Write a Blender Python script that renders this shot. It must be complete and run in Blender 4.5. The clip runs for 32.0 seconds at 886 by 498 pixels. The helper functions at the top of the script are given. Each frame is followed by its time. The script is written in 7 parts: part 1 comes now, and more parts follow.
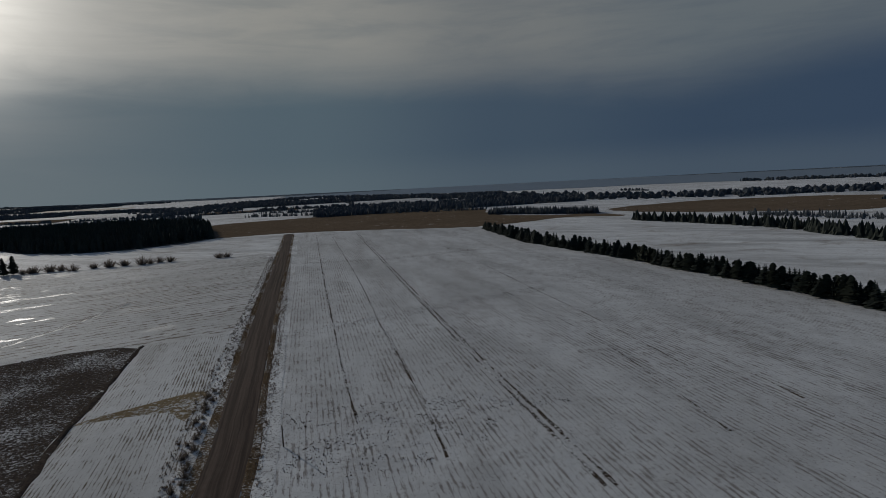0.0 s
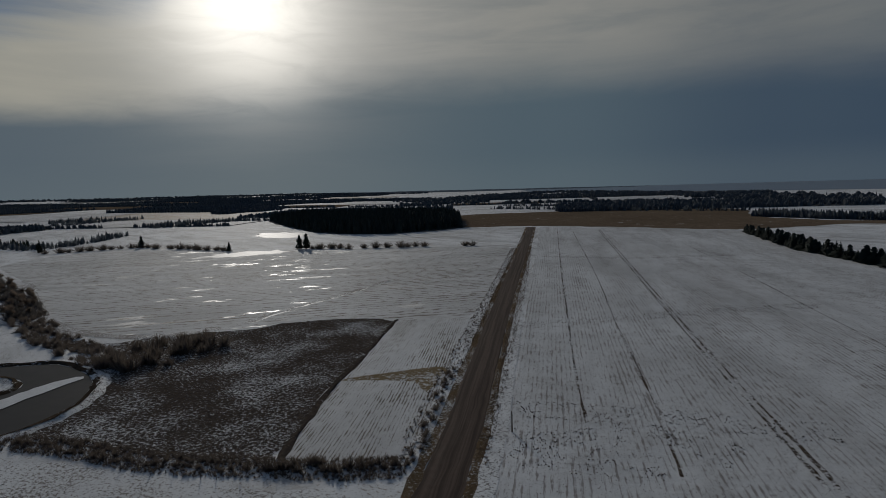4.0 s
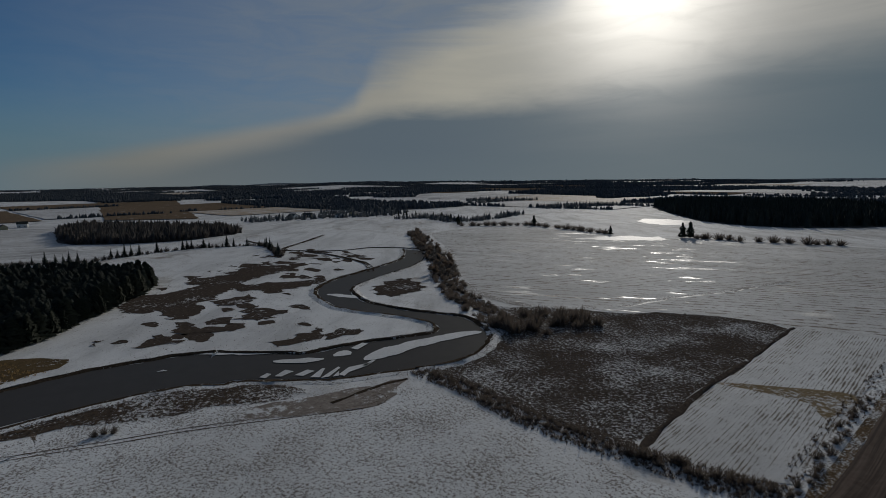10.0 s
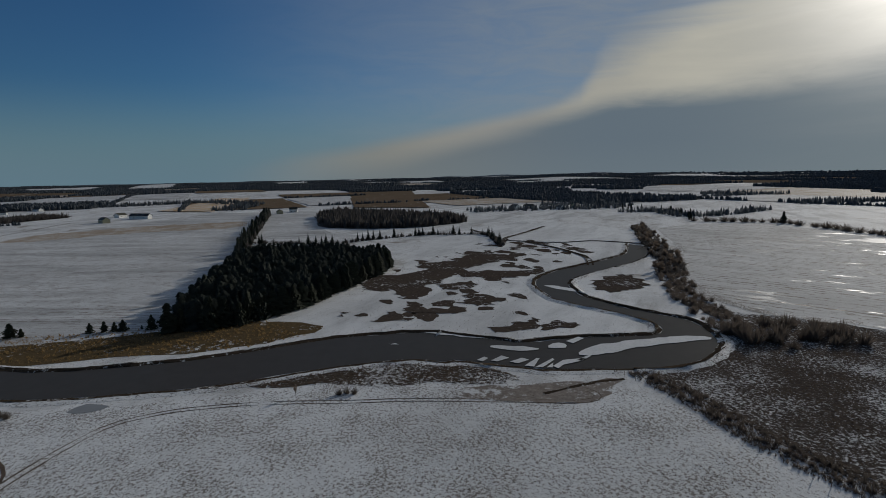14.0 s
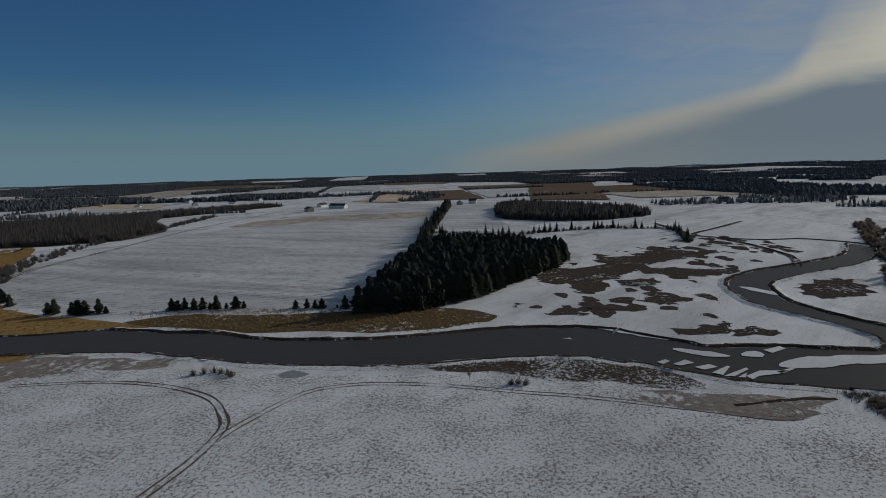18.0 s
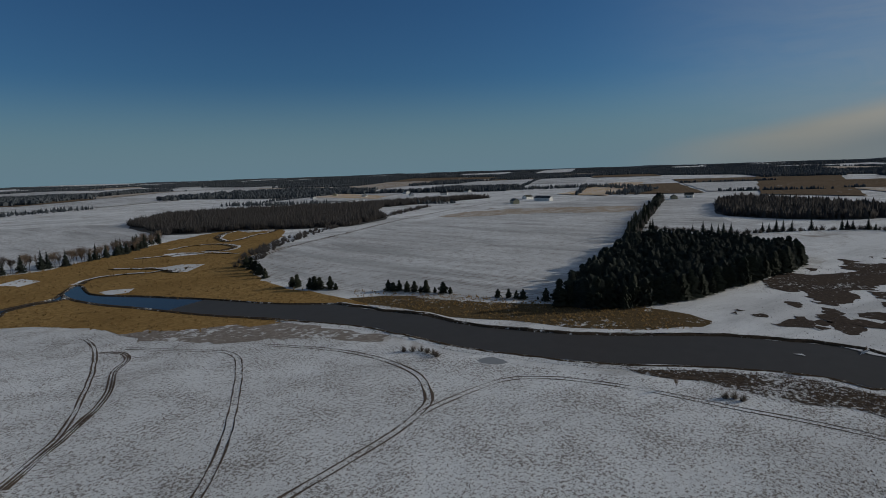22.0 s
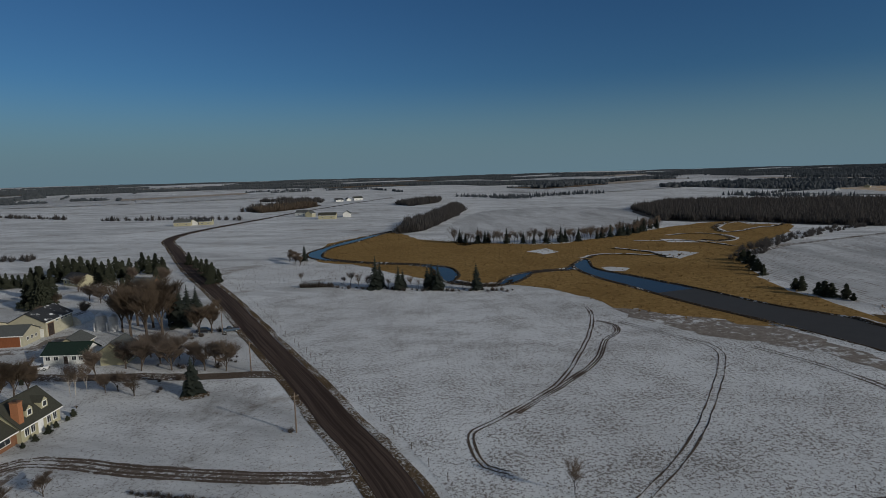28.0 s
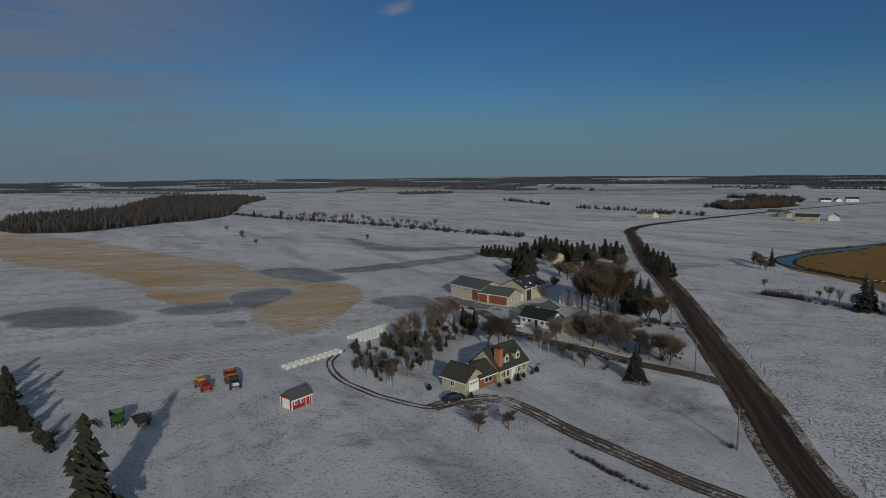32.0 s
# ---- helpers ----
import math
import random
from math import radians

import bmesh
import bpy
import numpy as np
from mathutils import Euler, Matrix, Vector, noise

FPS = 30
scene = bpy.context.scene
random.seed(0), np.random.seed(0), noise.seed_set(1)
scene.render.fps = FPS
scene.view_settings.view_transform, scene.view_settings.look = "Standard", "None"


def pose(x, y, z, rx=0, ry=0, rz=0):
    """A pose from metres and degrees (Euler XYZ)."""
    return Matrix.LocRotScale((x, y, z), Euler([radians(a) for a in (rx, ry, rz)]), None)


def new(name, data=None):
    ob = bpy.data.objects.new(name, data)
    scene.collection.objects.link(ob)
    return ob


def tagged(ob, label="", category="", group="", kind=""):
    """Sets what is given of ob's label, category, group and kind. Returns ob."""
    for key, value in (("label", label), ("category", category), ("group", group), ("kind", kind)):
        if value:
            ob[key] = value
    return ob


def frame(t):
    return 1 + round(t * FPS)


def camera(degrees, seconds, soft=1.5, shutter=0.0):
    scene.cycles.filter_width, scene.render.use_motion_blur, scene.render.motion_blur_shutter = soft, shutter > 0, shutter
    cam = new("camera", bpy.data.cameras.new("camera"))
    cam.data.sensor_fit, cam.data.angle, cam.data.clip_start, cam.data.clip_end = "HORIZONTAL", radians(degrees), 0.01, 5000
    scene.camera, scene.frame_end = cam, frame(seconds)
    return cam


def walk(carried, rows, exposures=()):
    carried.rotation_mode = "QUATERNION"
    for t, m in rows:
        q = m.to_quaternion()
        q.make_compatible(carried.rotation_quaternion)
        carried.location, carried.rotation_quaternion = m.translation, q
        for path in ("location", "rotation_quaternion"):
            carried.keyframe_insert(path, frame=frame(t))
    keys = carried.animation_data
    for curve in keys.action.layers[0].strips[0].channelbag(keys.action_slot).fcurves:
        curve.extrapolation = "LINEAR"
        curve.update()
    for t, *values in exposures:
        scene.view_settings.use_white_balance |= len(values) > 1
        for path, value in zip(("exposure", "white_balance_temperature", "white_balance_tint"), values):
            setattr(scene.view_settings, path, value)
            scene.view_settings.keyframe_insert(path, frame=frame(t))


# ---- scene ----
cam = camera(74.54, 32.0, soft=0.8)
H = 45.0
# seconds, pitch, roll, yaw of a hovering camera that turns on the spot
PATH = [
    (0, 83.39, 2.99, 0.00),
    (0.5, 83.50, 2.85, 2.86),
    (1, 83.60, 2.69, 5.74),
    (1.5, 83.69, 2.53, 8.69),
    (2, 83.75, 2.38, 11.69),
    (2.5, 83.80, 2.25, 14.65),
    (3, 83.83, 2.12, 17.60),
    (3.5, 83.85, 1.97, 20.58),
    (5.5, 83.81, 1.37, 32.02),
    (6, 83.80, 1.21, 34.68),
    (6.5, 83.78, 1.06, 37.66),
    (7, 83.73, 0.98, 40.74),
    (7.5, 83.64, 1.00, 43.73),
    (8, 83.52, 1.06, 46.68),
    (8.5, 83.42, 1.09, 49.82),
    (9, 83.35, 1.07, 53.08),
    (9.5, 83.32, 1.03, 56.47),
    (10, 83.30, 1.00, 60.01),
    (10.5, 83.28, 0.98, 63.36),
    (11, 83.23, 0.97, 66.15),
    (11.5, 83.19, 0.98, 68.63),
    (12, 83.15, 1.03, 71.15),
    (12.5, 83.12, 1.06, 73.79),
    (13, 83.06, 1.06, 76.37),
    (13.5, 82.98, 1.04, 78.93),
    (14, 82.87, 1.08, 81.50),
    (14.5, 82.76, 1.20, 83.91),
    (15, 82.67, 1.33, 86.29),
    (15.5, 82.62, 1.40, 88.66),
    (17.5, 82.49, 1.50, 97.08),
    (18, 82.46, 1.59, 98.77),
    (18.5, 82.44, 1.68, 100.46),
    (19, 82.43, 1.72, 102.24),
    (19.5, 82.42, 1.72, 104.36),
    (20, 82.40, 1.70, 106.86),
    (20.5, 82.37, 1.68, 109.48),
    (21, 82.33, 1.68, 112.19),
    (21.5, 82.30, 1.70, 115.22),
    (22, 82.30, 1.75, 118.72),
    (22.5, 82.33, 1.78, 122.48),
    (23, 82.37, 1.77, 126.18),
    (23.5, 82.40, 1.72, 129.81),
    (24, 82.42, 1.68, 133.23),
    (24.5, 82.40, 1.66, 136.54),
    (25, 82.35, 1.69, 139.98),
    (25.5, 82.31, 1.71, 143.64),
    (27.5, 82.49, 1.66, 160.88),
    (28, 82.51, 1.58, 165.17),
    (28.5, 82.52, 1.49, 169.47),
    (29, 82.54, 1.39, 173.97),
    (29.5, 82.56, 1.26, 178.80),
    (30, 82.58, 1.11, 183.73),
    (30.5, 82.61, 0.96, 188.96),
    (31, 82.64, 0.81, 195.06),
    (31.5, 82.68, 0.65, 201.72),
    (32, 82.69, 0.47, 208.55),
]
walk(cam, [(t, pose(0, 0, H, a, b, c)) for t, a, b, c in PATH], [(0, -0.9), (2, -1.0), (6, -1.02), (9, -0.98), (13, -0.66), (20, -0.46), (25, -0.44), (32, -0.65)])

# ---------------------------------------------------------------- light and sky
SUN_AZ, SUN_EL = 41.4, 17.0
world = bpy.data.worlds.new("winter_sky")
scene.world = world
world.use_nodes = True


class Net:
    """Short hand for shader nodes."""

    def __init__(self, tree):
        self.t = tree

    def put(self, kind):
        return self.t.nodes.new(kind)

    def link(self, a, b):
        self.t.links.new(a, b)

    def feed(self, socket, v):
        if v is None:
            return
        if hasattr(v, "is_output"):
            self.link(v, socket)
        else:
            socket.default_value = v

    def math(self, op, a, b=None, c=None, clamp=False):
        n = self.t.nodes.new("ShaderNodeMath")
        n.operation, n.use_clamp = op, clamp
        for i, v in enumerate((a, b, c)):
            self.feed(n.inputs[i], v)
        return n.outputs[0]

    def vec(self, op, a, b=None):
        n = self.t.nodes.new("ShaderNodeVectorMath")
        n.operation = op
        self.feed(n.inputs[0], a)
        self.feed(n.inputs[1], b)
        return n.outputs["Value"] if op in ("DOT_PRODUCT", "LENGTH") else n.outputs[0]

    def step(self, v, lo, hi, out0=0.0, out1=1.0):
        n = self.t.nodes.new("ShaderNodeMapRange")
        n.interpolation_type = "SMOOTHSTEP"
        self.feed(n.inputs["Value"], v)
        n.inputs["From Min"].default_value, n.inputs["From Max"].default_value = lo, hi
        n.inputs["To Min"].default_value, n.inputs["To Max"].default_value = out0, out1
        return n.outputs[0]

    def mix(self, f, a, b, blend="MIX"):
        n = self.t.nodes.new("ShaderNodeMix")
        n.data_type, n.blend_type = "RGBA", blend
        self.feed(n.inputs[0], f)
        for s, v in ((n.inputs[6], a), (n.inputs[7], b)):
            self.feed(s, (*v, 1.0) if isinstance(v, tuple) and len(v) == 3 else v)
        return n.outputs[2]

    def noise(self, v, scale, detail=3.0, rough=0.55, stretch=None, turn=0.0, distort=0.0):
        if turn:
            m = self.t.nodes.new("ShaderNodeMapping")
            m.inputs["Rotation"].default_value = (0, 0, turn)
            self.link(v, m.inputs["Vector"])
            v = m.outputs[0]
        if stretch:
            m = self.t.nodes.new("ShaderNodeMapping")
            m.inputs["Scale"].default_value = stretch
            self.link(v, m.inputs["Vector"])
            v = m.outputs[0]
        n = self.t.nodes.new("ShaderNodeTexNoise")
        self.link(v, n.inputs["Vector"])
        n.inputs["Scale"].default_value, n.inputs["Detail"].default_value = scale, detail
        n.inputs["Roughness"].default_value, n.inputs["Distortion"].default_value = rough, distort
        return n.outputs["Fac"]


def ramp(net, v, stops):
    """Colour along a bearing, from (degrees, colour) stops between -60 and 130 degrees."""
    n = net.put("ShaderNodeValToRGB")
    n.color_ramp.interpolation = "EASE" if len(stops[0][1]) == 3 else "LINEAR"
    while len(n.color_ramp.elements) < len(stops):
        n.color_ramp.elements.new(0.5)
    for e, (at, c) in zip(n.color_ramp.elements, stops):
        e.position = (at + 60.0) / 190.0
        e.color = (*[0.1 * k for k in (c if len(c) == 3 else c * 3)], 1.0)
    net.link(v, n.inputs["Fac"])
    return n.outputs["Color"]


def line(net, v, pairs):
    """A height in degrees along a bearing, from (degrees, height) pairs."""
    r = ramp(net, v, [(a, ((h + 5.0) / 4.0,)) for a, h in pairs])
    return net.math("MULTIPLY_ADD", net.vec("DOT_PRODUCT", r, (1.0, 0.0, 0.0)), 40.0, -5.0)


# the cloud bank round the sun: its grey underside reaches up to CLOUD_FOOT, its sunlit layer from there to CLOUD_TOP
CLOUD_FOOT = [(-60, 9.0), (-34, 8.9), (-22, 7.8), (-7, 9.7), (14, 10.4), (32, 9.9), (44, 8.5), (48, 7.5), (57, 6.6), (65, 6.8), (68, 6.0), (73, 4.5), (86, 1.3), (92, 0.4), (100, -2.0), (130, -5.0)]
CLOUD_TOP = [(-60, 34.0), (38, 34.0), (44, 22.0), (49, 16.0), (57, 14.2), (63, 11.8), (66.6, 10.3), (68.4, 7.8), (71, 6.6), (75, 5.7), (80, 4.8), (90, 3.0), (96, 2.2), (104, 0.6), (130, -5.0)]
UNDERSIDE = [(-60, (0.55, 0.95, 1.85)), (-25, (0.66, 1.10, 1.80)), (-7, (0.92, 1.42, 2.05)), (14, (1.50, 2.15, 2.65)), (38, (2.05, 2.65, 3.05)), (65, (1.75, 2.30, 2.80)), (90, (2.2, 2.5, 2.6)), (130, (2.2, 2.5, 2.6))]
SUNLIT = [(-60, (1.6, 2.0, 2.4)), (-25, (2.1, 2.5, 2.8)), (-7, (3.0, 3.2, 3.25)), (14, (4.8, 4.8, 4.5)), (34, (6.2, 6.1, 5.7)), (58, (6.3, 6.1, 5.2)), (67, (5.2, 5.1, 4.5)), (74, (4.0, 4.0, 3.75)), (90, (3.1, 3.2, 3.0)), (130, (3.0, 3.1, 3.0))]
SKY_TINT, HORIZON = (0.25, 0.45, 0.64), (1.65, 2.7, 3.35)


def build_sky():
    net = Net(world.node_tree)
    bg = world.node_tree.nodes["Background"]
    coord = net.put("ShaderNodeTexCoord").outputs["Generated"]
    sky = net.put("ShaderNodeTexSky")
    sky.sky_type = "NISHITA"
    sky.sun_disc = False
    sky.sun_elevation, sky.sun_rotation = radians(SUN_EL), radians(-SUN_AZ)
    sky.air_density, sky.dust_density, sky.ozone_density = 1.0, 0.1, 3.0
    sun = (-math.sin(radians(SUN_AZ)) * math.cos(radians(SUN_EL)), math.cos(radians(SUN_AZ)) * math.cos(radians(SUN_EL)), math.sin(radians(SUN_EL)))
    east, north, height = (net.vec("DOT_PRODUCT", coord, d) for d in ((1.0, 0.0, 0.0), (0.0, 1.0, 0.0), (0.0, 0.0, 1.0)))
    az = net.math("MULTIPLY", net.math("ARCTAN2", net.math("MULTIPLY", east, -1.0), north), 57.2958)
    el = net.math("MULTIPLY", net.math("ARCSINE", height), 57.2958)
    along = net.math("MULTIPLY_ADD", az, 1.0 / 190.0, 60.0 / 190.0)
    toward = net.math("MAXIMUM", net.vec("DOT_PRODUCT", coord, sun), 0.0)
    flat = net.vec("MULTIPLY", coord, (1.0, 1.0, 4.5))
    slant = net.vec("MULTIPLY", coord, (1.0, 1.0, 9.0))
    big = net.noise(flat, 2.2, 5.0, 0.55, distort=0.5)
    fine = net.noise(flat, 7.0, 6.0, 0.6, distort=0.8)
    streak = net.noise(slant, 2.6, 6.0, 0.6, distort=0.5)
    ruffle = net.math("ADD", net.math("MULTIPLY_ADD", big, 2.6, -1.3), net.math("MULTIPLY_ADD", fine, 1.6, -0.8))
    calm = net.step(az, 60.0, 80.0, 1.0, 0.25)
    el_r = net.math("MULTIPLY_ADD", ruffle, calm, el)
    foot = net.math("SUBTRACT", el_r, line(net, along, CLOUD_FOOT))
    top = net.math("SUBTRACT", line(net, along, CLOUD_TOP), el_r)
    soft = net.math("DIVIDE", foot, net.step(az, 20.0, 64.0, 2.3, 0.9))
    lit = net.step(soft, -1.3, 1.5)
    loose = net.step(az, 64.0, 70.0, 1.0, 0.0)
    frayed = net.math("ADD", top, net.math("MULTIPLY", loose, net.math("MULTIPLY_ADD", streak, 9.0, -4.2)))
    frayed = net.math("DIVIDE", frayed, net.math("MULTIPLY_ADD", loose, 2.2, 1.0))
    bank = net.math("MULTIPLY", net.step(frayed, -0.6, 1.1), net.math("MULTIPLY", net.step(az, 85.0, 104.0, 1.0, 0.0), net.step(az, -62.0, -44.0)))
    under = net.vec("SCALE", ramp(net, along, UNDERSIDE))
    over = net.vec("SCALE", ramp(net, along, SUNLIT))
    under.node.inputs["Scale"].default_value = over.node.inputs["Scale"].default_value = 10.0
    under = net.mix(net.step(el, 0.0, 3.5, 0.20, 0.0), under, (2.6, 3.2, 3.4))
    under = net.mix(net.math("MULTIPLY", net.math("POWER", toward, 40.0), net.step(streak, 0.3, 0.7, 0.35, 0.7)), under, (4.4, 4.5, 4.5))
    grey = net.step(net.math("MULTIPLY_ADD", fine, 0.35, net.math("MULTIPLY", streak, 0.65)), 0.40, 0.66, 0.0, 0.62)
    over = net.mix(net.math("MULTIPLY", grey, net.step(az, 40.0, 62.0, 1.0, 0.45)), over, net.mix(0.5, over, under))
    over = net.mix(net.math("MULTIPLY", net.math("POWER", toward, 34.0), net.step(streak, 0.25, 0.7, 0.95, 0.55)), over, (8.6, 8.5, 8.0))
    cloud = net.mix(lit, under, over)
    tinted = net.mix(1.0, sky.outputs[0], SKY_TINT, "MULTIPLY")
    tinted = net.mix(net.step(height, 0.0, 0.16, 1.0, 0.0), tinted, HORIZON)
    veil = net.math("MULTIPLY", net.step(az, 60.0, 108.0, 1.0, 0.0), net.step(az, -60.0, -40.0))
    veil = net.math("MULTIPLY", veil, net.step(fine, 0.25, 0.7, 0.60, 0.90))
    blue = net.mix(veil, tinted, (3.1, 3.55, 4.0))
    south = net.math("MULTIPLY", net.step(az, -150.0, -112.0), net.step(az, -110.0, -70.0, 1.0, 0.0))
    wisp = net.math("MULTIPLY", south, net.step(net.math("MULTIPLY_ADD", el, 0.012, streak), 0.42, 0.72, 0.25, 0.85))
    blue = net.mix(wisp, blue, (1.9, 2.3, 3.0))
    puff = net.math("SQRT", net.math("ADD", net.math("POWER", net.math("MULTIPLY", net.math("ADD", az, 147.2), 0.45), 2.0), net.math("POWER", net.math("ADD", net.math("MULTIPLY_ADD", az, 0.30, net.math("MULTIPLY", el, 1.25)), 25.5), 2.0)))
    blue = net.mix(net.step(net.math("ADD", puff, net.math("MULTIPLY_ADD", fine, 2.4, -1.2)), 0.15, 1.0, 0.5, 0.0), blue, (3.0, 3.2, 3.4))
    colour = net.mix(bank, blue, cloud)
    glow = net.math("MULTIPLY", net.math("POWER", toward, 150.0), net.step(fine, 0.25, 0.6, 0.75, 1.0))
    colour = net.mix(glow, colour, (26.0, 25.0, 23.0))
    net.link(colour, bg.inputs["Color"])
    bg.inputs["Strength"].default_value = 0.1


build_sky()
lamp = bpy.data.lights.new("sun", "SUN")
lamp.energy, lamp.angle, lamp.color = 3.0, radians(1.2), (1.0, 0.95, 0.87)
sun_ob = new("sun", lamp)
sun_ob.matrix_world = pose(0, 0, 300, 90 - SUN_EL, 0, SUN_AZ + 180)


# ---------------------------------------------------------------- materials
def material(name, rough=0.9, metal=0.0, spec=0.3):
    m = bpy.data.materials.new(name)
    m.use_nodes = True
    net = Net(m.node_tree)
    b = m.node_tree.nodes["Principled BSDF"]
    b.inputs["Roughness"].default_value, b.inputs["Metallic"].default_value = rough, metal
    b.inputs["Specular IOR Level"].default_value = spec
    co = net.put("ShaderNodeTexCoord").outputs["Object"]
    return m, net, b, co


def bump(net, b, h, strength=0.4, distance=0.1):
    n = net.put("ShaderNodeBump")
    n.inputs["Strength"].default_value, n.inputs["Distance"].default_value = strength, distance
    net.link(h, n.inputs["Height"])
    net.link(n.outputs[0], b.inputs["Normal"])


SNOW, SNOW_OLD = (0.795, 0.80, 0.785), (0.65, 0.65, 0.635)


def snow_mat(name, ground=(0.16, 0.12, 0.08), speck=0.0, rows=None, spacing=1.0, row_dark=0.5, ice=0.0, stain=0.3, patchy=0.0, drifts=0.6, tone=1.0):
    """Thin snow over soil: wind drifts, grass specks that show through, and plough rows along a bearing."""
    m, net, b, co = material(name, 0.75, 0.0, 0.07 if ice else 0.03)
    turn = radians(-(rows if rows is not None else 60.0))
    big = net.noise(co, 0.012, 4.0, 0.6)
    mid = net.noise(co, 0.09, 6.0, 0.68)
    grain = net.noise(co, 1.1, 8.0, 0.82)
    col = net.mix(net.step(big, 0.35, 0.7), tuple(tone * c for c in SNOW), tuple(tone * c for c in SNOW_OLD))
    col = net.mix(net.step(mid, 0.45, 0.8, 0.0, stain), col, tuple(0.5 * s + 0.4 * g for s, g in zip(SNOW_OLD, ground)))
    drift = net.noise(co, 0.05, 6.0, 0.66, stretch=(1.0, 0.2, 1.0), turn=turn, distort=0.6)
    col = net.mix(net.step(drift, 0.42, 0.70, 0.0, drifts), col, tuple(0.60 * c for c in SNOW_OLD))
    col = net.mix(net.step(grain, 0.45, 0.75, 0.0, 0.45), col, tuple(0.55 * c for c in SNOW_OLD))
    if rows is not None:
        mp = net.put("ShaderNodeMapping")
        mp.inputs["Rotation"].default_value = (0, 0, turn)
        net.link(co, mp.inputs["Vector"])
        w = net.put("ShaderNodeTexWave")
        w.bands_direction, w.wave_type = "X", "BANDS"
        net.link(mp.outputs[0], w.inputs["Vector"])
        w.inputs["Scale"].default_value = 0.314 / spacing
        w.inputs["Distortion"].default_value, w.inputs["Detail"].default_value, w.inputs["Detail Scale"].default_value = 1.0, 3.0, 1.5
        thin = net.noise(co, 1.0, 5.0, 0.75, stretch=(2.4 / spacing, 0.16, 1.0), turn=turn)
        lanes = net.noise(co, 1.0, 3.0, 0.6, stretch=(0.12, 0.012, 1.0), turn=turn)
        breaks = net.noise(co, 0.30, 6.0, 0.75)
        k = net.math("ADD", net.math("MULTIPLY", w.outputs["Fac"], 0.15), net.math("MULTIPLY", thin, 0.85))
        k = net.math("ADD", k, net.math("MULTIPLY_ADD", breaks, 0.60, -0.30))
        k = net.math("ADD", k, net.math("MULTIPLY_ADD", lanes, 0.36, -0.18))
        col = net.mix(net.step(k, 0.525, 0.66, 0.0, row_dark), col, ground)
    if speck:
        tuft = net.noise(co, 1.6, 6.0, 0.75)
        blade = net.noise(co, 3.6, 3.0, 0.7)
        tuft = net.math("MULTIPLY_ADD", blade, 0.30, net.math("MULTIPLY", tuft, 0.70))
        dens = net.math("MULTIPLY_ADD", net.step(mid, 0.25, 0.7), 0.6 * speck, 0.4 * speck)
        dots = net.step(net.math("ADD", tuft, net.math("MULTIPLY", dens, 0.11)), 0.605, 0.64)
        col = net.mix(net.math("MULTIPLY", dots, 0.78), col, ground)
    if patchy:
        bare = net.step(net.noise(co, 0.022, 7.0, 0.70, stretch=(1.0, 2.2, 1.0), turn=radians(-14), distort=0.6), 0.60 - 0.2 * patchy, 0.74)
        col = net.mix(net.math("MULTIPLY", bare, 0.88), col, ground)
    net.link(col, b.inputs["Base Color"])
    if ice:
        wet = net.step(net.noise(co, 0.10, 7.0, 0.72, stretch=(1.0, 0.3, 1.0), turn=radians(49)), 0.56, 0.64)
        net.link(net.math("MULTIPLY_ADD", wet, -0.85 * ice, 0.80), b.inputs["Roughness"])
        net.link(net.math("MULTIPLY_ADD", wet, 0.13, 0.06), b.inputs["Specular IOR Level"])
    bump(net, b, net.math("ADD", mid, net.math("MULTIPLY", grain, 0.35)), 0.6, 0.4)
    return m


def earth_mat(name, dark, light, scale=0.4, snow=0.0, rough=0.95, rows=None, snow_scale=0.6, blotch=0.5):
    m, net, b, co = material(name, rough, 0.0, 0.0)
    a = net.noise(co, scale * 2.0, 8.0, 0.78)
    c = net.noise(co, scale * 0.12, 4.0, 0.6)
    col = net.mix(net.step(a, 0.3, 0.7), dark, light)
    col = net.mix(net.step(c, 0.4, 0.7, 0.0, 0.5), col, dark)
    if rows is not None:
        s = net.noise(co, 0.8, 4.0, 0.6, stretch=(1.0, 0.06, 1.0), turn=radians(-rows))
        col = net.mix(net.step(s, 0.45, 0.62, 0.0, 0.6), col, light)
    if snow:
        f = net.noise(co, snow_scale, 9.0, 0.80)
        g = net.noise(co, 0.06, 4.0, 0.6)
        k = net.math("ADD", f, net.math("MULTIPLY_ADD", g, blotch, -0.5 * blotch))
        col = net.mix(net.step(k, 0.66 - 0.22 * snow, 0.74 - 0.22 * snow), col, SNOW_OLD)
    net.link(col, b.inputs["Base Color"])
    bump(net, b, a, 0.7, 0.3)
    return m


def plain_mat(name, colour, rough=0.7, metal=0.0, vary=0.25, scale=2.0, spec=0.4):
    m, net, b, co = material(name, rough, metal, spec)
    n = net.noise(co, scale, 5.0, 0.65)
    net.link(net.mix(net.step(n, 0.3, 0.7), tuple(c * (1 - vary) for c in colour), tuple(min(1.0, c * (1 + vary)) for c in colour)), b.inputs["Base Color"])
    bump(net, b, n, 0.25, 0.02)
    return m


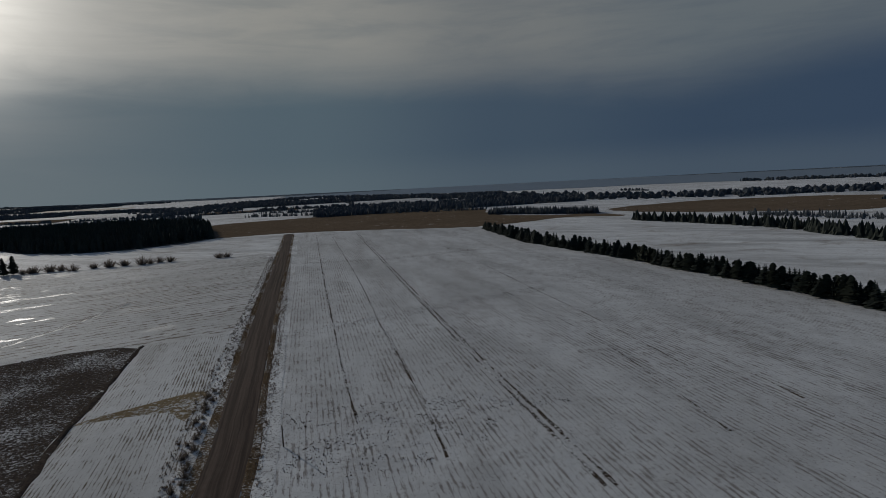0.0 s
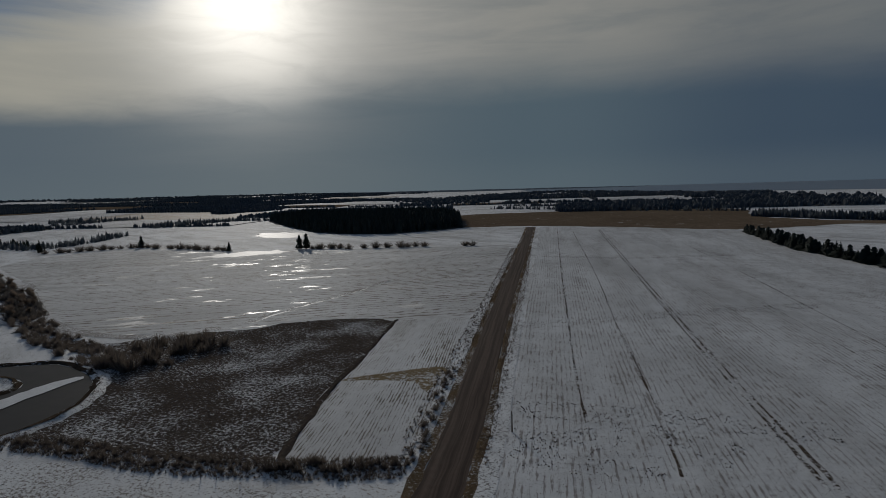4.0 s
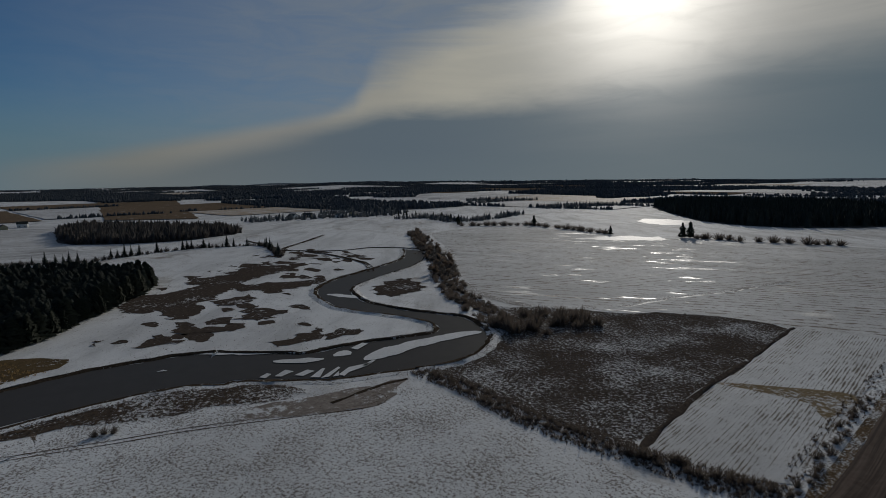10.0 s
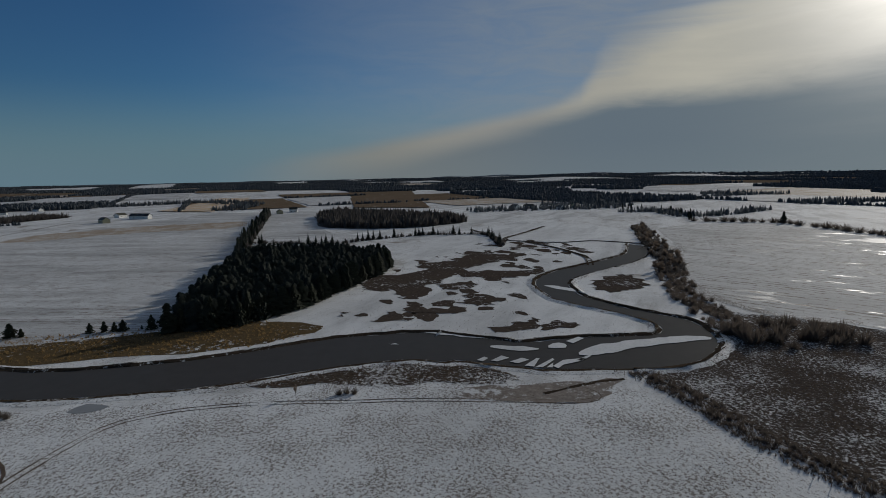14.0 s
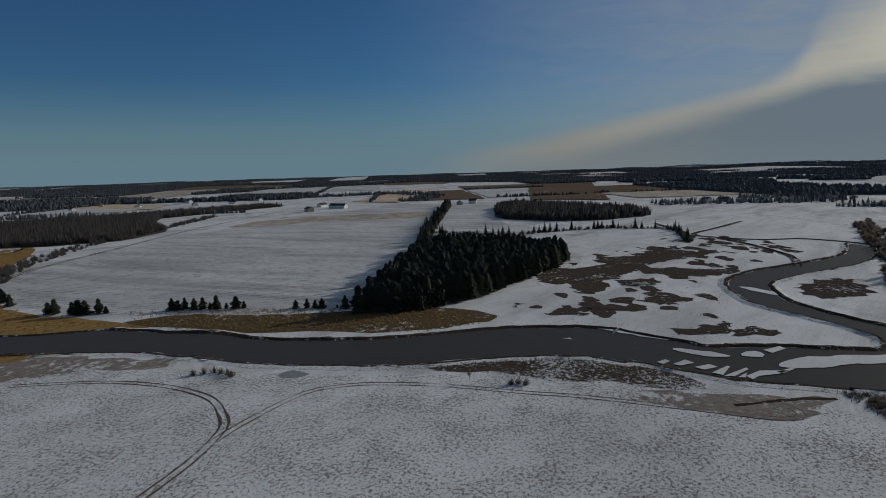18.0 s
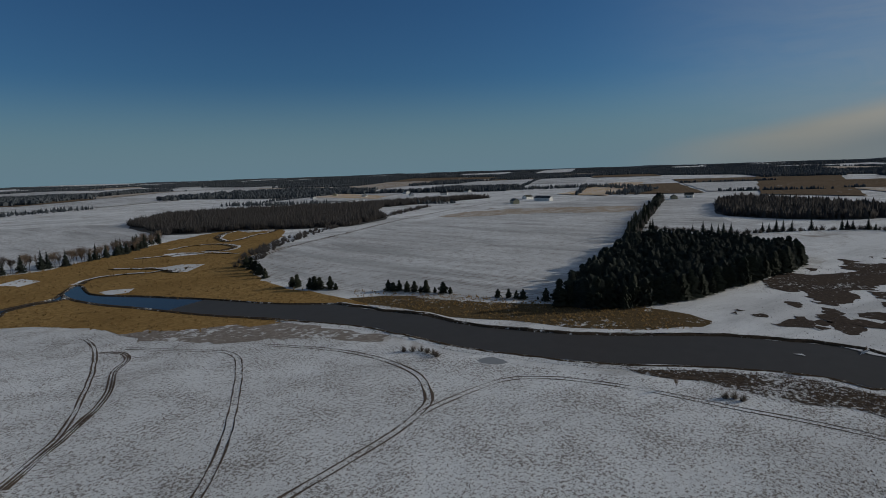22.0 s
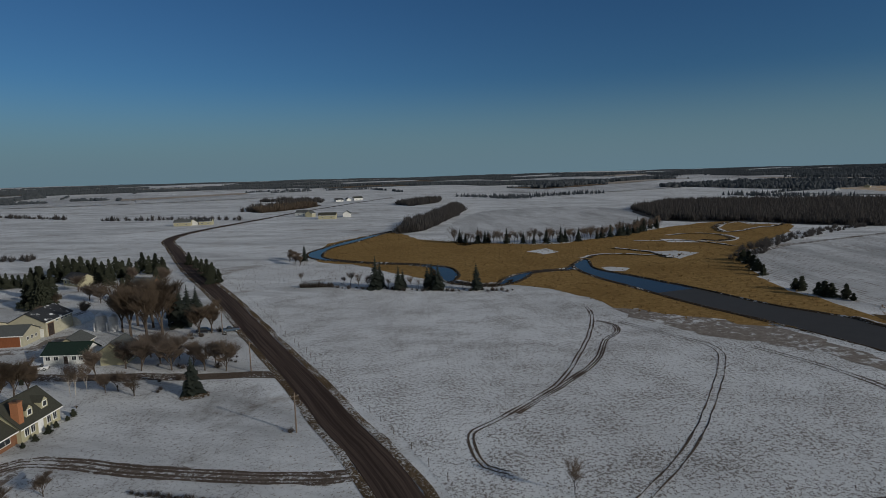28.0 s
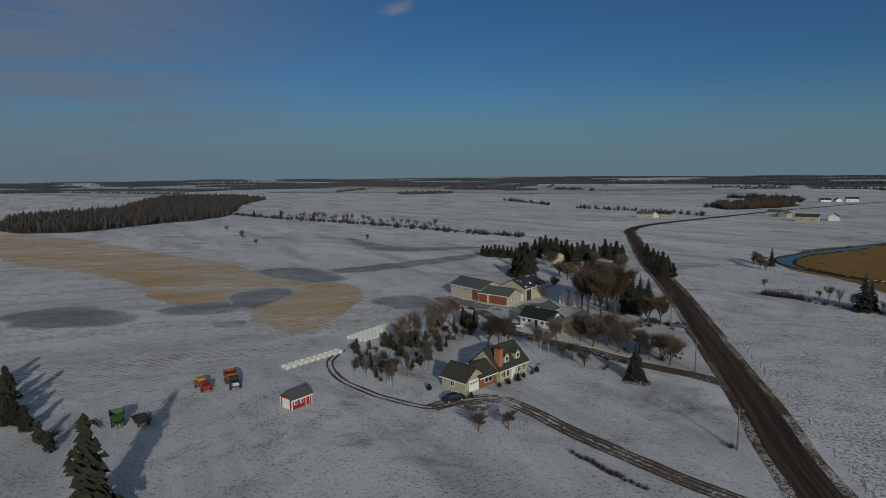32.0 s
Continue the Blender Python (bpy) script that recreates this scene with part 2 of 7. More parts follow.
def leaf_mat(name, dark, light, rough=0.8):
    m, net, b, co = material(name, rough, 0.0, 0.2)
    geo = net.put("ShaderNodeNewGeometry").outputs["Random Per Island"]
    info = net.put("ShaderNodeObjectInfo").outputs["Random"]
    f = net.math("MULTIPLY_ADD", geo, 0.7, net.math("MULTIPLY", info, 0.3))
    tone = net.mix(f, dark, light)
    net.link(tone, b.inputs["Base Color"])
    thin, both = net.put("ShaderNodeBsdfTranslucent"), net.put("ShaderNodeMixShader")
    net.link(tone, thin.inputs["Color"])
    both.inputs[0].default_value = 0.5
    net.link(b.outputs[0], both.inputs[1])
    net.link(thin.outputs[0], both.inputs[2])
    net.link(both.outputs[0], m.node_tree.nodes["Material Output"].inputs["Surface"])
    return m


ROAD_BEARING = 13.0
M_GROUND = snow_mat("snow_open", ground=(0.20, 0.15, 0.10), speck=0.7, stain=0.5, patchy=0.3, drifts=0.8)
M_MEADOW = snow_mat("snow_meadow", ground=(0.10, 0.07, 0.045), speck=1.1, stain=0.15, drifts=0.2)
M_PLOUGH = snow_mat("snow_plough_rows", ground=(0.10, 0.065, 0.045), speck=0.4, rows=ROAD_BEARING, spacing=1.1, row_dark=0.60, stain=0.55, tone=0.84)
M_ICY = snow_mat("snow_icy", ground=(0.13, 0.10, 0.07), speck=0.5, rows=-56.0, spacing=4.2, row_dark=0.9, ice=0.45, stain=0.7, drifts=0.8, tone=0.76)
M_WESTF = snow_mat("snow_west_field", ground=(0.15, 0.11, 0.08), speck=0.5, rows=-12.0, spacing=2.4, row_dark=0.6, stain=0.7, drifts=1.0, tone=0.86)
M_STUBBLE = snow_mat("snow_stubble", ground=(0.115, 0.090, 0.065), speck=0.3, rows=17.0, spacing=0.7, row_dark=0.95, stain=0.35, tone=0.82)
M_TAN = snow_mat("snow_tan_field", ground=(0.50, 0.30, 0.105), speck=0.9, rows=-40.0, spacing=2.0, row_dark=0.95, patchy=1.8, stain=0.6)
M_ROWS = snow_mat("snow_row_field", ground=(0.26, 0.19, 0.13), speck=0.6, rows=-40.0, spacing=1.2, row_dark=0.75, stain=0.5)
M_YARD = snow_mat("snow_yard", ground=(0.17, 0.145, 0.12), speck=0.8, patchy=0.30, stain=0.7, drifts=0.85, tone=0.95)
M_MARSHSNOW = snow_mat("snow_marsh", ground=(0.12, 0.085, 0.05), speck=0.35, stain=0.3)
M_BROWN = earth_mat("brown_field", (0.10, 0.074, 0.05), (0.20, 0.15, 0.105), 0.08, snow=0.15, rows=-80.0, snow_scale=0.05)
M_SCRUB = earth_mat("scrub_ground", (0.046, 0.038, 0.032), (0.112, 0.090, 0.074), 0.5, snow=0.66, snow_scale=1.3, blotch=0.40)
M_MARSH = earth_mat("marsh_grass", (0.20, 0.12, 0.045), (0.40, 0.26, 0.105), 0.25)
M_SEDGE = earth_mat("dull_sedge", (0.075, 0.054, 0.030), (0.17, 0.12, 0.062), 0.5, snow=0.35, snow_scale=0.35)
M_TUSSOCK = earth_mat("dark_tussock", (0.052, 0.042, 0.035), (0.115, 0.090, 0.072), 0.5, snow=0.36, snow_scale=0.5)
M_BANKGRASS = earth_mat("snowy_bank_grass", (0.050, 0.040, 0.032), (0.115, 0.090, 0.070), 0.5, snow=0.76, snow_scale=0.9)
M_MUD = earth_mat("river_mud", (0.19, 0.16, 0.135), (0.34, 0.30, 0.26), 0.3, snow=0.6, rough=0.8, snow_scale=0.3)
M_BANK = earth_mat("bank_earth", (0.035, 0.027, 0.020), (0.09, 0.068, 0.048), 0.8, snow=0.45)
M_VERGE = earth_mat("verge_grass", (0.07, 0.05, 0.03), (0.20, 0.14, 0.085), 0.9, snow=0.62, snow_scale=2.2)
M_TRODDEN = snow_mat("trodden_snow", ground=(0.10, 0.078, 0.06), speck=1.6, stain=0.5)
M_DITCH = snow_mat("snow_ditch", ground=(0.07, 0.05, 0.035), speck=1.0, stain=0.4)
M_TRACK = earth_mat("wheel_track", (0.08, 0.060, 0.046), (0.19, 0.15, 0.12), 1.4, snow=0.45, snow_scale=1.0)
M_DRIVE = earth_mat("muddy_drive", (0.13, 0.105, 0.088), (0.25, 0.21, 0.18), 0.9, snow=0.85, snow_scale=0.8, rows=60.0)
M_PUDDLE = snow_mat("grey_melt_ice", ground=(0.15, 0.165, 0.175), speck=1.0, stain=0.9, patchy=2.5)
M_SLUSH = snow_mat("grey_slush", ground=(0.30, 0.30, 0.30), speck=1.2, stain=0.9, patchy=1.4)
M_FURROW = earth_mat("bare_furrow", (0.055, 0.040, 0.030), (0.13, 0.10, 0.075), 0.9, snow=0.82, snow_scale=0.9)
M_BARK = plain_mat("bark", (0.085, 0.065, 0.05), 0.95, vary=0.4, scale=3.0)
M_TWIG = leaf_mat("bare_twigs", (0.15, 0.115, 0.088), (0.28, 0.22, 0.17))
M_TWIG_RED = leaf_mat("russet_twigs", (0.115, 0.086, 0.062), (0.21, 0.158, 0.112))
M_BRUSH = leaf_mat("dark_brush", (0.088, 0.073, 0.061), (0.168, 0.138, 0.115))
M_TWIG_GREY = leaf_mat("grey_far_twigs", (0.070, 0.064, 0.060), (0.135, 0.122, 0.112))
M_BIRCH = plain_mat("pale_bark", (0.42, 0.38, 0.33), 0.9, vary=0.35, scale=3.0)
M_NEEDLE = leaf_mat("spruce_needles", (0.036, 0.046, 0.040), (0.076, 0.088, 0.070))
M_NEEDLE_GREY = leaf_mat("pine_needles", (0.036, 0.043, 0.030), (0.085, 0.092, 0.060))
# Pale blue-grey puts the haze of distance into the trees' own colour.
M_FARWOOD_HAZED = leaf_mat("far_wood", (0.092, 0.110, 0.126), (0.148, 0.162, 0.172))
M_WEED = leaf_mat("dead_weed", (0.075, 0.056, 0.042), (0.18, 0.132, 0.095))
M_REED = leaf_mat("reed_blades", (0.17, 0.105, 0.04), (0.42, 0.28, 0.12))


def road_mat():
    m, net, b, co = material("wet_road", 0.9, 0.0, 0.02)
    uv = net.put("ShaderNodeTexCoord").outputs["UV"]
    lanes = net.noise(uv, 1.0, 5.0, 0.65, stretch=(9.0, 0.012, 1.0))
    fine = net.noise(co, 0.9, 6.0, 0.7)
    col = net.mix(net.step(lanes, 0.38, 0.64), (0.046, 0.033, 0.027), (0.105, 0.076, 0.061))
    col = net.mix(net.step(fine, 0.5, 0.75, 0.0, 0.5), col, (0.085, 0.065, 0.052))
    net.link(col, b.inputs["Base Color"])
    net.link(net.step(fine, 0.3, 0.7, 0.65, 0.95), b.inputs["Roughness"])
    bump(net, b, fine, 0.4, 0.05)
    return m


def water_mat(name, colour, rough, ior=1.33):
    m, net, b, co = material(name, rough, 0.0, 0.12)
    n = net.noise(co, 0.25, 4.0, 0.6)
    net.link(net.mix(n, colour, tuple(c * 1.4 for c in colour)), b.inputs["Base Color"])
    b.inputs["IOR"].default_value = ior
    bump(net, b, net.noise(co, 1.5, 3.0, 0.6), 0.08, 0.05)
    return m


M_ROAD = road_mat()
M_WATER = water_mat("silty_river_water", (0.056, 0.052, 0.048), 0.38, 1.14)
M_CREEK = water_mat("clear_creek_water", (0.03, 0.035, 0.045), 0.12)
M_SEA = water_mat("sea_ice_water", (0.17, 0.21, 0.25), 0.6, 1.1)
M_ICE = snow_mat("river_ice", ground=(0.25, 0.24, 0.24), stain=0.3)
M_ICEGREY = water_mat("meltwater_ice", (0.21, 0.22, 0.225), 0.35, 1.12)
M_SHEEN = water_mat("wet_ice", (0.44, 0.44, 0.43), 0.55)
M_SHEEN.node_tree.nodes["Principled BSDF"].inputs["Specular IOR Level"].default_value = 0.035


# ---------------------------------------------------------------- building helpers
def link_mesh(name, verts, faces, mats, smooth=False, uvs=None):
    me = bpy.data.meshes.new(name)
    me.from_pydata(verts, [], faces)
    for m in (mats if isinstance(mats, (list, tuple)) else [mats]):
        me.materials.append(m)
    if smooth:
        me.polygons.foreach_set("use_smooth", [True] * len(me.polygons))
    if uvs is not None:
        lay = me.uv_layers.new(name="UVMap")
        for l in me.loops:
            lay.data[l.index].uv = uvs[l.vertex_index]
    me.update()
    return me


def part(name, bm, mat, parent, label=""):
    """Links a bmesh as one mesh object under a thing or a part."""
    me = bpy.data.meshes.new(name)
    bm.to_mesh(me)
    bm.free()
    me.materials.append(mat)
    ob = new(name, me)
    ob.parent = parent
    return tagged(ob, label)


def child(name, me, parent, label="", m=None):
    ob = new(name, me)
    ob.parent = parent
    if m is not None:
        ob.matrix_basis = m
    return tagged(ob, label)


def curve_points(pts, step=6.0, closed=False):
    """A smooth line through plan points."""
    p = [Vector((*q, 0.0)) for q in pts]
    n, out = len(p), []
    for i in range(n if closed else n - 1):
        a, b, c, d = (p[(i + k) % n] if closed else p[min(max(i + k, 0), n - 1)] for k in (-1, 0, 1, 2))
        k = max(2, int((c - b).length / step))
        for j in range(k):
            t = j / k
            out.append(0.5 * (2 * b + (c - a) * t + (2 * a - 5 * b + 4 * c - d) * t * t + (3 * b - a - 3 * c + d) * t ** 3))
    if not closed:
        out.append(p[-1])
    return [(v.x, v.y) for v in out]


def sheet(name, pts, z, mat, label, wobble=1.0, step=6.0, smooth=True, category="field", kind="structure"):
    """A flat patch of ground inside a closed plan line, with an uneven edge."""
    line = curve_points(pts, step, True) if smooth else pts
    bm = bmesh.new()
    vs = []
    for x, y in line:
        d = wobble * (1.0 + math.hypot(x, y) / 400)
        wx = noise.noise((x * 0.13, y * 0.13, 1.0)) + 0.7 * noise.noise((x * 0.5, y * 0.5, 3.0))
        wy = noise.noise((x * 0.13, y * 0.13, 9.0)) + 0.7 * noise.noise((x * 0.5, y * 0.5, 6.0))
        vs.append(bm.verts.new((x + d * wx, y + d * wy, z)))
    es = [bm.edges.new((vs[i], vs[(i + 1) % len(vs)])) for i in range(len(vs))]
    bmesh.ops.triangle_fill(bm, use_beauty=True, edges=es)
    for f in bm.faces:
        if f.normal.z < 0:
            f.normal_flip()
    me = bpy.data.meshes.new(name)
    bm.to_mesh(me)
    bm.free()
    me.materials.append(mat)
    return tagged(new(name, me), label, category, kind=kind)


SKYLINE = [(-45, 4), (0, -2), (25, 12), (40, 26), (55, 34), (70, 50), (90, 34), (117, 28), (130, 22), (145, 22), (163, 14), (175, 12), (190, 18), (203, 22), (215, 14), (225, 8), (246, 4)]
SKY_AZ, SKY_TOP = [a for a, _ in SKYLINE], [b for _, b in SKYLINE]


def ease(v, lo, hi):
    t = min(max((v - lo) / (hi - lo), 0.0), 1.0)
    return t * t * (3 - 2 * t)


def terrain(x, y):
    """The farmland is level near by and rolls gently up to the far hills."""
    d = math.hypot(x, y)
    if d < 860:
        return 0.0
    az = math.degrees(math.atan2(-x, y)) % 360
    m = ease(az, 20, 40) * (1 - ease(az, 250, 300))
    if not m:
        return 0.0
    roll = 11.0 * noise.noise((x / 650, y / 650, 4.2)) + 2.0 * noise.noise((x / 330, y / 330, 8.1)) + 3.5
    rise = 0.7 * float(np.interp(az, SKY_AZ, SKY_TOP)) * ease(d, 1400, 4800)
    return max(0.0, m * (ease(d, 860, 1700) * roll + rise))


def road_scale(y):
    """The road is wider north of the camera than south of it."""
    return float(np.interp(y, [-110, 60], [0.92, 1.03]))


def ribbon_mesh(name, pts, offsets, heights, mat, step=5.0, jitter=0.0, scaled=False):
    """A strip along a plan line; offsets and heights give its cross-section."""
    line = curve_points(pts, step)
    verts, faces, uvs, run = [], [], [], 0.0
    k = len(offsets)
    for i, (x, y) in enumerate(line):
        a, b = line[max(i - 1, 0)], line[min(i + 1, len(line) - 1)]
        tx, ty = b[0] - a[0], b[1] - a[1]
        l = math.hypot(tx, ty) or 1.0
        nx, ny = ty / l, -tx / l
        if i:
            run += math.hypot(x - line[i - 1][0], y - line[i - 1][1])
        for j, (o, h) in enumerate(zip(offsets, heights)):
            q = o * (road_scale(y) if scaled else 1.0) + jitter * noise.noise((x * 0.2, y * 0.2, 3.0 + j))
            verts.append((x + nx * q, y + ny * q, h + terrain(x, y) + (0.4 * jitter * abs(h) * noise.noise((x * 0.3, y * 0.3, 20.0 + j)))))
            uvs.append(((o - offsets[0]) / (offsets[-1] - offsets[0]), run))
    for i in range(len(line) - 1):
        for j in range(k - 1):
            a = i * k + j
            faces.append((a, a + 1, a + k + 1, a + k))
    me = link_mesh(name, verts, faces, mat, True, uvs)
    if me.polygons and me.polygons[0].normal.z < 0:
        me.flip_normals()
    return me


def ribbon(name, pts, offsets, heights, mat, label, category, step=5.0, jitter=0.0, scaled=False):
    return tagged(new(name, ribbon_mesh(name, pts, offsets, heights, mat, step, jitter, scaled)), label, category, kind="structure")


def merged(name, shapes, places, mat, label="", category="", parent=None):
    """Many small copies of (verts, faces) shapes joined into one mesh; places: x, y, z, turn, size, stretch."""
    allv, allf, base = [], [], 0
    rng = random.Random(7)
    for x, y, z, turn, size, tall in places:
        v, f = shapes[rng.randrange(len(shapes))]
        c, s = math.cos(turn) * size, math.sin(turn) * size
        w = np.empty_like(v)
        w[:, 0], w[:, 1], w[:, 2] = v[:, 0] * c - v[:, 1] * s + x, v[:, 0] * s + v[:, 1] * c + y, v[:, 2] * size * tall + z + terrain(x, y)
        allv.append(w)
        allf.extend([tuple(i + base for i in q) for q in f])
        base += len(v)
    me = link_mesh(name, np.concatenate(allv).tolist(), allf, mat)
    ob = new(name, me)
    if parent:
        ob.parent = parent
    return tagged(ob, label, category, kind="stuff")


def inside(pts, x, y):
    hit = False
    for i in range(len(pts)):
        (ax, ay), (bx, by) = pts[i], pts[i - 1]
        if (ay > y) != (by > y) and x < (bx - ax) * (y - ay) / (by - ay) + ax:
            hit = not hit
    return hit


def scatter(pts, count, rng, margin=0.0):
    xs, ys = [p[0] for p in pts], [p[1] for p in pts]
    out = []
    while len(out) < count:
        x, y = rng.uniform(min(xs), max(xs)), rng.uniform(min(ys), max(ys))
        if inside(pts, x, y):
            out.append((x, y))
    return out


def along(pts, gap, rng, wide=0.0):
    """Places every gap metres along a line, with some scatter."""
    out, rest = [], 0.0
    for (ax, ay), (bx, by) in zip(pts, pts[1:]):
        l = math.hypot(bx - ax, by - ay)
        d = rest
        while d < l:
            t = d / l
            o = rng.uniform(-wide, wide)
            out.append((ax + (bx - ax) * t + (by - ay) / l * o, ay + (by - ay) * t - (bx - ax) / l * o))
            d += gap * rng.uniform(0.6, 1.4)
        rest = d - l
    return out


# ---------------------------------------------------------------- ground, road, river, fields
def build_ground():
    rings = [0, 20, 40, 60, 90, 130, 180, 250, 340, 460, 620, 840] + [900 + 75 * k for k in range(54)]
    n = 300
    verts, faces = [(0, 0, 0)], []
    for r in rings[1:]:
        for i in range(n):
            a = 2 * math.pi * i / n
            verts.append((r * math.cos(a), r * math.sin(a), terrain(r * math.cos(a), r * math.sin(a))))
    for i in range(n):
        faces.append((0, 1 + i, 1 + (i + 1) % n))
    for k in range(len(rings) - 2):
        o = 1 + k * n
        for i in range(n):
            j = (i + 1) % n
            faces.append((o + i, o + n + i, o + n + j, o + j))
    tagged(new("ground", link_mesh("ground", verts, faces, M_GROUND)), "snow-covered farmland with grass showing through", "ground", kind="structure")


build_ground()
ROAD = [(-159, 590), (-115, 408), (-72, 227), (-47, 126), (-38, 90), (-24, 20), (-16, -40), (-12, -80), (-6, -104), (0, -130), (10, -168), (26, -230), (50, -312), (77, -420), (88, -465), (88, -508), (75, -555), (50, -615), (22, -680), (-15, -770), (-60, -860), (-110, -960), (-190, -1100)]
ROAD_HALF = 3.5
ribbon("road", ROAD, (-ROAD_HALF, -2.0, 0, 2.0, ROAD_HALF), (0.10, 0.16, 0.20, 0.16, 0.10), M_ROAD, "wet brown country road with muddy wheel lanes", "road", jitter=0.35, scaled=True)
# shoulders slope from the carriageway down to the fields on both sides
ribbon("verge_east", ROAD[:19], (-ROAD_HALF - 1.6, -ROAD_HALF - 0.8, -ROAD_HALF + 0.1), (0.05, 0.13, 0.10), M_VERGE, "dark grassy verge with snow beside the road", "verge", jitter=0.6, scaled=True)
ribbon("verge_west", ROAD[:19], (ROAD_HALF - 0.1, ROAD_HALF + 0.8, ROAD_HALF + 1.8), (0.10, 0.13, 0.05), M_VERGE, "tan grass verge with snow patches beside the road", "verge", jitter=0.6, scaled=True)
ribbon("ditch_east", ROAD[:6], (-ROAD_HALF - 4.6, -ROAD_HALF - 3.6, -ROAD_HALF - 2.6, -ROAD_HALF - 1.5), (0.08, 0.09, 0.09, 0.06), M_DITCH, "snow-filled ditch with dark weeds beside the road", "ditch", 3.0, 0.5, True)
ribbon("ditch_west", ROAD[:5], (ROAD_HALF + 1.7, ROAD_HALF + 3.0, ROAD_HALF + 4.2), (0.06, 0.10, 0.08), M_DITCH, "snowy ditch with dark brush beside the road", "ditch", 3.0, 0.7, True)

FIELD_EAST = [(-150, 592), (-105, 405), (-62, 226), (-38, 126), (-29, 88), (-15, 22), (-4, -30), (90, -20), (131, 150), (128, 178), (114, 234), (92, 309), (55, 411), (34, 552)]
sheet("field_east", FIELD_EAST, 0.04, M_PLOUGH, "ploughed field under thin snow with long furrow rows", 0.6, smooth=False)
FIELD_NW = [(-447, 252), (-338, 196), (-254, 151), (-206, 133), (-176, 127), (-148, 141), (-137, 147), (-126, 162), (-96, 174), (-72, 186), (-123, 398), (-160, 402), (-242, 374), (-334, 346), (-445, 350)]
sheet("field_northwest", FIELD_NW, 0.05, M_ICY, "wide icy snow field with a wet sheen", 0.8)
SCRUB = [(-95, 172), (-125, 161), (-137, 145), (-159, 130), (-156, 111), (-139, 96), (-121, 78), (-117, 66), (-104, 67), (-86, 68), (-66, 74), (-76, 106), (-82, 130)]
sheet("scrub_field", SCRUB, 0.065, M_SCRUB, "dark brown overgrown field with snow between the weeds", 1.5)
STRIP = [(-94, 173), (-70, 183), (-56, 129), (-44, 84), (-52, 77), (-65, 75), (-75, 108), (-81, 130)]
sheet("stubble_strip", STRIP, 0.075, M_STUBBLE, "narrow stubble field with snow between the rows", 0.4, smooth=False)
sheet("brown_field", [(-243, 600), (-165, 605), (-83, 592), (34, 563), (129, 625), (185, 600), (174, 659), (114, 680), (58, 760), (50, 930), (-120, 950), (-225, 900), (-330, 815)], 0.08, M_BROWN, "bare brown field beyond the snow", 2.0)
sheet("meadow", [(-42, 66), (-66, 64), (-110, 56), (-119, 30), (-126, -5), (-122, -40), (-122, -90), (-118, -130), (-100, -165), (-92, -190), (-80, -208), (-60, -222), (-32, -236), (0, -228), (20, -216), (8, -180), (-6, -125), (-18, -85), (-24, -30), (-32, 20)], 0.03, M_MEADOW, "snowy meadow with tufts of grass poking through", 1.5)
WEST_FIELD = [(-330, -270), (-218, -236), (-176, -166), (-178, -120), (-182, -80), (-186, -52), (-215, -46), (-330, -60), (-560, -80), (-760, -100), (-840, -180), (-700, -230), (-520, -265)]
sheet("field_west", WEST_FIELD, 0.05, M_WESTF, "large gently rolling snow field across the river", 1.5)
MARSH = [(-12, -320), (-27, -396), (-78, -442), (-84, -390), (-130, -336), (-163, -325), (-217, -350), (-284, -380), (-349, -396), (-380, -376), (-340, -330), (-258, -270), (-210, -232), (-176, -180), (-166, -140), (-158, -118), (-130, -128), (-112, -140), (-103, -159), (-99, -180), (-93, -200), (-82, -214), (-66, -220), (-45, -258), (-33, -289)]
sheet("marsh", MARSH, 0.05, M_MARSH, "golden dry marsh grass along the winding river", 2.0, category="marsh")
sheet("saltmarsh", [(-150, -60), (-170, -40), (-200, -25), (-240, 10), (-330, 30), (-420, 60), (-520, 150), (-470, 210), (-350, 185), (-260, 140), (-230, 105), (-200, 92), (-165, 96), (-140, 92), (-128, 40), (-132, 0), (-128, -40)], 0.03, M_MARSHSNOW, "snow-covered salt marsh with brown tussocks", 2.0, category="marsh")
sheet("sedge_bank", [(-165.4, -130.5), (-172.8, -118.6), (-175, -102.9), (-176.8, -83.1), (-181.6, -57), (-189.3, -33.5), (-179.4, -13.8), (-175.4, -11), (-166.7, -17.8), (-162, -27.1), (-158.2, -39.7), (-156.3, -52.7), (-158.2, -63.8), (-155.5, -77.1), (-155.5, -89.9), (-159.5, -101.9), (-159.3, -117.7)], 0.07, M_SEDGE, "strip of dull brown sedge on the river bank", 2.0, category="marsh")

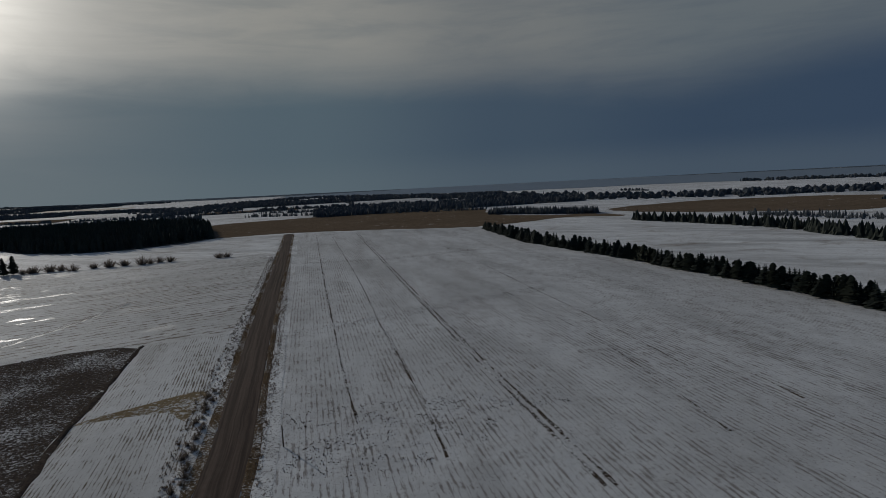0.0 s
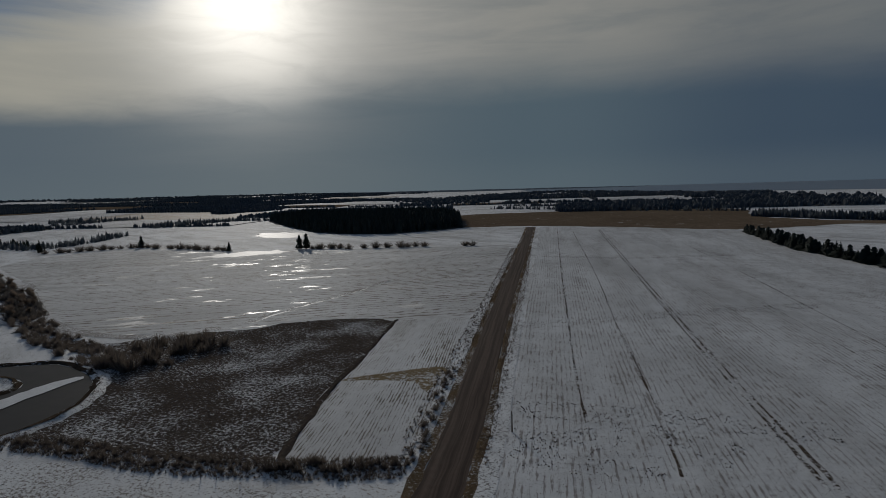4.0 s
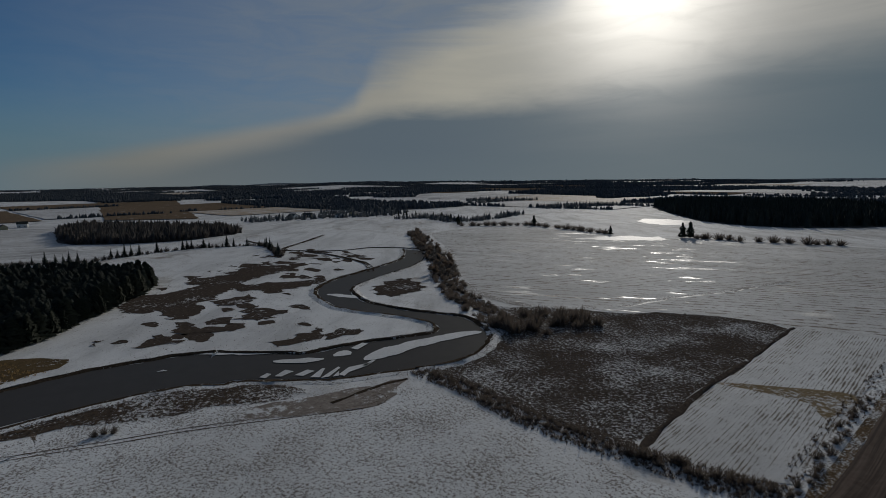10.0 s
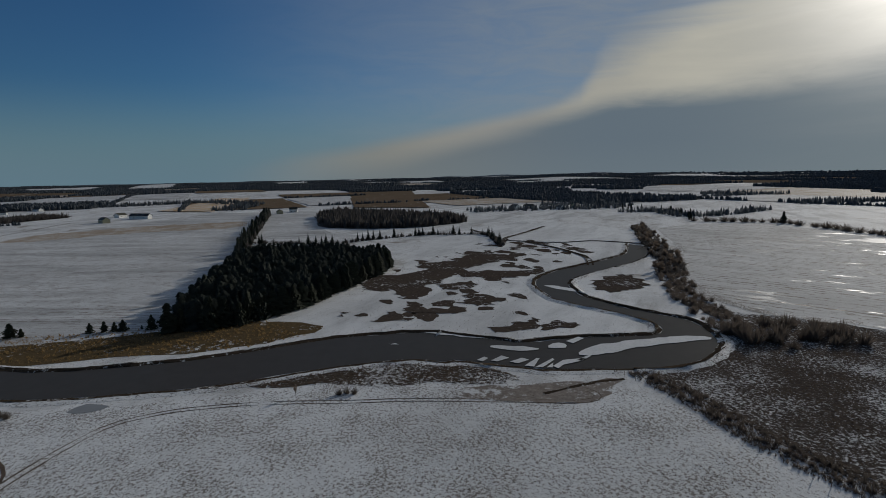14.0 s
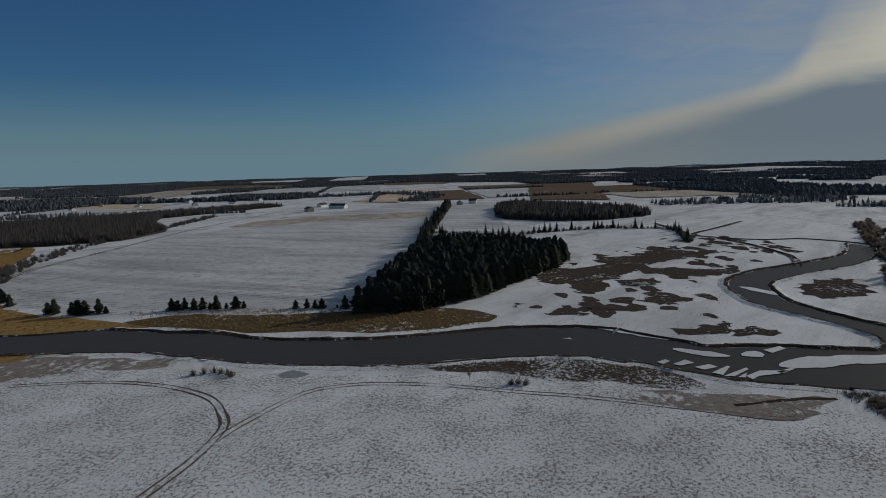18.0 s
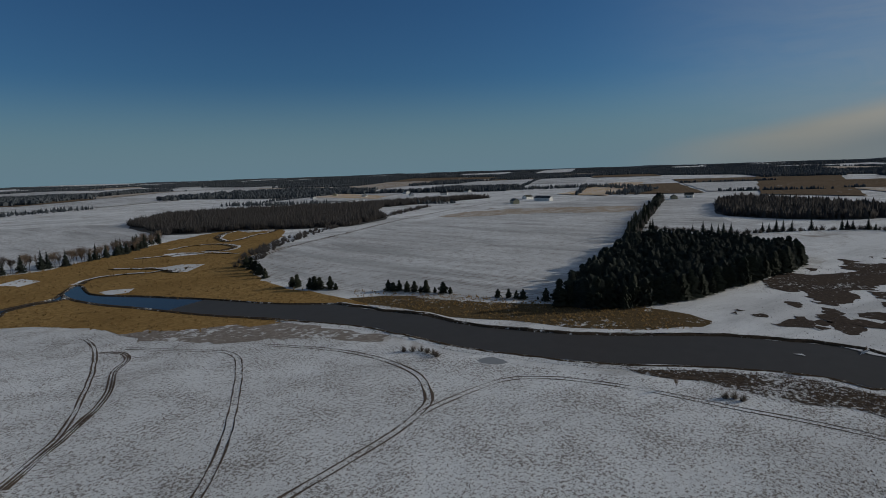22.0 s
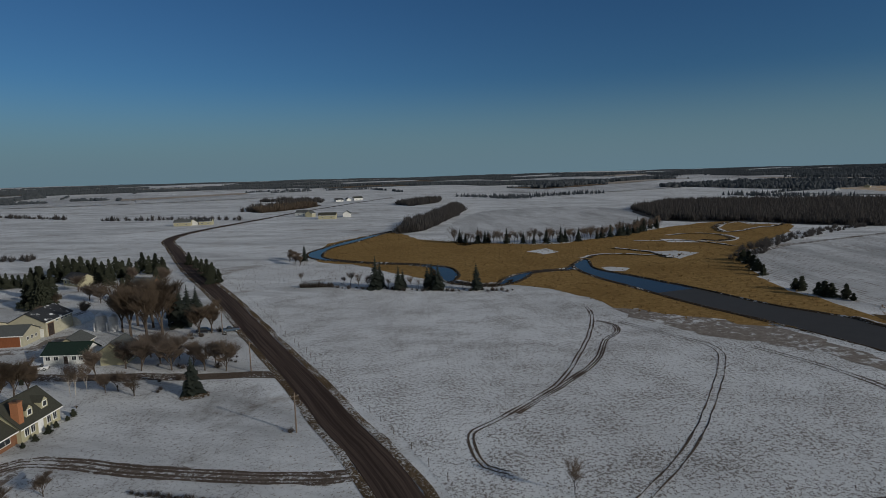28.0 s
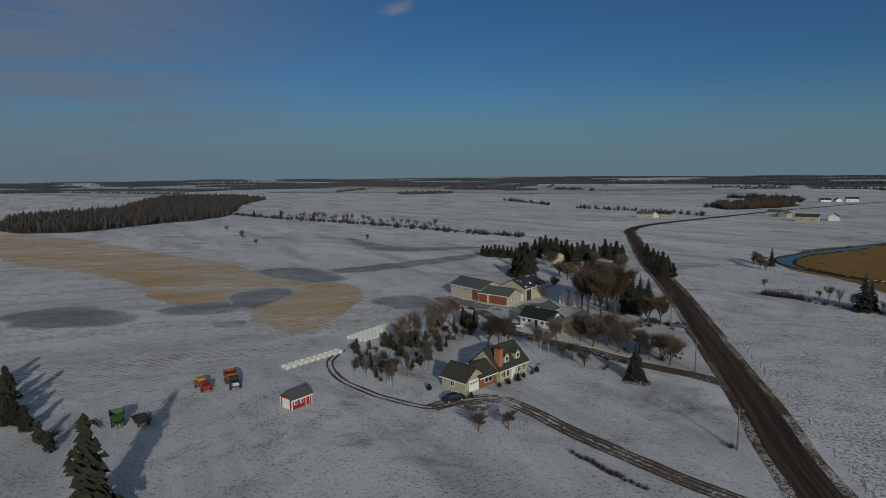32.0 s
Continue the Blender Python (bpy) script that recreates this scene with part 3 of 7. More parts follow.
RIVER_FAR = [(-107.2, -477.4), (-88.1, -460.8), (-67.5, -436.8), (-52.6, -410.3), (-38, -387.2), (-24.3, -367.5), (-17.3, -346.3), (-16.2, -325.4), (-26.8, -307.2), (-42.2, -292.5), (-57, -282.7), (-66.1, -272.1), (-71.6, -261.8), (-69.4, -242.4), (-64.1, -230.4), (-67.8, -222.2), (-73.4, -215.8), (-79.2, -216.7), (-83.7, -223.4), (-90.8, -231), (-99.7, -236.7), (-111.8, -238.7), (-121, -239.6), (-140.9, -260.3), (-131.4, -234.3), (-136.4, -210.6), (-139.7, -195.1), (-142.8, -180.6), (-144.9, -162.7), (-147.4, -147.1), (-154.6, -129.1), (-154.1, -121.9), (-152.4, -107), (-152.7, -92.1), (-149, -81), (-147.4, -69.8), (-148.3, -56.7), (-149.7, -44.1), (-153.1, -33.6), (-156.3, -24.6), (-160.2, -15.6), (-163, -6.2), (-164.1, 4.7), (-164.5, 13.9), (-162, 22.5), (-162.3, 21.7), (-156.3, 30.2), (-151.7, 37.1), (-147.9, 43.3), (-148.9, 52.6), (-149, 62.9), (-148, 74.9), (-148, 81.3), (-151.8, 85.5), (-161.1, 87.1), (-175.2, 82.3), (-185.4, 76.2), (-198.2, 70.3), (-220.5, 70.8), (-240.6, 76.6), (-258.6, 92), (-274.4, 113.1), (-294.9, 138.7), (-312.6, 153), (-346.5, 170)]
RIVER_NEAR = [(-105.2, -479.6), (-86.3, -462.6), (-64.7, -439), (-46.8, -414.1), (-31.2, -391.4), (-19.9, -369.7), (-9.5, -347.7), (-11.4, -324), (-24.8, -305.6), (-40.6, -290.7), (-55.2, -280.7), (-62.7, -270.1), (-63.6, -261.4), (-61.6, -243.6), (-61.1, -230.2), (-66, -221), (-72.4, -213.8), (-80.6, -214.1), (-88.1, -219.2), (-95, -226.6), (-100.9, -233.9), (-112, -236.1), (-121, -235.6), (-127.3, -247.9), (-123.4, -229.6), (-122.4, -209.8), (-124, -195.8), (-125, -178.5), (-125.8, -165.9), (-127.2, -154.9), (-129, -145.2), (-131.8, -131.8), (-133.9, -116.5), (-135.1, -102.2), (-133.6, -92.6), (-131.3, -79.7), (-129.2, -70.6), (-128.2, -61), (-128.7, -49.5), (-129.6, -35.6), (-132.2, -25.1), (-135.6, -14.6), (-138.1, -5.3), (-139.8, 5.3), (-139.2, 14.4), (-135.8, 20.2), (-136.9, 22.1), (-133, 29.6), (-128.8, 36.9), (-125.4, 44.2), (-123.8, 53.7), (-122.3, 61.9), (-121.8, 72.4), (-126.5, 83.2), (-135.6, 92.1), (-147, 97), (-159.3, 99.1), (-167.8, 95.3), (-179.1, 88.5), (-189.8, 84.7), (-203.5, 81.4), (-220.2, 83.4), (-234.8, 89.2), (-244.6, 99.4), (-257.3, 114.9), (-277, 140.2), (-301, 159), (-329.9, 175)]


def build_river(name, far, near, mat, label):
    a, b = curve_points(far, 5.0), curve_points(near, 5.0)
    bm = bmesh.new()
    vs = [bm.verts.new((x + 0.8 * noise.noise((x * 0.2, y * 0.2, 1)), y + 0.8 * noise.noise((x * 0.2, y * 0.2, 2)), 0.09)) for x, y in a + b[::-1]]
    es = [bm.edges.new((vs[i], vs[(i + 1) % len(vs)])) for i in range(len(vs))]
    bmesh.ops.triangle_fill(bm, use_beauty=True, edges=es)
    for f in bm.faces:
        if f.normal.z < 0:
            f.normal_flip()
    me = bpy.data.meshes.new(name)
    bm.to_mesh(me)
    bm.free()
    me.materials.append(mat)
    tagged(new(name, me), label, "river", kind="structure")


build_river("river", RIVER_FAR[27:], RIVER_NEAR[27:], M_WATER, "dark silty tidal river winding past the fields")
build_river("river_arm", RIVER_FAR[:28], RIVER_NEAR[:28], M_CREEK, "clear blue creek winding through golden marsh")


# ---------------------------------------------------------------- more ground: patches, tracks, banks
def poly_sheet(name, pts, z, mat, label, category="field", wobble=1.0, step=6.0):
    return sheet(name, pts, z, mat, label, wobble, step, True, category)


# Dark sheet over the snow, so gaps between trees look dark, not white.
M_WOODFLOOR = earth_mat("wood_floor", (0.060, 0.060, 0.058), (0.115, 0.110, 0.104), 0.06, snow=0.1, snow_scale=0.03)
# Distance haze over the hills is painted in as a lifted blue-grey tone.
M_HILL_HAZED = earth_mat("hazed_wooded_hill", (0.085, 0.105, 0.125), (0.125, 0.150, 0.170), 0.01, snow=0.30, snow_scale=0.006)

poly_sheet("field_beyond_lane", [(-430, -66), (-600, -92), (-800, -104), (-830, -60), (-665, -40), (-500, -24), (-440, 20), (-412, -20)], 0.064, M_WESTF, "long snow field between a lane and a wood")
poly_sheet("north_field", [(-100, -345), (-120, -348), (-165, -340), (-225, -362), (-300, -420), (-352, -560), (-330, -640), (-230, -640), (-170, -560), (-118, -440)], 0.05, M_WESTF, "snow field with tracks beyond the marsh")
poly_sheet("far_brown_field", [(200, 690), (285, 590), (404, 540), (548, 725), (405, 814), (230, 760)], 0.12, M_BROWN, "bare brown field behind the windbreak", wobble=5.0, step=20)
poly_sheet("row_field", [(116, -60), (110, -90), (106, -118), (104, -150), (120, -176), (143, -191), (206, -202), (304, -233), (420, -215), (460, -150), (300, -80), (200, -50)], 0.04, M_ROWS, "snowy field with rows of old stubble", wobble=2.0)
poly_sheet("tan_field", [(531.5, -236.7), (424.4, -241.6), (300.1, -218.3), (231.7, -206.5), (192.6, -188.9), (155, -192), (132.1, -177), (117.1, -144.6), (116, -122.6), (140.6, -131.1), (157.2, -137.9), (181.6, -130.7), (235.1, -149.9), (284.6, -158), (374.3, -165.5)], 0.06, M_TAN, "harvested field with tan stubble showing through snow", wobble=1.5, step=3.0)
poly_sheet("yard", [(7, -84), (20, -66), (60, -40), (120, -30), (130, -60), (116, -90), (108, -120), (104, -165), (115, -200), (95, -230), (60, -240), (40, -230), (22, -190), (12, -150), (6, -118)], 0.03, M_YARD, "snowy farm yard and lawn with worn patches", "yard", 2.0)
M_TANBAND = snow_mat("snow_tan_band", ground=(0.30, 0.21, 0.12), speck=1.0, rows=-80.0, spacing=2.0, row_dark=0.9, patchy=2.2, stain=0.8)
poly_sheet("tan_strip", [(-536, -281), (-611, -237), (-655, -131), (-628, -112), (-580, -116), (-547, -196), (-490, -262)], 0.12, M_TANBAND, "tan stubble strip across the snow field", wobble=5.0)
for o in (-1.1, 1.1):
    ribbon("lane_rut", [(-240, -250), (-274, -262), (-351, -277), (-488, -303), (-721, -323)], (o - 0.5, o, o + 0.5), (0.08, 0.09, 0.08), M_TRACK, "worn wheel rut along the field edge", "track", 6.0, 0.8)


def land_patch(name, a, b, c, d, mat, label, lift=1.0, n=12, category="field"):
    """A far field laid over the rolling ground between four plan corners."""
    verts, faces = [], []
    for i in range(n + 1):
        for j in range(n + 1):
            u, w = i / n, j / n
            x = (1 - w) * ((1 - u) * a[0] + u * b[0]) + w * ((1 - u) * d[0] + u * c[0])
            y = (1 - w) * ((1 - u) * a[1] + u * b[1]) + w * ((1 - u) * d[1] + u * c[1])
            q = 6.0
            x, y = x + q * noise.noise((x * 0.02, y * 0.02, 1)), y + q * noise.noise((x * 0.02, y * 0.02, 5))
            verts.append((x, y, terrain(x, y) + lift))
    m = n + 1
    faces = [(i * m + j, (i + 1) * m + j, (i + 1) * m + j + 1, i * m + j + 1) for i in range(n) for j in range(n)]
    me = link_mesh(name, verts, faces, mat, True)
    if me.polygons[0].normal.z < 0:
        me.flip_normals()
    return tagged(new(name, me), label, category, kind="structure")


land_patch("brown_hill_field", (-1650, -20), (-890, -4), (-830, 105), (-1600, 150), M_BROWN, "bare reddish brown field far away")
land_patch("far_tan_field", (-870, -204), (-1390, -240), (-1385, -310), (-930, -296), M_TAN, "tan stubble field far away")
land_patch("village_tan_field", (-906, -881), (-806, -572), (-900, -613), (-1101, -953), M_TAN, "tan stubble field near a far village")
for k, pts in enumerate(([(213.8, -94.4), (215, -103.4), (205.4, -114.9), (176.7, -114.7), (173.4, -105), (188.1, -93.1), (201.4, -90.2)], [(178, -124.8), (170.1, -140.5), (154.8, -138.2), (153.6, -128.8), (166.4, -121.6)], [(175.3, -153.3), (166.9, -171), (154.2, -161.4), (151.3, -140), (160.2, -141.3)], [(207.8, -198.7), (194, -214.6), (159.6, -201.7), (163.7, -187.7), (187, -188.5)], [(119.7, -169.7), (117.6, -178.4), (108.6, -181.8), (95.7, -173.5), (102.2, -161.7), (109.6, -162.7)], [(178.1, -216.7), (162.9, -247.7), (138.9, -299.1), (136.8, -273.2), (161.9, -217.3)], [(261.7, -335.3), (202.1, -307.6), (147.8, -326.4), (188.5, -286.9), (221.9, -298.5)], [(146.8, -120.8), (141.1, -126.8), (135.9, -121), (140.2, -117.3)])):
    mx, my = sum(p[0] for p in pts) / len(pts), sum(p[1] for p in pts) / len(pts)
    poly_sheet("slush_rim", [(mx + 1.12 * (px - mx), my + 1.12 * (py - my)) for px, py in pts], 0.080 + 0.004 * k, M_SLUSH, "grey slushy snow round frozen meltwater", "snow", 1.8, 3.0)
    poly_sheet("frozen_puddle", pts, 0.116 + 0.004 * k, M_PUDDLE, "grey frozen meltwater lying in the field", "ice", 1.2, 3.0)
poly_sheet("frozen_puddle", [(-120, -58), (-124, -56), (-122, -51), (-119, -54)], 0.07, M_ICEGREY, "small grey frozen puddle in the meadow", "ice", 0.5, 2.0)
poly_sheet("stubble_band", [(-78, 112), (-70, 120), (-57, 129), (-54, 112), (-60, 117), (-70, 115)], 0.08, earth_mat("yellow_stubble", (0.17, 0.13, 0.075), (0.34, 0.26, 0.16), 0.9, snow=0.75, snow_scale=0.9), "yellow stubble band across the strip", "stubble", 0.8, 3.0)
for k, pts in enumerate(([(-246.2, 1.8), (-263.3, 6.9), (-270.8, 24.6), (-291.2, 43.3), (-323, 60.9), (-320.7, 86.7), (-309.5, 88.5), (-293.6, 73.1), (-284.9, 56.4), (-269.1, 50.5), (-251, 37.1), (-226.3, 24.5), (-210.4, 18.6), (-217, 15.2), (-234.8, 13.4), (-232.6, 4.7)], [(-267.9, 52.9), (-262.4, 76.3), (-249.8, 73.9), (-244.4, 58.1), (-252.3, 51)], [(-206, 35.8), (-213.1, 43.9), (-208.1, 50.4), (-199.1, 49.2), (-192.8, 43.6), (-197.7, 36.7)], [(-164.4, 38.7), (-170.2, 47.3), (-164.5, 51.9), (-159.3, 47.6), (-160.1, 39.3)], [(-161.7, 51.8), (-166.8, 57.2), (-164.6, 64.2), (-160.6, 61.4), (-159.8, 53)], [(-178.9, 3.9), (-190, 9.5), (-188.2, 13.8), (-181, 12.7), (-178.6, 8)], [(-225.6, 92.9), (-229.7, 100.4), (-242.2, 108.2), (-240.7, 118.9), (-216.3, 113.4), (-204.4, 101), (-205.1, 94), (-213.5, 92.3)], [(-195.1, 17.1), (-192.5, 35.7), (-186.4, 31.7), (-187.2, 19.9)], [(-234.4, 34), (-241.9, 47.6), (-230.1, 46.4), (-223.8, 35.5)], [(-296.2, 32.6), (-305.6, 57.5), (-291.1, 51.8), (-280.5, 33.5)], [(-194.1, -7.6), (-197.1, -5.3), (-188.7, -5.5)])):
    poly_sheet("tussock_patch", pts, 0.10 + 0.005 * k, M_TUSSOCK, "dark brown tussock patch in the snowy marsh", "marsh", 3.2, 1.2)
rng = random.Random(5)
for x, y in scatter([(-180, 0), (-240, 0), (-330, 40), (-400, 80), (-380, 130), (-330, 140), (-270, 90), (-200, 60), (-165, 55)], 100, rng):
    s = rng.uniform(1.5, 6)
    a = rng.uniform(0, 3)
    ring = [(x + s * rng.uniform(0.5, 1.4) * math.cos(k) * 1.6, y + s * rng.uniform(0.5, 1.2) * math.sin(k)) for k in (0, 1, 2, 3, 4, 5)]
    poly_sheet("tussock_patch", ring, 0.05 + 0.0045 * (len(bpy.data.objects) % 10), M_TUSSOCK, "dark brown tussock patch in the snowy marsh", "marsh", 1.2, 1.0)
poly_sheet("near_sedge", [(-129, -27.2), (-131.8, -18.2), (-134.8, -7.8), (-137.5, 3.9), (-136.4, 11.6), (-132.7, 19.7), (-134.2, 24.4), (-127.6, 31.1), (-122, 34.9), (-118.3, 28.7), (-120.4, 21.7), (-123.1, 14.8), (-121.6, 10.4), (-124.1, -1.2), (-126.9, -13.7), (-127.2, -22.9)], 0.06, M_BANKGRASS, "dark grass with snow along the near bank", "marsh", 2.0, 3.0)
poly_sheet("mud_flat", [(-117.1, 21.1), (-116.5, 33.3), (-116.4, 45), (-116.3, 55.3), (-109.4, 51.3), (-105.6, 47), (-106.7, 37.5), (-108.9, 28.6), (-111.6, 20)], 0.07, M_MUD, "bare brown mud flat at the river bend", "mud", 2.0, 3.0)
poly_sheet("mud_flat", [(-102.2, -165.5), (-109.9, -151.3), (-122, -137.5), (-129.7, -122.2), (-128.8, -101.4), (-130.7, -89.1), (-121.7, -92), (-117.3, -108.6), (-108.8, -122.8), (-101.3, -139.8), (-98.1, -152.8)], 0.07, M_MUD, "bare brown mud flat beside the marsh", "mud", 2.5, 3.0)
for pts in ([(-136, 53.5), (-140.1, 59.5), (-143.7, 72.7), (-144.7, 85.9), (-143.3, 92.6), (-140, 92.4), (-139, 82.6), (-137.1, 71.1), (-134.2, 60.6), (-134.1, 54.3)], [(-146.5, 34.3), (-143.5, 44.3), (-140.8, 45.8), (-140.8, 40.4), (-143.5, 35.1)], [(-141.8, 48.5), (-145.5, 50.6), (-144.9, 53.6), (-141.2, 52.8)], [(-224.3, 74.2), (-223.8, 78.3), (-213.5, 83.5), (-210.5, 81.8), (-216.5, 76.9)], [(-164.1, 17.2), (-160.4, 26.2), (-153.3, 36), (-155.8, 28.6)]):
    poly_sheet("ice_slab", pts, 0.22, M_ICE, "white snow-covered ice slab in the river", "ice", 0.8, 2.0)
for pts in ([(-134.6, 31.4), (-136.9, 35.1), (-135.5, 36.2), (-133.2, 32.5)], [(-132.1, 35.3), (-134.9, 39), (-133.5, 40), (-130.6, 36.7)], [(-128.4, 37.9), (-134.8, 41.6), (-133.8, 42.7), (-127.7, 39.6)], [(-127.2, 39.7), (-133.2, 45.5), (-132, 46), (-126.6, 41.2)], [(-126.3, 42), (-129, 45.2), (-126, 43.8)], [(-126.8, 44), (-130.3, 48.9), (-132, 54.5), (-129, 52.3), (-126.6, 46.8), (-125.3, 44.4)], [(-130.2, 51.6), (-133.9, 54.9), (-133, 55.8), (-129.6, 53.1)], [(-136.1, 27.5), (-137.5, 30.1), (-136.2, 30.9), (-134.9, 28.4)], [(-146.2, 54.7), (-148.9, 58.6), (-147.2, 59.6), (-144, 55.8)], [(-153.3, 7.3), (-154.2, 9), (-152.5, 9.2)]):
    sheet("ice_floe", pts, 0.25, M_ICE, "broken white ice floe on the river edge", 0.8, smooth=False, category="ice")


def bank(pts, side, label, tall=1.0):
    """Low cut bank beside the water: dark earth face, snowy top that runs out to the land."""
    o = [0.0, 0.7 * side, 1.6 * side]
    ob = ribbon("river_bank", pts, o, [0.06, 0.42 * tall, 0.5 * tall], M_BANK, label, "bank", 2.0, 1.1)
    ribbon("bank_top", pts, [1.6 * side, 2.2 * side, 3.8 * side], [0.5 * tall, 0.42 * tall, 0.04], M_DITCH, "snow and weeds on top of the river bank", "bank", 2.0, 1.1)
    return ob


ribbon("mud_edge", [(-111.6, 36.8), (-112.8, 41), (-114.8, 47), (-116.1, 51.7), (-116.5, 56.8)], (-0.5, 0.0, 0.8), (0.06, 0.16, 0.06), M_BANK, "dark crumbling edge of the mud flat", "bank", 1.5, 0.9)
bank(RIVER_FAR[30:], -1, "dark undercut earth bank of the river")
bank(RIVER_NEAR[31:52], 1, "low snowy earth bank of the river", 0.35)
bank(RIVER_NEAR[51:], 1, "dark undercut earth bank of the river")
ribbon("marsh_bank", RIVER_FAR[:31], (0.0, -0.6, -1.6), (0.06, 0.5, 0.1), M_BANK, "dark bank of the creek in the marsh", "bank", 3.0, 0.4)
ribbon("marsh_bank", RIVER_NEAR[:32], (0.0, 0.6, 1.6), (0.06, 0.5, 0.1), M_BANK, "dark bank of the creek in the marsh", "bank", 3.0, 0.4)
for pts in ([(-318, 163), (-340, 178), (-368, 158), (-367, 133), (-379, 113), (-399, 103), (-444, 133), (-488, 162)], [(-270, 113), (-300, 122), (-340, 120), (-375, 112)], [(-355, 89), (-379, 92), (-413, 100), (-478, 94)]):
    ribbon("creek", pts, (-1.6, -0.8, 0.8, 1.6), (0.30, 0.07, 0.07, 0.30), M_BANK, "narrow dark tidal creek in the marsh", "creek", 5.0, 0.8)
for pts in ([(-143.2, -262.8), (-154.4, -271.3), (-167.5, -268.1), (-175.6, -259.1), (-182.3, -259.4), (-184.9, -251.7)], [(-174.8, -291.1), (-180.8, -277.5), (-184.4, -263.8), (-180.8, -247.3), (-191.4, -256.5)], [(-203.1, -314.3), (-213.3, -307.6), (-228.3, -304), (-236.1, -290.5), (-238, -270.8)], [(-238.6, -329), (-255.5, -333.1), (-268.6, -323.7), (-262.8, -298.9), (-245.6, -291.6), (-240.1, -301.2)], [(-296, -355.1), (-282.2, -329.5), (-295.5, -329.2), (-322.3, -341.9), (-336.9, -343.6), (-362.9, -359.3)], [(-372.8, -391.2), (-349.2, -388.5), (-320.6, -376.9), (-296, -355.1)], [(-64.2, -230.9), (-67.2, -222.6), (-73.3, -218.5), (-80.3, -216.4), (-86.4, -224)]):
    ribbon("creek_ice", pts, (-3.2, -1.0, 0.6), (0.070, 0.078, 0.070), M_ICE, "white ice along a creek channel in the marsh", "ice", 4.0, 2.4)
    ribbon("marsh_creek", pts, (-1.4, -0.9, 0.9, 2.2), (0.10, 0.085, 0.085, 0.45), M_BANK, "narrow dark creek channel in the golden marsh", "creek", 4.0, 1.2)
for pts in ([(-186.1, -268.9), (-198.4, -269.9), (-199.9, -258.9), (-184.9, -244.4), (-179.6, -245.7)], [(-130.6, -301.2), (-138.9, -305.8), (-140.5, -292.8), (-132.9, -281.7), (-128.1, -289)], [(-346.9, -393.5), (-386.4, -405.4), (-391, -379.6), (-352.8, -356.2), (-332.7, -363.2)], [(-135.3, -236), (-144, -236), (-146.9, -226.4), (-138.1, -222), (-132.2, -226)], [(-219.6, -313.4), (-232.2, -309), (-232.3, -291.5), (-217.4, -295.3)]):
    sheet("marsh_ice", pts, 0.10, M_ICE, "white ice patch in the marsh", 4.0, smooth=False, category="ice")

M_CLODS = snow_mat("snow_clods", ground=(0.085, 0.06, 0.045), speck=1.5, stain=0.6)
TRACKS = [[(-92.2, -169), (-88.8, -159.6), (-83.9, -150.5), (-74.7, -136.2), (-66.4, -125.2), (-57.2, -113.5), (-49.7, -106.2), (-40.7, -99.8), (-32.9, -94.8), (-28.9, -92.7), (-27.4, -89.9), (-26.6, -85.2), (-26.8, -80.2), (-29.6, -77.1)], [(-85.9, -152), (-88.5, -146.5), (-85.4, -139.2), (-78.5, -133.7), (-69.4, -121.4), (-62.7, -114.8), (-55.7, -109.5), (-47.1, -103.2), (-38.6, -97.2)], [(-91.5, -148.7), (-94.2, -141), (-97.7, -129.6), (-100.3, -121.6), (-98.1, -114.2), (-88.9, -103.4), (-75.9, -90.4), (-65.6, -80.8), (-56.1, -73), (-48, -67.6), (-43.9, -65)], [(-108.9, -116.2), (-111.2, -107.5), (-113, -96.7), (-112.9, -86.2), (-110.2, -74.3), (-105.4, -65.3), (-100.1, -60.4), (-94.8, -56.7), (-86.7, -55), (-77, -55), (-65.2, -56.3), (-56.7, -57.3), (-49.9, -57.8)], [(-86.7, -55), (-95, -53.4), (-110.4, -47.8), (-115.9, -39.6), (-117.5, -29.9), (-117, -16.3), (-114.6, -1.1), (-113.5, 9.7), (-109.7, 26.5), (-107.5, 35.4), (-106.1, 41.5), (-106.6, 45.9), (-109.5, 47.4), (-112.2, 46)]]
for k, pts in enumerate(TRACKS):
    for o in ((-0.65, -0.1, 0.6) if k == 1 else (-0.45, 0.45) if k == 0 else (-0.75, 0.75)):
        w = (0.17, 0.17, 0.12, 0.18, 0.15)[k]
        ribbon("wheel_track", pts, (o - w, o, o + w), (0.06, 0.075, 0.06), M_TRACK, "muddy wheel track pressed through the snow", "track", 2.5, 0.35)
FURROWS = [([(-126, 565.5), (-66, 304.3), (-40.5, 196), (-28.2, 144), (-18.7, 106.3)], 0.4), ([(-110.5, 558.7), (-48.6, 300.7), (-25.9, 198.9), (-15.1, 153.4), (-6.6, 116.2), (-3.4, 101.1), (-1.7, 90.9)], 0.42), ([(-85.6, 560.5), (-32.2, 317.8), (-9.7, 216.1), (4.7, 152.2), (11.9, 122.3), (17.3, 99.8), (22.1, 79.6)], 0.55), ([(-4.9, 419.8), (19.6, 306.1), (34.5, 232.4), (45.9, 176.3), (53.3, 133.7)], 0.3), ([(63.7, 135.3), (66, 117.6), (67.1, 107.8)], 0.25), ([(23.1, 228.2), (38.9, 161), (45, 118.1), (46.9, 95.4)], 0.2)]
for pts, w in FURROWS:
    w *= 0.58
    for o in ((-0.8, 0.8) if w > 0.28 else (0.0,)):
        ribbon("furrow", pts, (o - w, o, o + w), (0.06, 0.065, 0.06), M_FURROW, "dark bare furrow along the ploughed field", "furrow", 4.0, 0.5)
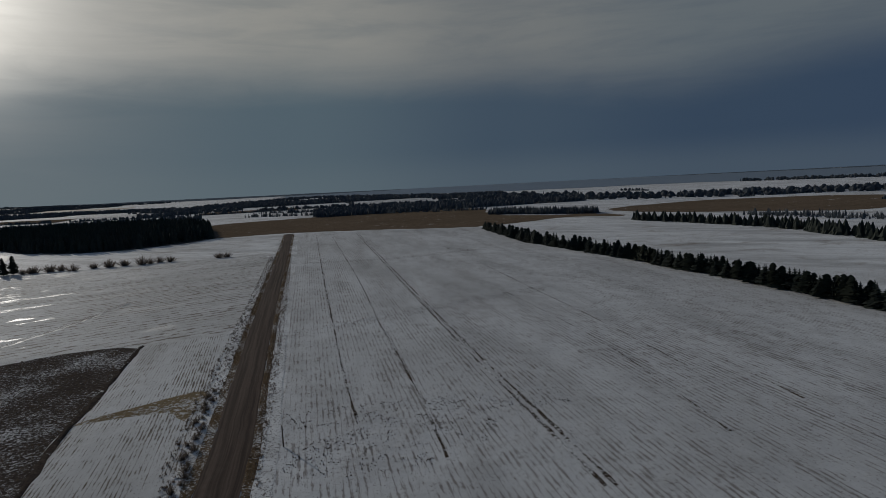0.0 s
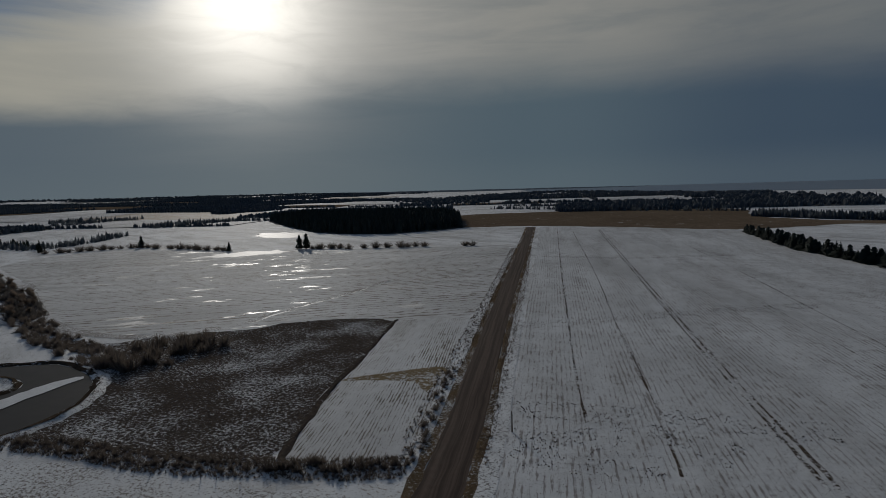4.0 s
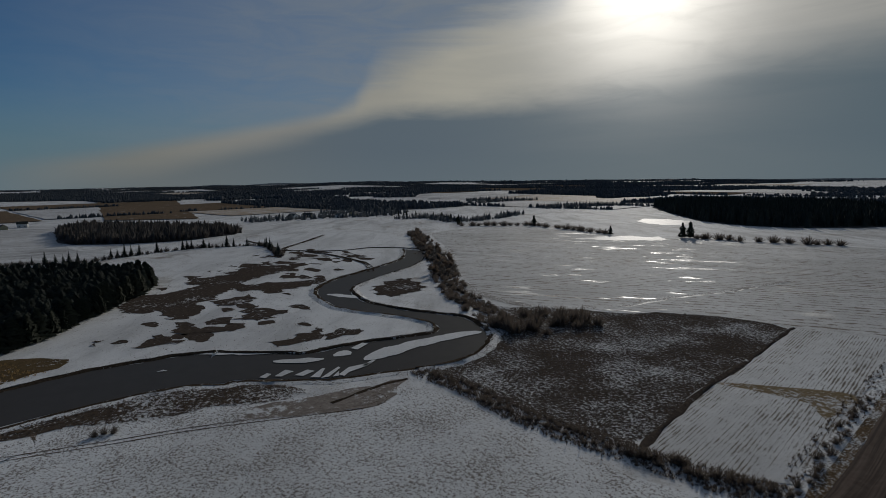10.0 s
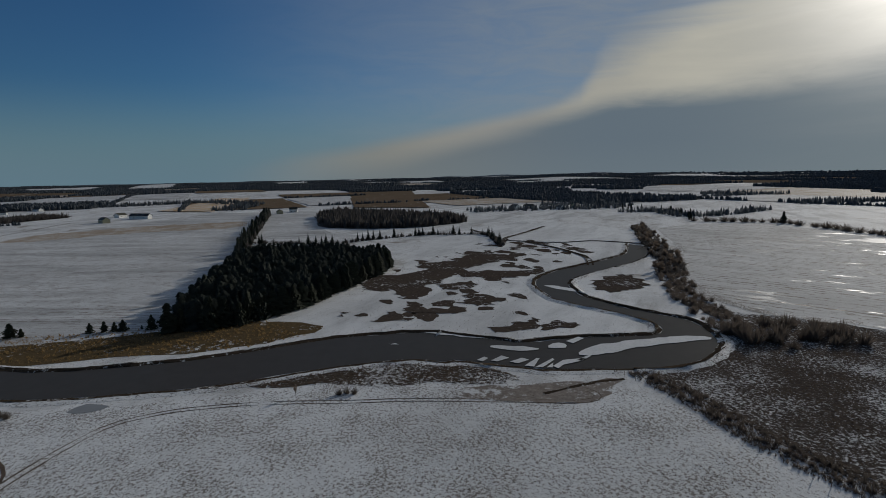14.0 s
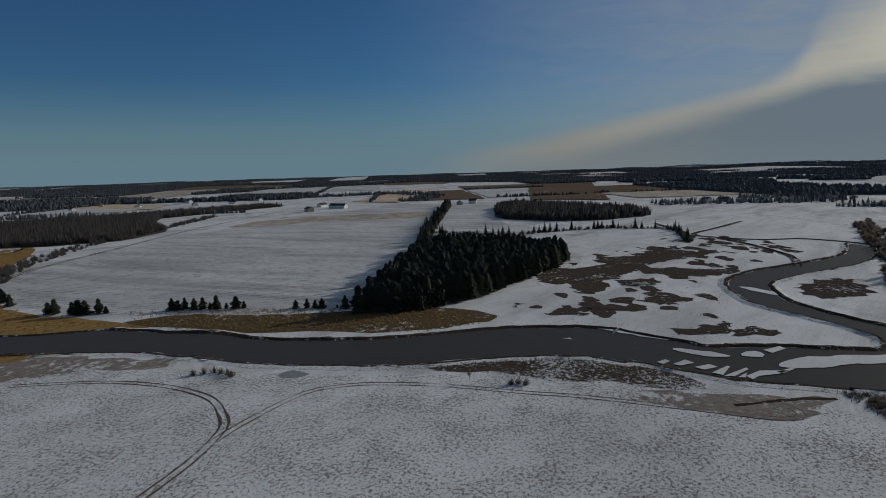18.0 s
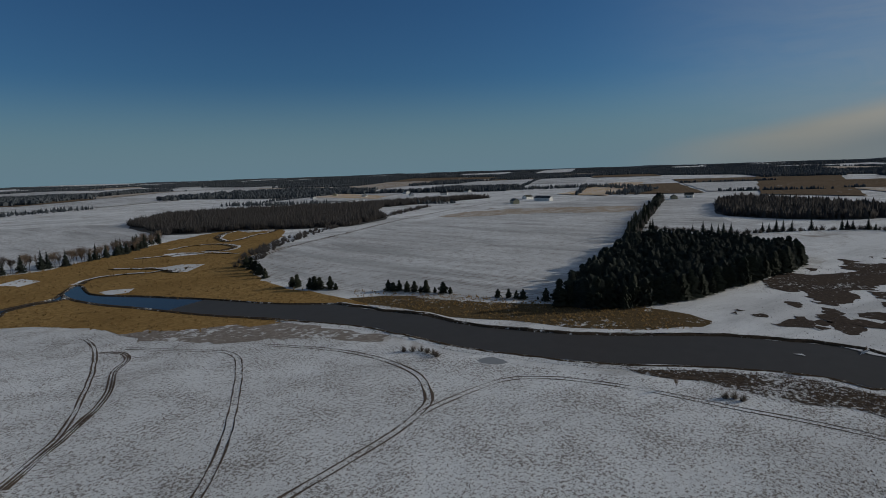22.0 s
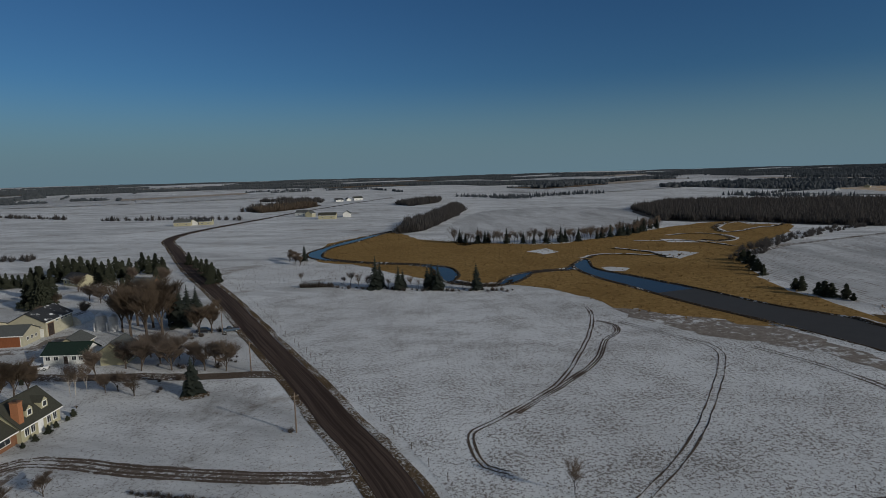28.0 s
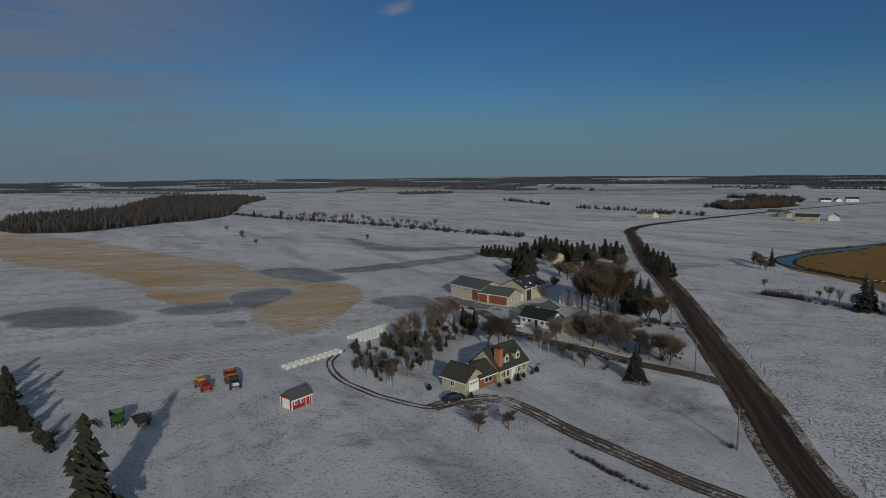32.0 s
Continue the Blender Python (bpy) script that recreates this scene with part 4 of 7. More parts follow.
for pts in ([(-324.1, 312.2), (-320.5, 340.2), (-296.7, 354.4), (-277.5, 355.4), (-282.5, 337.4), (-303.8, 310.1)], [(-434.6, 491.6), (-412.4, 512.9), (-373.9, 493.7), (-356.5, 459.5), (-385.9, 452.1)]):
    poly_sheet("melt_sheet", pts, 0.12, M_SHEEN, "shining wet ice lying on the snow field", "ice", 5.0, 3.0)
ribbon("icy_ditch", [(-141, 153), (-142, 179), (-138, 205), (-137, 249)], (-0.5, 0, 0.5), (0.08, 0.08, 0.08), M_SHEEN, "shiny icy drainage line across the field", "ditch", 1.5, 1.6)
ribbon("ditch_grass", [(-142, 153), (-143.5, 179), (-139.5, 205), (-138.5, 249)], (-2.0, 0, 1.6), (0.06, 0.1, 0.06), M_CLODS, "weedy drainage line across the icy field", "ditch", 2.0, 1.2)
ribbon("field_margin", [(-94, 172), (-82, 130), (-76, 107), (-64, 74)], (-0.7, 0, 0.7), (0.05, 0.45, 0.05), M_TUSSOCK, "rough grassy bank between two fields", "bank", 2.5, 0.7)
poly_sheet("bank_scrub", [(-327.4, 179.7), (-264.5, 151.8), (-222.9, 132.2), (-184.5, 119.1), (-165.4, 120.2), (-157.1, 128.6), (-149.8, 119.5), (-155.2, 110.7), (-166.2, 109.5), (-185.3, 112.3), (-218.8, 124.2), (-283.3, 152)], 0.085, M_BANKGRASS, "rough brown scrub between the river and the field", "scrub", 2.0, 2.0)
ribbon("river_path", [(-332.7, 196.3), (-258.7, 154.7), (-217.2, 134.4), (-188.2, 126.4), (-167.5, 126.4), (-154.5, 134.5), (-145.7, 144.8)], (-2.2, 0, 2.2), (0.07, 0.075, 0.07), M_TRODDEN, "trampled snowy path along the field edge", "path", 2.0, 1.0)
DRIVE = [(-8.5, -83.5), (-3, -84.2), (3, -86), (7, -87.3), (16, -91), (27, -96), (36, -101), (45, -104), (51, -99), (54, -94), (62, -93.5), (72, -95.5), (81, -99), (90, -107), (93, -116)]
for o in (-1.5, -0.6, 0.7, 1.6):
    ribbon("driveway_rut", DRIVE if abs(o) < 1 else DRIVE[:10], (o - 0.32, o, o + 0.32), (0.06, 0.065, 0.06), M_TRACK, "muddy driveway rut through the snow", "driveway", 2.0, 0.3)
ribbon("driveway_mud", DRIVE[:10], (-1.9, -0.8, 0.8, 1.9), (0.045, 0.05, 0.05, 0.045), M_DRIVE, "wide muddy driveway with trampled snow", "driveway", 2.0, 0.9)
poly_sheet("driveway_apron", [(49, -101), (45, -104), (42, -101), (47, -96), (53, -97)], 0.055, M_DRIVE, "bare muddy parking apron before the garage", "driveway", 1.2, 2.0)
ribbon("farm_lane", [(4, -134), (12, -137), (23, -139), (36, -144), (51, -148), (62, -153), (70, -162), (80, -172)], (-2.2, -1.0, 1.0, 2.2), (0.05, 0.06, 0.06, 0.05), M_TRACK, "muddy farm lane to the barns", "driveway", 2.5, 0.7)
poly_sheet("barn_yard", [(104, -178), (90, -176), (70, -176), (60, -186), (66, -192), (74, -182), (88, -183), (100, -188)], 0.05, M_MUD, "muddy barn yard with melting snow", "yard", 1.5, 3.0)



# ---------------------------------------------------------------- vegetation shapes
def spruce_shape(seed, levels=13, spread=0.23):
    """Unit-high conifer: tiers of drooping boughs, with an added inner cone that blocks light."""
    r = random.Random(seed)
    v, f = [], []

    def add(points, faces):
        b = len(v)
        v.extend(points)
        f.extend(tuple(b + i for i in q) for q in faces)

    n = 7
    ring = [(0.35 * spread * math.cos(6.283 * i / n), 0.35 * spread * math.sin(6.283 * i / n), 0.12) for i in range(n)]
    add(ring + [(0, 0, 0.9)], [(i, (i + 1) % n, n) for i in range(n)])
    for k in range(levels):
        t = k / (levels - 1)
        z = 0.10 + 0.84 * t
        reach = spread * (1 - t) ** 0.85 * r.uniform(0.8, 1.15) + 0.012
        count = 9 if t < 0.6 else 6
        off = r.uniform(0, 6.3)
        for i in range(count):
            a = off + 6.283 * i / count + r.uniform(-0.25, 0.25)
            q = reach * r.uniform(0.7, 1.2)
            w = q * 0.42
            c, s = math.cos(a), math.sin(a)
            drop = 0.35 * q + 0.015
            add([(0, 0, z + 0.03), (0.6 * q * c - w * s, 0.6 * q * s + w * c, z - 0.3 * drop), (q * c, q * s, z - drop), (0.6 * q * c + w * s, 0.6 * q * s - w * c, z - 0.3 * drop)], [(0, 1, 2), (0, 2, 3)])
    add([(0.008, 0, 0.9), (-0.006, 0.008, 0.9), (-0.006, -0.008, 0.9), (0, 0, 1.0)], [(0, 1, 3), (1, 2, 3), (2, 0, 3)])
    return np.array(v, dtype=float), f


def pine_shape(seed, count=380, size=0.058):
    """Unit-high broad evergreen: uneven clumps of needles on a loose crown."""
    r = random.Random(seed)
    v, f = [], []
    for k in range(count):
        t = r.uniform(0.06, 1.0)
        reach = 0.27 * (1 - t) ** 0.6 * (0.78 + 0.22 * math.sin(13 * t + seed))
        a, q = r.uniform(0, 6.283), reach * r.uniform(0.25, 1.0)
        c = Vector((q * math.cos(a), q * math.sin(a), t))
        s = size * r.uniform(0.7, 1.4) * (1.15 - 0.6 * t)
        b = len(v)
        for d in ((1, 0, -0.25), (-0.5, 0.87, -0.25), (-0.5, -0.87, -0.25), (0.1, 0, 0.75)):
            e = c + Vector(d) * s * r.uniform(0.7, 1.3)
            v.append(tuple(e))
        f.extend([(b, b + 1, b + 3), (b + 1, b + 2, b + 3), (b + 2, b, b + 3), (b, b + 2, b + 1)])
    return np.array(v, dtype=float), f


def cone_shape(seed, tiers=3, sides=5, spread=0.22):
    r = random.Random(seed)
    v, f = [], []
    for k in range(tiers):
        z0, z1 = k / tiers * 0.85, min(1.0, (k + 1.7) / tiers)
        w = spread * (1 - 0.75 * k / tiers)
        b = len(v)
        for i in range(sides):
            a = 6.283 * i / sides + k
            q = w * r.uniform(0.7, 1.2)
            v.append((q * math.cos(a), q * math.sin(a), z0 * r.uniform(0.85, 1.0)))
        v.append((r.uniform(-0.02, 0.02), r.uniform(-0.02, 0.02), z1))
        f.extend((b + i, b + (i + 1) % sides, b + sides) for i in range(sides))
    return np.array(v, dtype=float), f


def bare_shape(seed, depth=3, fan=4, lean=0.62, thick=0.016, first=0.32, twig_count=8, wide=0.0022):
    """Unit-high leafless tree: forking limbs that end in thin twigs. Returns limbs and twigs apart."""
    r = random.Random(seed)
    limbs, twigs = ([], []), ([], [])

    def rod(a, b, ra, rb, store, sides):
        v, f = store
        d = (b - a).normalized()
        u = d.orthogonal().normalized()
        w = d.cross(u)
        o = len(v)
        for p, q in ((a, ra), (b, rb)):
            for i in range(sides):
                t = 6.283 * i / sides
                v.append(tuple(p + (u * math.cos(t) + w * math.sin(t)) * q))
        f.extend((o + i, o + (i + 1) % sides, o + sides + (i + 1) % sides, o + sides + i) for i in range(sides))

    def grow(a, d, length, radius, k):
        b = a + d * length
        rod(a, b, radius, radius * 0.62, limbs if k < 2 else twigs, 5 if k == 0 else 3)
        if k == depth:
            for _ in range(twig_count):
                e = (d + Vector((r.uniform(-1, 1), r.uniform(-1, 1), r.uniform(-0.5, 0.8))) * 0.8).normalized()
                s = a.lerp(b, r.uniform(0.3, 1.0))
                v, f = twigs
                o = len(v)
                side = e.orthogonal().normalized() * wide
                v.extend([tuple(s - side), tuple(s + side), tuple(s + e * length * r.uniform(0.9, 1.9))])
                f.append((o, o + 1, o + 2))
            return
        for i in range(fan + (1 if k == 0 else 0)):
            t = 6.283 * i / fan + r.uniform(-0.6, 0.6)
            e = (d + Vector((math.cos(t), math.sin(t), r.uniform(0.2, 0.8))) * lean * r.uniform(0.6, 1.2)).normalized()
            grow(a.lerp(b, r.uniform(0.22 if k == 0 else 0.4, 1.0)), e, length * r.uniform(0.6, 0.85), radius * 0.55, k + 1)

    grow(Vector((0, 0, 0)), Vector((r.uniform(-0.05, 0.05), r.uniform(-0.05, 0.05), 1)).normalized(), first, thick, 0)
    top = max(p[2] for p in twigs[0])
    return [(np.array(v, dtype=float) / top, f) for v, f in (limbs, twigs)]


def brush_shape(seed, count=120, spread=0.55, wide=0.010):
    """Unit-high leafless bush: a spray of thin stems."""
    r = random.Random(seed)
    v, f = [], []
    for _ in range(count):
        a, q = r.uniform(0, 6.283), r.uniform(0.1, 1.0) * spread
        h = r.uniform(0.45, 1.0) * (1.1 - 0.5 * q / spread)
        bx, by = 0.3 * q * math.cos(a), 0.3 * q * math.sin(a)
        t = r.uniform(0, 3.14)
        c, s = wide * math.cos(t), wide * math.sin(t)
        o = len(v)
        mx, my = 0.7 * q * math.cos(a), 0.7 * q * math.sin(a)
        v.extend([(bx - c, by - s, 0), (bx + c, by + s, 0), (mx + c, my + s, 0.6 * h), (mx - c, my - s, 0.6 * h), (q * math.cos(a), q * math.sin(a), h)])
        f.extend([(o, o + 1, o + 2, o + 3), (o + 3, o + 2, o + 4)])
    return np.array(v, dtype=float), f


def trunk_shape(h=0.5, r0=0.016, r1=0.006, n=6):
    v = [(q * math.cos(6.283 * i / n), q * math.sin(6.283 * i / n), z) for z, q in ((0.0, r0), (h, r1)) for i in range(n)]
    return np.array(v), [(i, (i + 1) % n, n + (i + 1) % n, n + i) for i in range(n)]


def mesh_of(name, shape, mat):
    return link_mesh(name, shape[0].tolist(), shape[1], mat)


SPRUCES = [spruce_shape(s) for s in range(5)]
PINES = [pine_shape(s) for s in range(4)]
CONES = [cone_shape(s) for s in range(5)]


def clump_shape(seed, n=7):
    """Unit-high lumpy crown of a far broadleaf tree or thicket."""
    r = random.Random(seed)
    v = []
    for z, q in ((0.0, 0.42), (0.45, 0.55), (0.8, 0.34)):
        for i in range(n):
            t, k = 6.283 * (i + r.uniform(-0.3, 0.3)) / n, q * r.uniform(0.65, 1.25)
            v.append((k * math.cos(t), k * math.sin(t), z * r.uniform(0.8, 1.15)))
    v.append((0, 0, 1.0))
    f = [(a * n + i, a * n + (i + 1) % n, (a + 1) * n + (i + 1) % n, (a + 1) * n + i) for a in (0, 1) for i in range(n)]
    f += [(2 * n + i, 2 * n + (i + 1) % n, 3 * n) for i in range(n)]
    return np.array(v, dtype=float), f


HAZE = [brush_shape(s + 90, 42, 0.50, 0.020) for s in range(4)]
CLUMPS = [clump_shape(s + 70) for s in range(5)]
SPIKES = [cone_shape(s + 20, 1, 4, 0.24) for s in range(4)]
BUSHES = [brush_shape(s) for s in range(5)]
WILLOW = [bare_shape(s + 50, 4, 4, 0.46, 0.012, 0.17, 11, 0.0018) for s in range(2)]
FUZZ = [brush_shape(s + 40, 16, 0.45, 0.022) for s in range(4)]
ME_TRUNK = mesh_of("trunk", trunk_shape(), M_BARK)
ME_SPRUCE = [mesh_of("crown", s, M_NEEDLE) for s in SPRUCES]
ME_PINE = [mesh_of("crown", s, M_NEEDLE_GREY) for s in PINES]
BARES = [bare_shape(s, 3, 5, 0.55, 0.011, 0.22, 12) for s in range(4)]
TALL = [bare_shape(s + 10, 3, 4, 0.30, 0.009, 0.42, 9) for s in range(4)]
ROUND = [bare_shape(s + 30, 4, 4, 0.48, 0.016, 0.22, 10, 0.0024) for s in range(2)]


def bare_meshes(kinds, bark, twig):
    return [(mesh_of("trunk", a, bark), mesh_of("crown", b, twig)) for a, b in kinds]


ME_BARE, ME_TALL, ME_ROUND = bare_meshes(BARES, M_BARK, M_TWIG), bare_meshes(TALL, M_BARK, M_TWIG), bare_meshes(ROUND, M_BARK, M_TWIG)
ME_BIRCH = bare_meshes(TALL[:2], M_BIRCH, M_TWIG)
ME_WILLOW = bare_meshes(WILLOW, M_BARK, M_TWIG_RED)
ME_BUSH = [mesh_of("branchwork", s, M_BRUSH) for s in BUSHES]
tree_rng = random.Random(11)


def tree(name, x, y, h, meshes, label, category, group="", wide=1.0):
    """One tree: an Empty at its foot with its trunk and crown."""
    r = tree_rng
    ob = new(name)
    ob.matrix_basis = pose(x, y, 0.0, 0, 0, r.uniform(0, 360)) @ Matrix.Diagonal((h * wide, h * wide, h, 1))
    for nm, me in meshes:
        child(nm, me, ob)
    return tagged(ob, label, category, group)


def spruce(x, y, h, group="", label="dark green spruce tree standing in snow", wide=1.0):
    return tree("spruce_tree", x, y, h, [("trunk", ME_TRUNK), ("crown", tree_rng.choice(ME_SPRUCE))], label, "tree", group, wide)


def pine(x, y, h, group="", label="shaggy dark pine tree standing in snow", wide=1.0):
    return tree("pine_tree", x, y, h, [("trunk", ME_TRUNK), ("crown", tree_rng.choice(ME_PINE))], label, "tree", group, wide)


def bare(x, y, h, kind, group="", label="leafless broadleaf tree standing in snow", wide=1.0):
    a, b = tree_rng.choice(kind)
    return tree("bare_tree", x, y, h, [("trunk", a), ("crown", b)], label, "tree", group, wide)


def bush(x, y, h, group="", label="low leafless brown bush in the snow", wide=1.3):
    return tree("bush", x, y, h, [("branchwork", tree_rng.choice(ME_BUSH))], label, "bush", group, wide)


def wood(name, pts, count, h, shapes, mat, label, floor=True, seed=1, spread=1.0):
    r = random.Random(seed)
    places = [(x, y, -0.2, r.uniform(0, 6.3), h * r.uniform(0.65, 1.2) * spread, 1 / spread) for x, y in scatter(pts, count, r)]
    if floor:
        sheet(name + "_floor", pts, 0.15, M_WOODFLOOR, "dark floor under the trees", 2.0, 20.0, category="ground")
    return merged(name, shapes, places, mat, label, "woods")


def belt(pts, gap, wide, h, shapes, mat, label, seed=1, spread=1.0, name="tree_belt"):
    r = random.Random(seed)
    places = [(x, y, -0.2, r.uniform(0, 6.3), h * r.uniform(0.5, 1.25) * spread, 1 / spread) for x, y in along(pts, gap, r, wide)]
    return merged(name, shapes, places, mat, label, "woods")


# ---------------------------------------------------------------- far land
poly_sheet("sea", [(-1100, 4700), (-900, 3300), (-600, 2900), (-100, 2300), (300, 2000), (700, 1900), (1100, 1650), (1700, 1500), (3600, 2600), (3000, 3800), (1500, 4600), (200, 4800)], 0.5, M_SEA, "pale icy sea beyond the shore", "sea", 6.0, 60.0)


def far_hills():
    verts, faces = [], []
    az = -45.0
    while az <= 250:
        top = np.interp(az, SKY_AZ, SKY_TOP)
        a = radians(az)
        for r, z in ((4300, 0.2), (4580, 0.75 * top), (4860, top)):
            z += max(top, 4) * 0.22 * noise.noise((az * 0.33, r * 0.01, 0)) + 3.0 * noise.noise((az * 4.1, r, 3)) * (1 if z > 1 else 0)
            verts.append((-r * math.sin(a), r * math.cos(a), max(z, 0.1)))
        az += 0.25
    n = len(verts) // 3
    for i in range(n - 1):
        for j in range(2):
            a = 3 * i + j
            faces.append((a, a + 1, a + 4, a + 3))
    tagged(new("far_hills", link_mesh("far_hills", verts, faces, M_HILL_HAZED)), "low wooded hills along the horizon", "hills", kind="structure")


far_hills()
FAR_DARK = "distant dark belt of woods between snow fields"
for i, (pts, gap, wide, h) in enumerate([
        ([(-567, 1324), (-760, 2100), (-671, 2830), (-85, 1946), (251, 1303)], 4.0, 90, 11), ([(-419, 1323), (-288, 1314), (-175, 1237), (-41, 1182), (85, 1189)], 6, 12, 10),
        ([(-347, 1031), (-216, 981), (-113, 919), (-23, 897), (62, 876)], 5, 10, 10), ([(22, 1550), (232, 1203), (329, 1017), (457, 937), (548, 923), (700, 850)], 2.2, 60, 11),
        ([(900, 1750), (1122, 1486), (1400, 1300)], 4, 50, 11), ([(-2080, 2726), (-1823, 3006), (-1702, 3621)], 8, 80, 14), ([(280, 540), (296, 524), (340, 420)], 1.6, 14, 7),
        ([(-640, 1235), (-584, 1363)], 3, 20, 10), ([(-3427, 1120), (-3857, 1868), (-3469, 2424), (-2778, 2800), (-2404, 3306)], 6, 150, 15),
        ([(-1394, 600), (-1333, 687)], 2, 22, 11), ([(-1031, 650), (-1016, 740)], 2, 16, 10), ([(-877, 455), (-853, 532)], 2, 16, 9), ([(-712, 583), (-724, 676), (-614, 734)], 2, 14, 9),
        ([(-774, 1506), (-728, 1722), (-469, 1917), (-215, 2040), (67, 1558)], 3, 60, 11), ([(-374, 1173), (-179, 1124), (-72, 1062), (42, 950)], 5, 14, 9), ([(-1165, 974), (-1173, 1159), (-924, 1127)], 3, 25, 10),
        ([(-840, 272), (-812, 309), (-843, 369)], 2, 22, 9), ([(-722, 142), (-734, 236), (-718, 309), (-779, 370)], 1.6, 24, 9), ([(-630, 299), (-629, 342), (-541, 327), (-553, 375), (-607, 465)], 2.2, 10, 8),
        ([(-927, 593), (-952, 765)], 2, 16, 10), ([(-693, 576), (-664, 727)], 2, 14, 9), ([(-897, 904), (-892, 1081)], 2, 20, 10), ([(-1527, 589), (-1422, 741)], 2, 25, 12), ([(-1521, 225), (-1642, 357), (-1322, 481)], 2, 30, 12),
        ([(-1126, -494), (-1156, -420), (-1235, -303), (-1089, -186), (-900, -190)], 1.8, 24, 10), ([(-305, -1033), (-367, -867)], 3, 14, 9), ([(-863, -1013), (-997, -892), (-1096, -575)], 2.2, 24, 10),
        ([(-329, -901), (-546, -956)], 2.5, 18, 9), ([(-591, -1302), (-1149, -1628)], 2.5, 40, 12), ([(-744, -1035), (-941, -1072), (-1212, -950)], 2.5, 24, 11), ([(677, -1056), (602, -1147)], 2.5, 20, 8), ([(710, -1608), (657, -1831)], 3, 30, 11),
        ([(583, -1410), (516, -1453)], 3, 20, 9), ([(482, -1540), (405, -1498)], 3, 20, 9), ([(-638, -738), (-673, -575)], 2, 20, 9)]):
    belt(pts, gap * 0.6, wide, h * 0.8, (HAZE + CONES) if math.hypot(*pts[0]) < 1250 else (CLUMPS + CONES[:2]), M_FARWOOD_HAZED, FAR_DARK, i, 1.1)
for i, (pts, gap, wide, h) in enumerate([([(211, -750), (157, -723), (107, -708), (49, -661)], 8, 4, 7), ([(385, -927), (262, -802)], 10, 5, 7), ([(555, -482), (439, -454), (309, -434), (196, -400), (146, -392)], 5, 6, 5), ([(32, -1156), (-42, -1064), (20, -900), (35, -808)], 2.0, 30, 9)]):
    belt(pts, gap * 0.7, wide, h, HAZE, M_TWIG_GREY, "distant leafless trees and shrubs along a field edge", 60 + i, 1.4)


def far_clump(seed, n=5):
    """Unit-high cheap crown for woods near the horizon."""
    r = random.Random(seed)
    v = [(q * r.uniform(0.7, 1.3) * math.cos(6.283 * i / n), q * r.uniform(0.7, 1.3) * math.sin(6.283 * i / n), z * r.uniform(0.85, 1.1)) for z, q in ((0.0, 0.30), (0.6, 0.26)) for i in range(n)] + [(0, 0, 1.0)]
    f = [(i, (i + 1) % n, n + (i + 1) % n, n + i) for i in range(n)] + [(n + i, n + (i + 1) % n, 2 * n) for i in range(n)]
    return np.array(v, dtype=float), f


def patchwork():
    """Far fields, woods and hedges in strips that lie along the road's bearing."""
    r = random.Random(23)
    crowns = [far_clump(s) for s in range(4)] + SPIKES[:2]
    c, s = math.cos(radians(ROAD_BEARING)), math.sin(radians(ROAD_BEARING))
    trees, hedge = [], []

    def plan(u, w):
        return u * c - w * s, u * s + w * c

    v = -4500.0
    while v < 4500:
        deep = r.uniform(130, 260)
        u = -4600.0
        while u < 4300:
            wide = r.uniform(180, 460)
            x, y = plan(u + wide / 2, v + deep / 2)
            d, az = math.hypot(x, y), math.degrees(math.atan2(-x, y)) % 360
            east = az < 30 or az > 315
            if 980 < d < 4350 and (az < 247 or az > 315) and not (225 < az < 247 and d < 1500) and not (east and d > (2200 if az < 30 else 1500)):
                open_south = 168 < az < 250 and d < 1900
                k = r.random()
                lim = 0.05 if open_south or (138 < az < 176 and d < 1750) else (0.16 if east else (0.30 if d < 1700 else 0.70) if 78 < az < 140 else 0.30 if d < 1700 else 0.55)
                quad = [plan(u + 4, v + 4), plan(u + wide - 4, v + 4), plan(u + wide - 4, v + deep - 4), plan(u + 4, v + deep - 4)]
                if k < lim:
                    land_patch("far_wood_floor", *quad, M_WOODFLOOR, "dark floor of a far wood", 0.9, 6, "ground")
                    for _ in range(int(wide * deep / (60 if d < 1700 else 110 if d < 2800 else 200))):
                        px, py = plan(u + r.random() * wide, v + r.random() * deep)
                        h = r.uniform(4.5, 9.0)
                        trees.append((px, py, 0.3, r.uniform(0, 6.3), h * 1.35, 1 / 1.35))
                elif d < 2900 and k < lim + 0.30:
                    mat, label = ((M_BROWN, "bare brown field far away") if k < lim + 0.07 else (M_TANBAND, "tan stubble field far away") if k < lim + 0.16 else (M_WESTF, "wind-streaked snow field far away"))
                    land_patch("far_field", *quad, mat, label, 0.9, 8)
                if d < 2700 and r.random() < (0.25 if open_south else 0.55):
                    a, b = (quad[0], quad[1]) if r.random() < 0.5 else (quad[1], quad[2])
                    for px, py in along([a, b], 2.4 if d < 1700 else 3.6, r, 4.0):
                        if noise.noise((px * 0.02, py * 0.02, 3)) > -0.25:
                            hedge.append((px, py, 0.2, r.uniform(0, 6.3), r.uniform(2.5, 7.0) * 1.3, 1 / 1.3))
            u += wide
        v += deep
    merged("far_woods", crowns, trees, M_FARWOOD_HAZED, "patchwork of distant woods between snow fields", "woods")
    merged("far_hedges", crowns, hedge, M_FARWOOD_HAZED, "distant hedgerows between snow fields", "hedge")


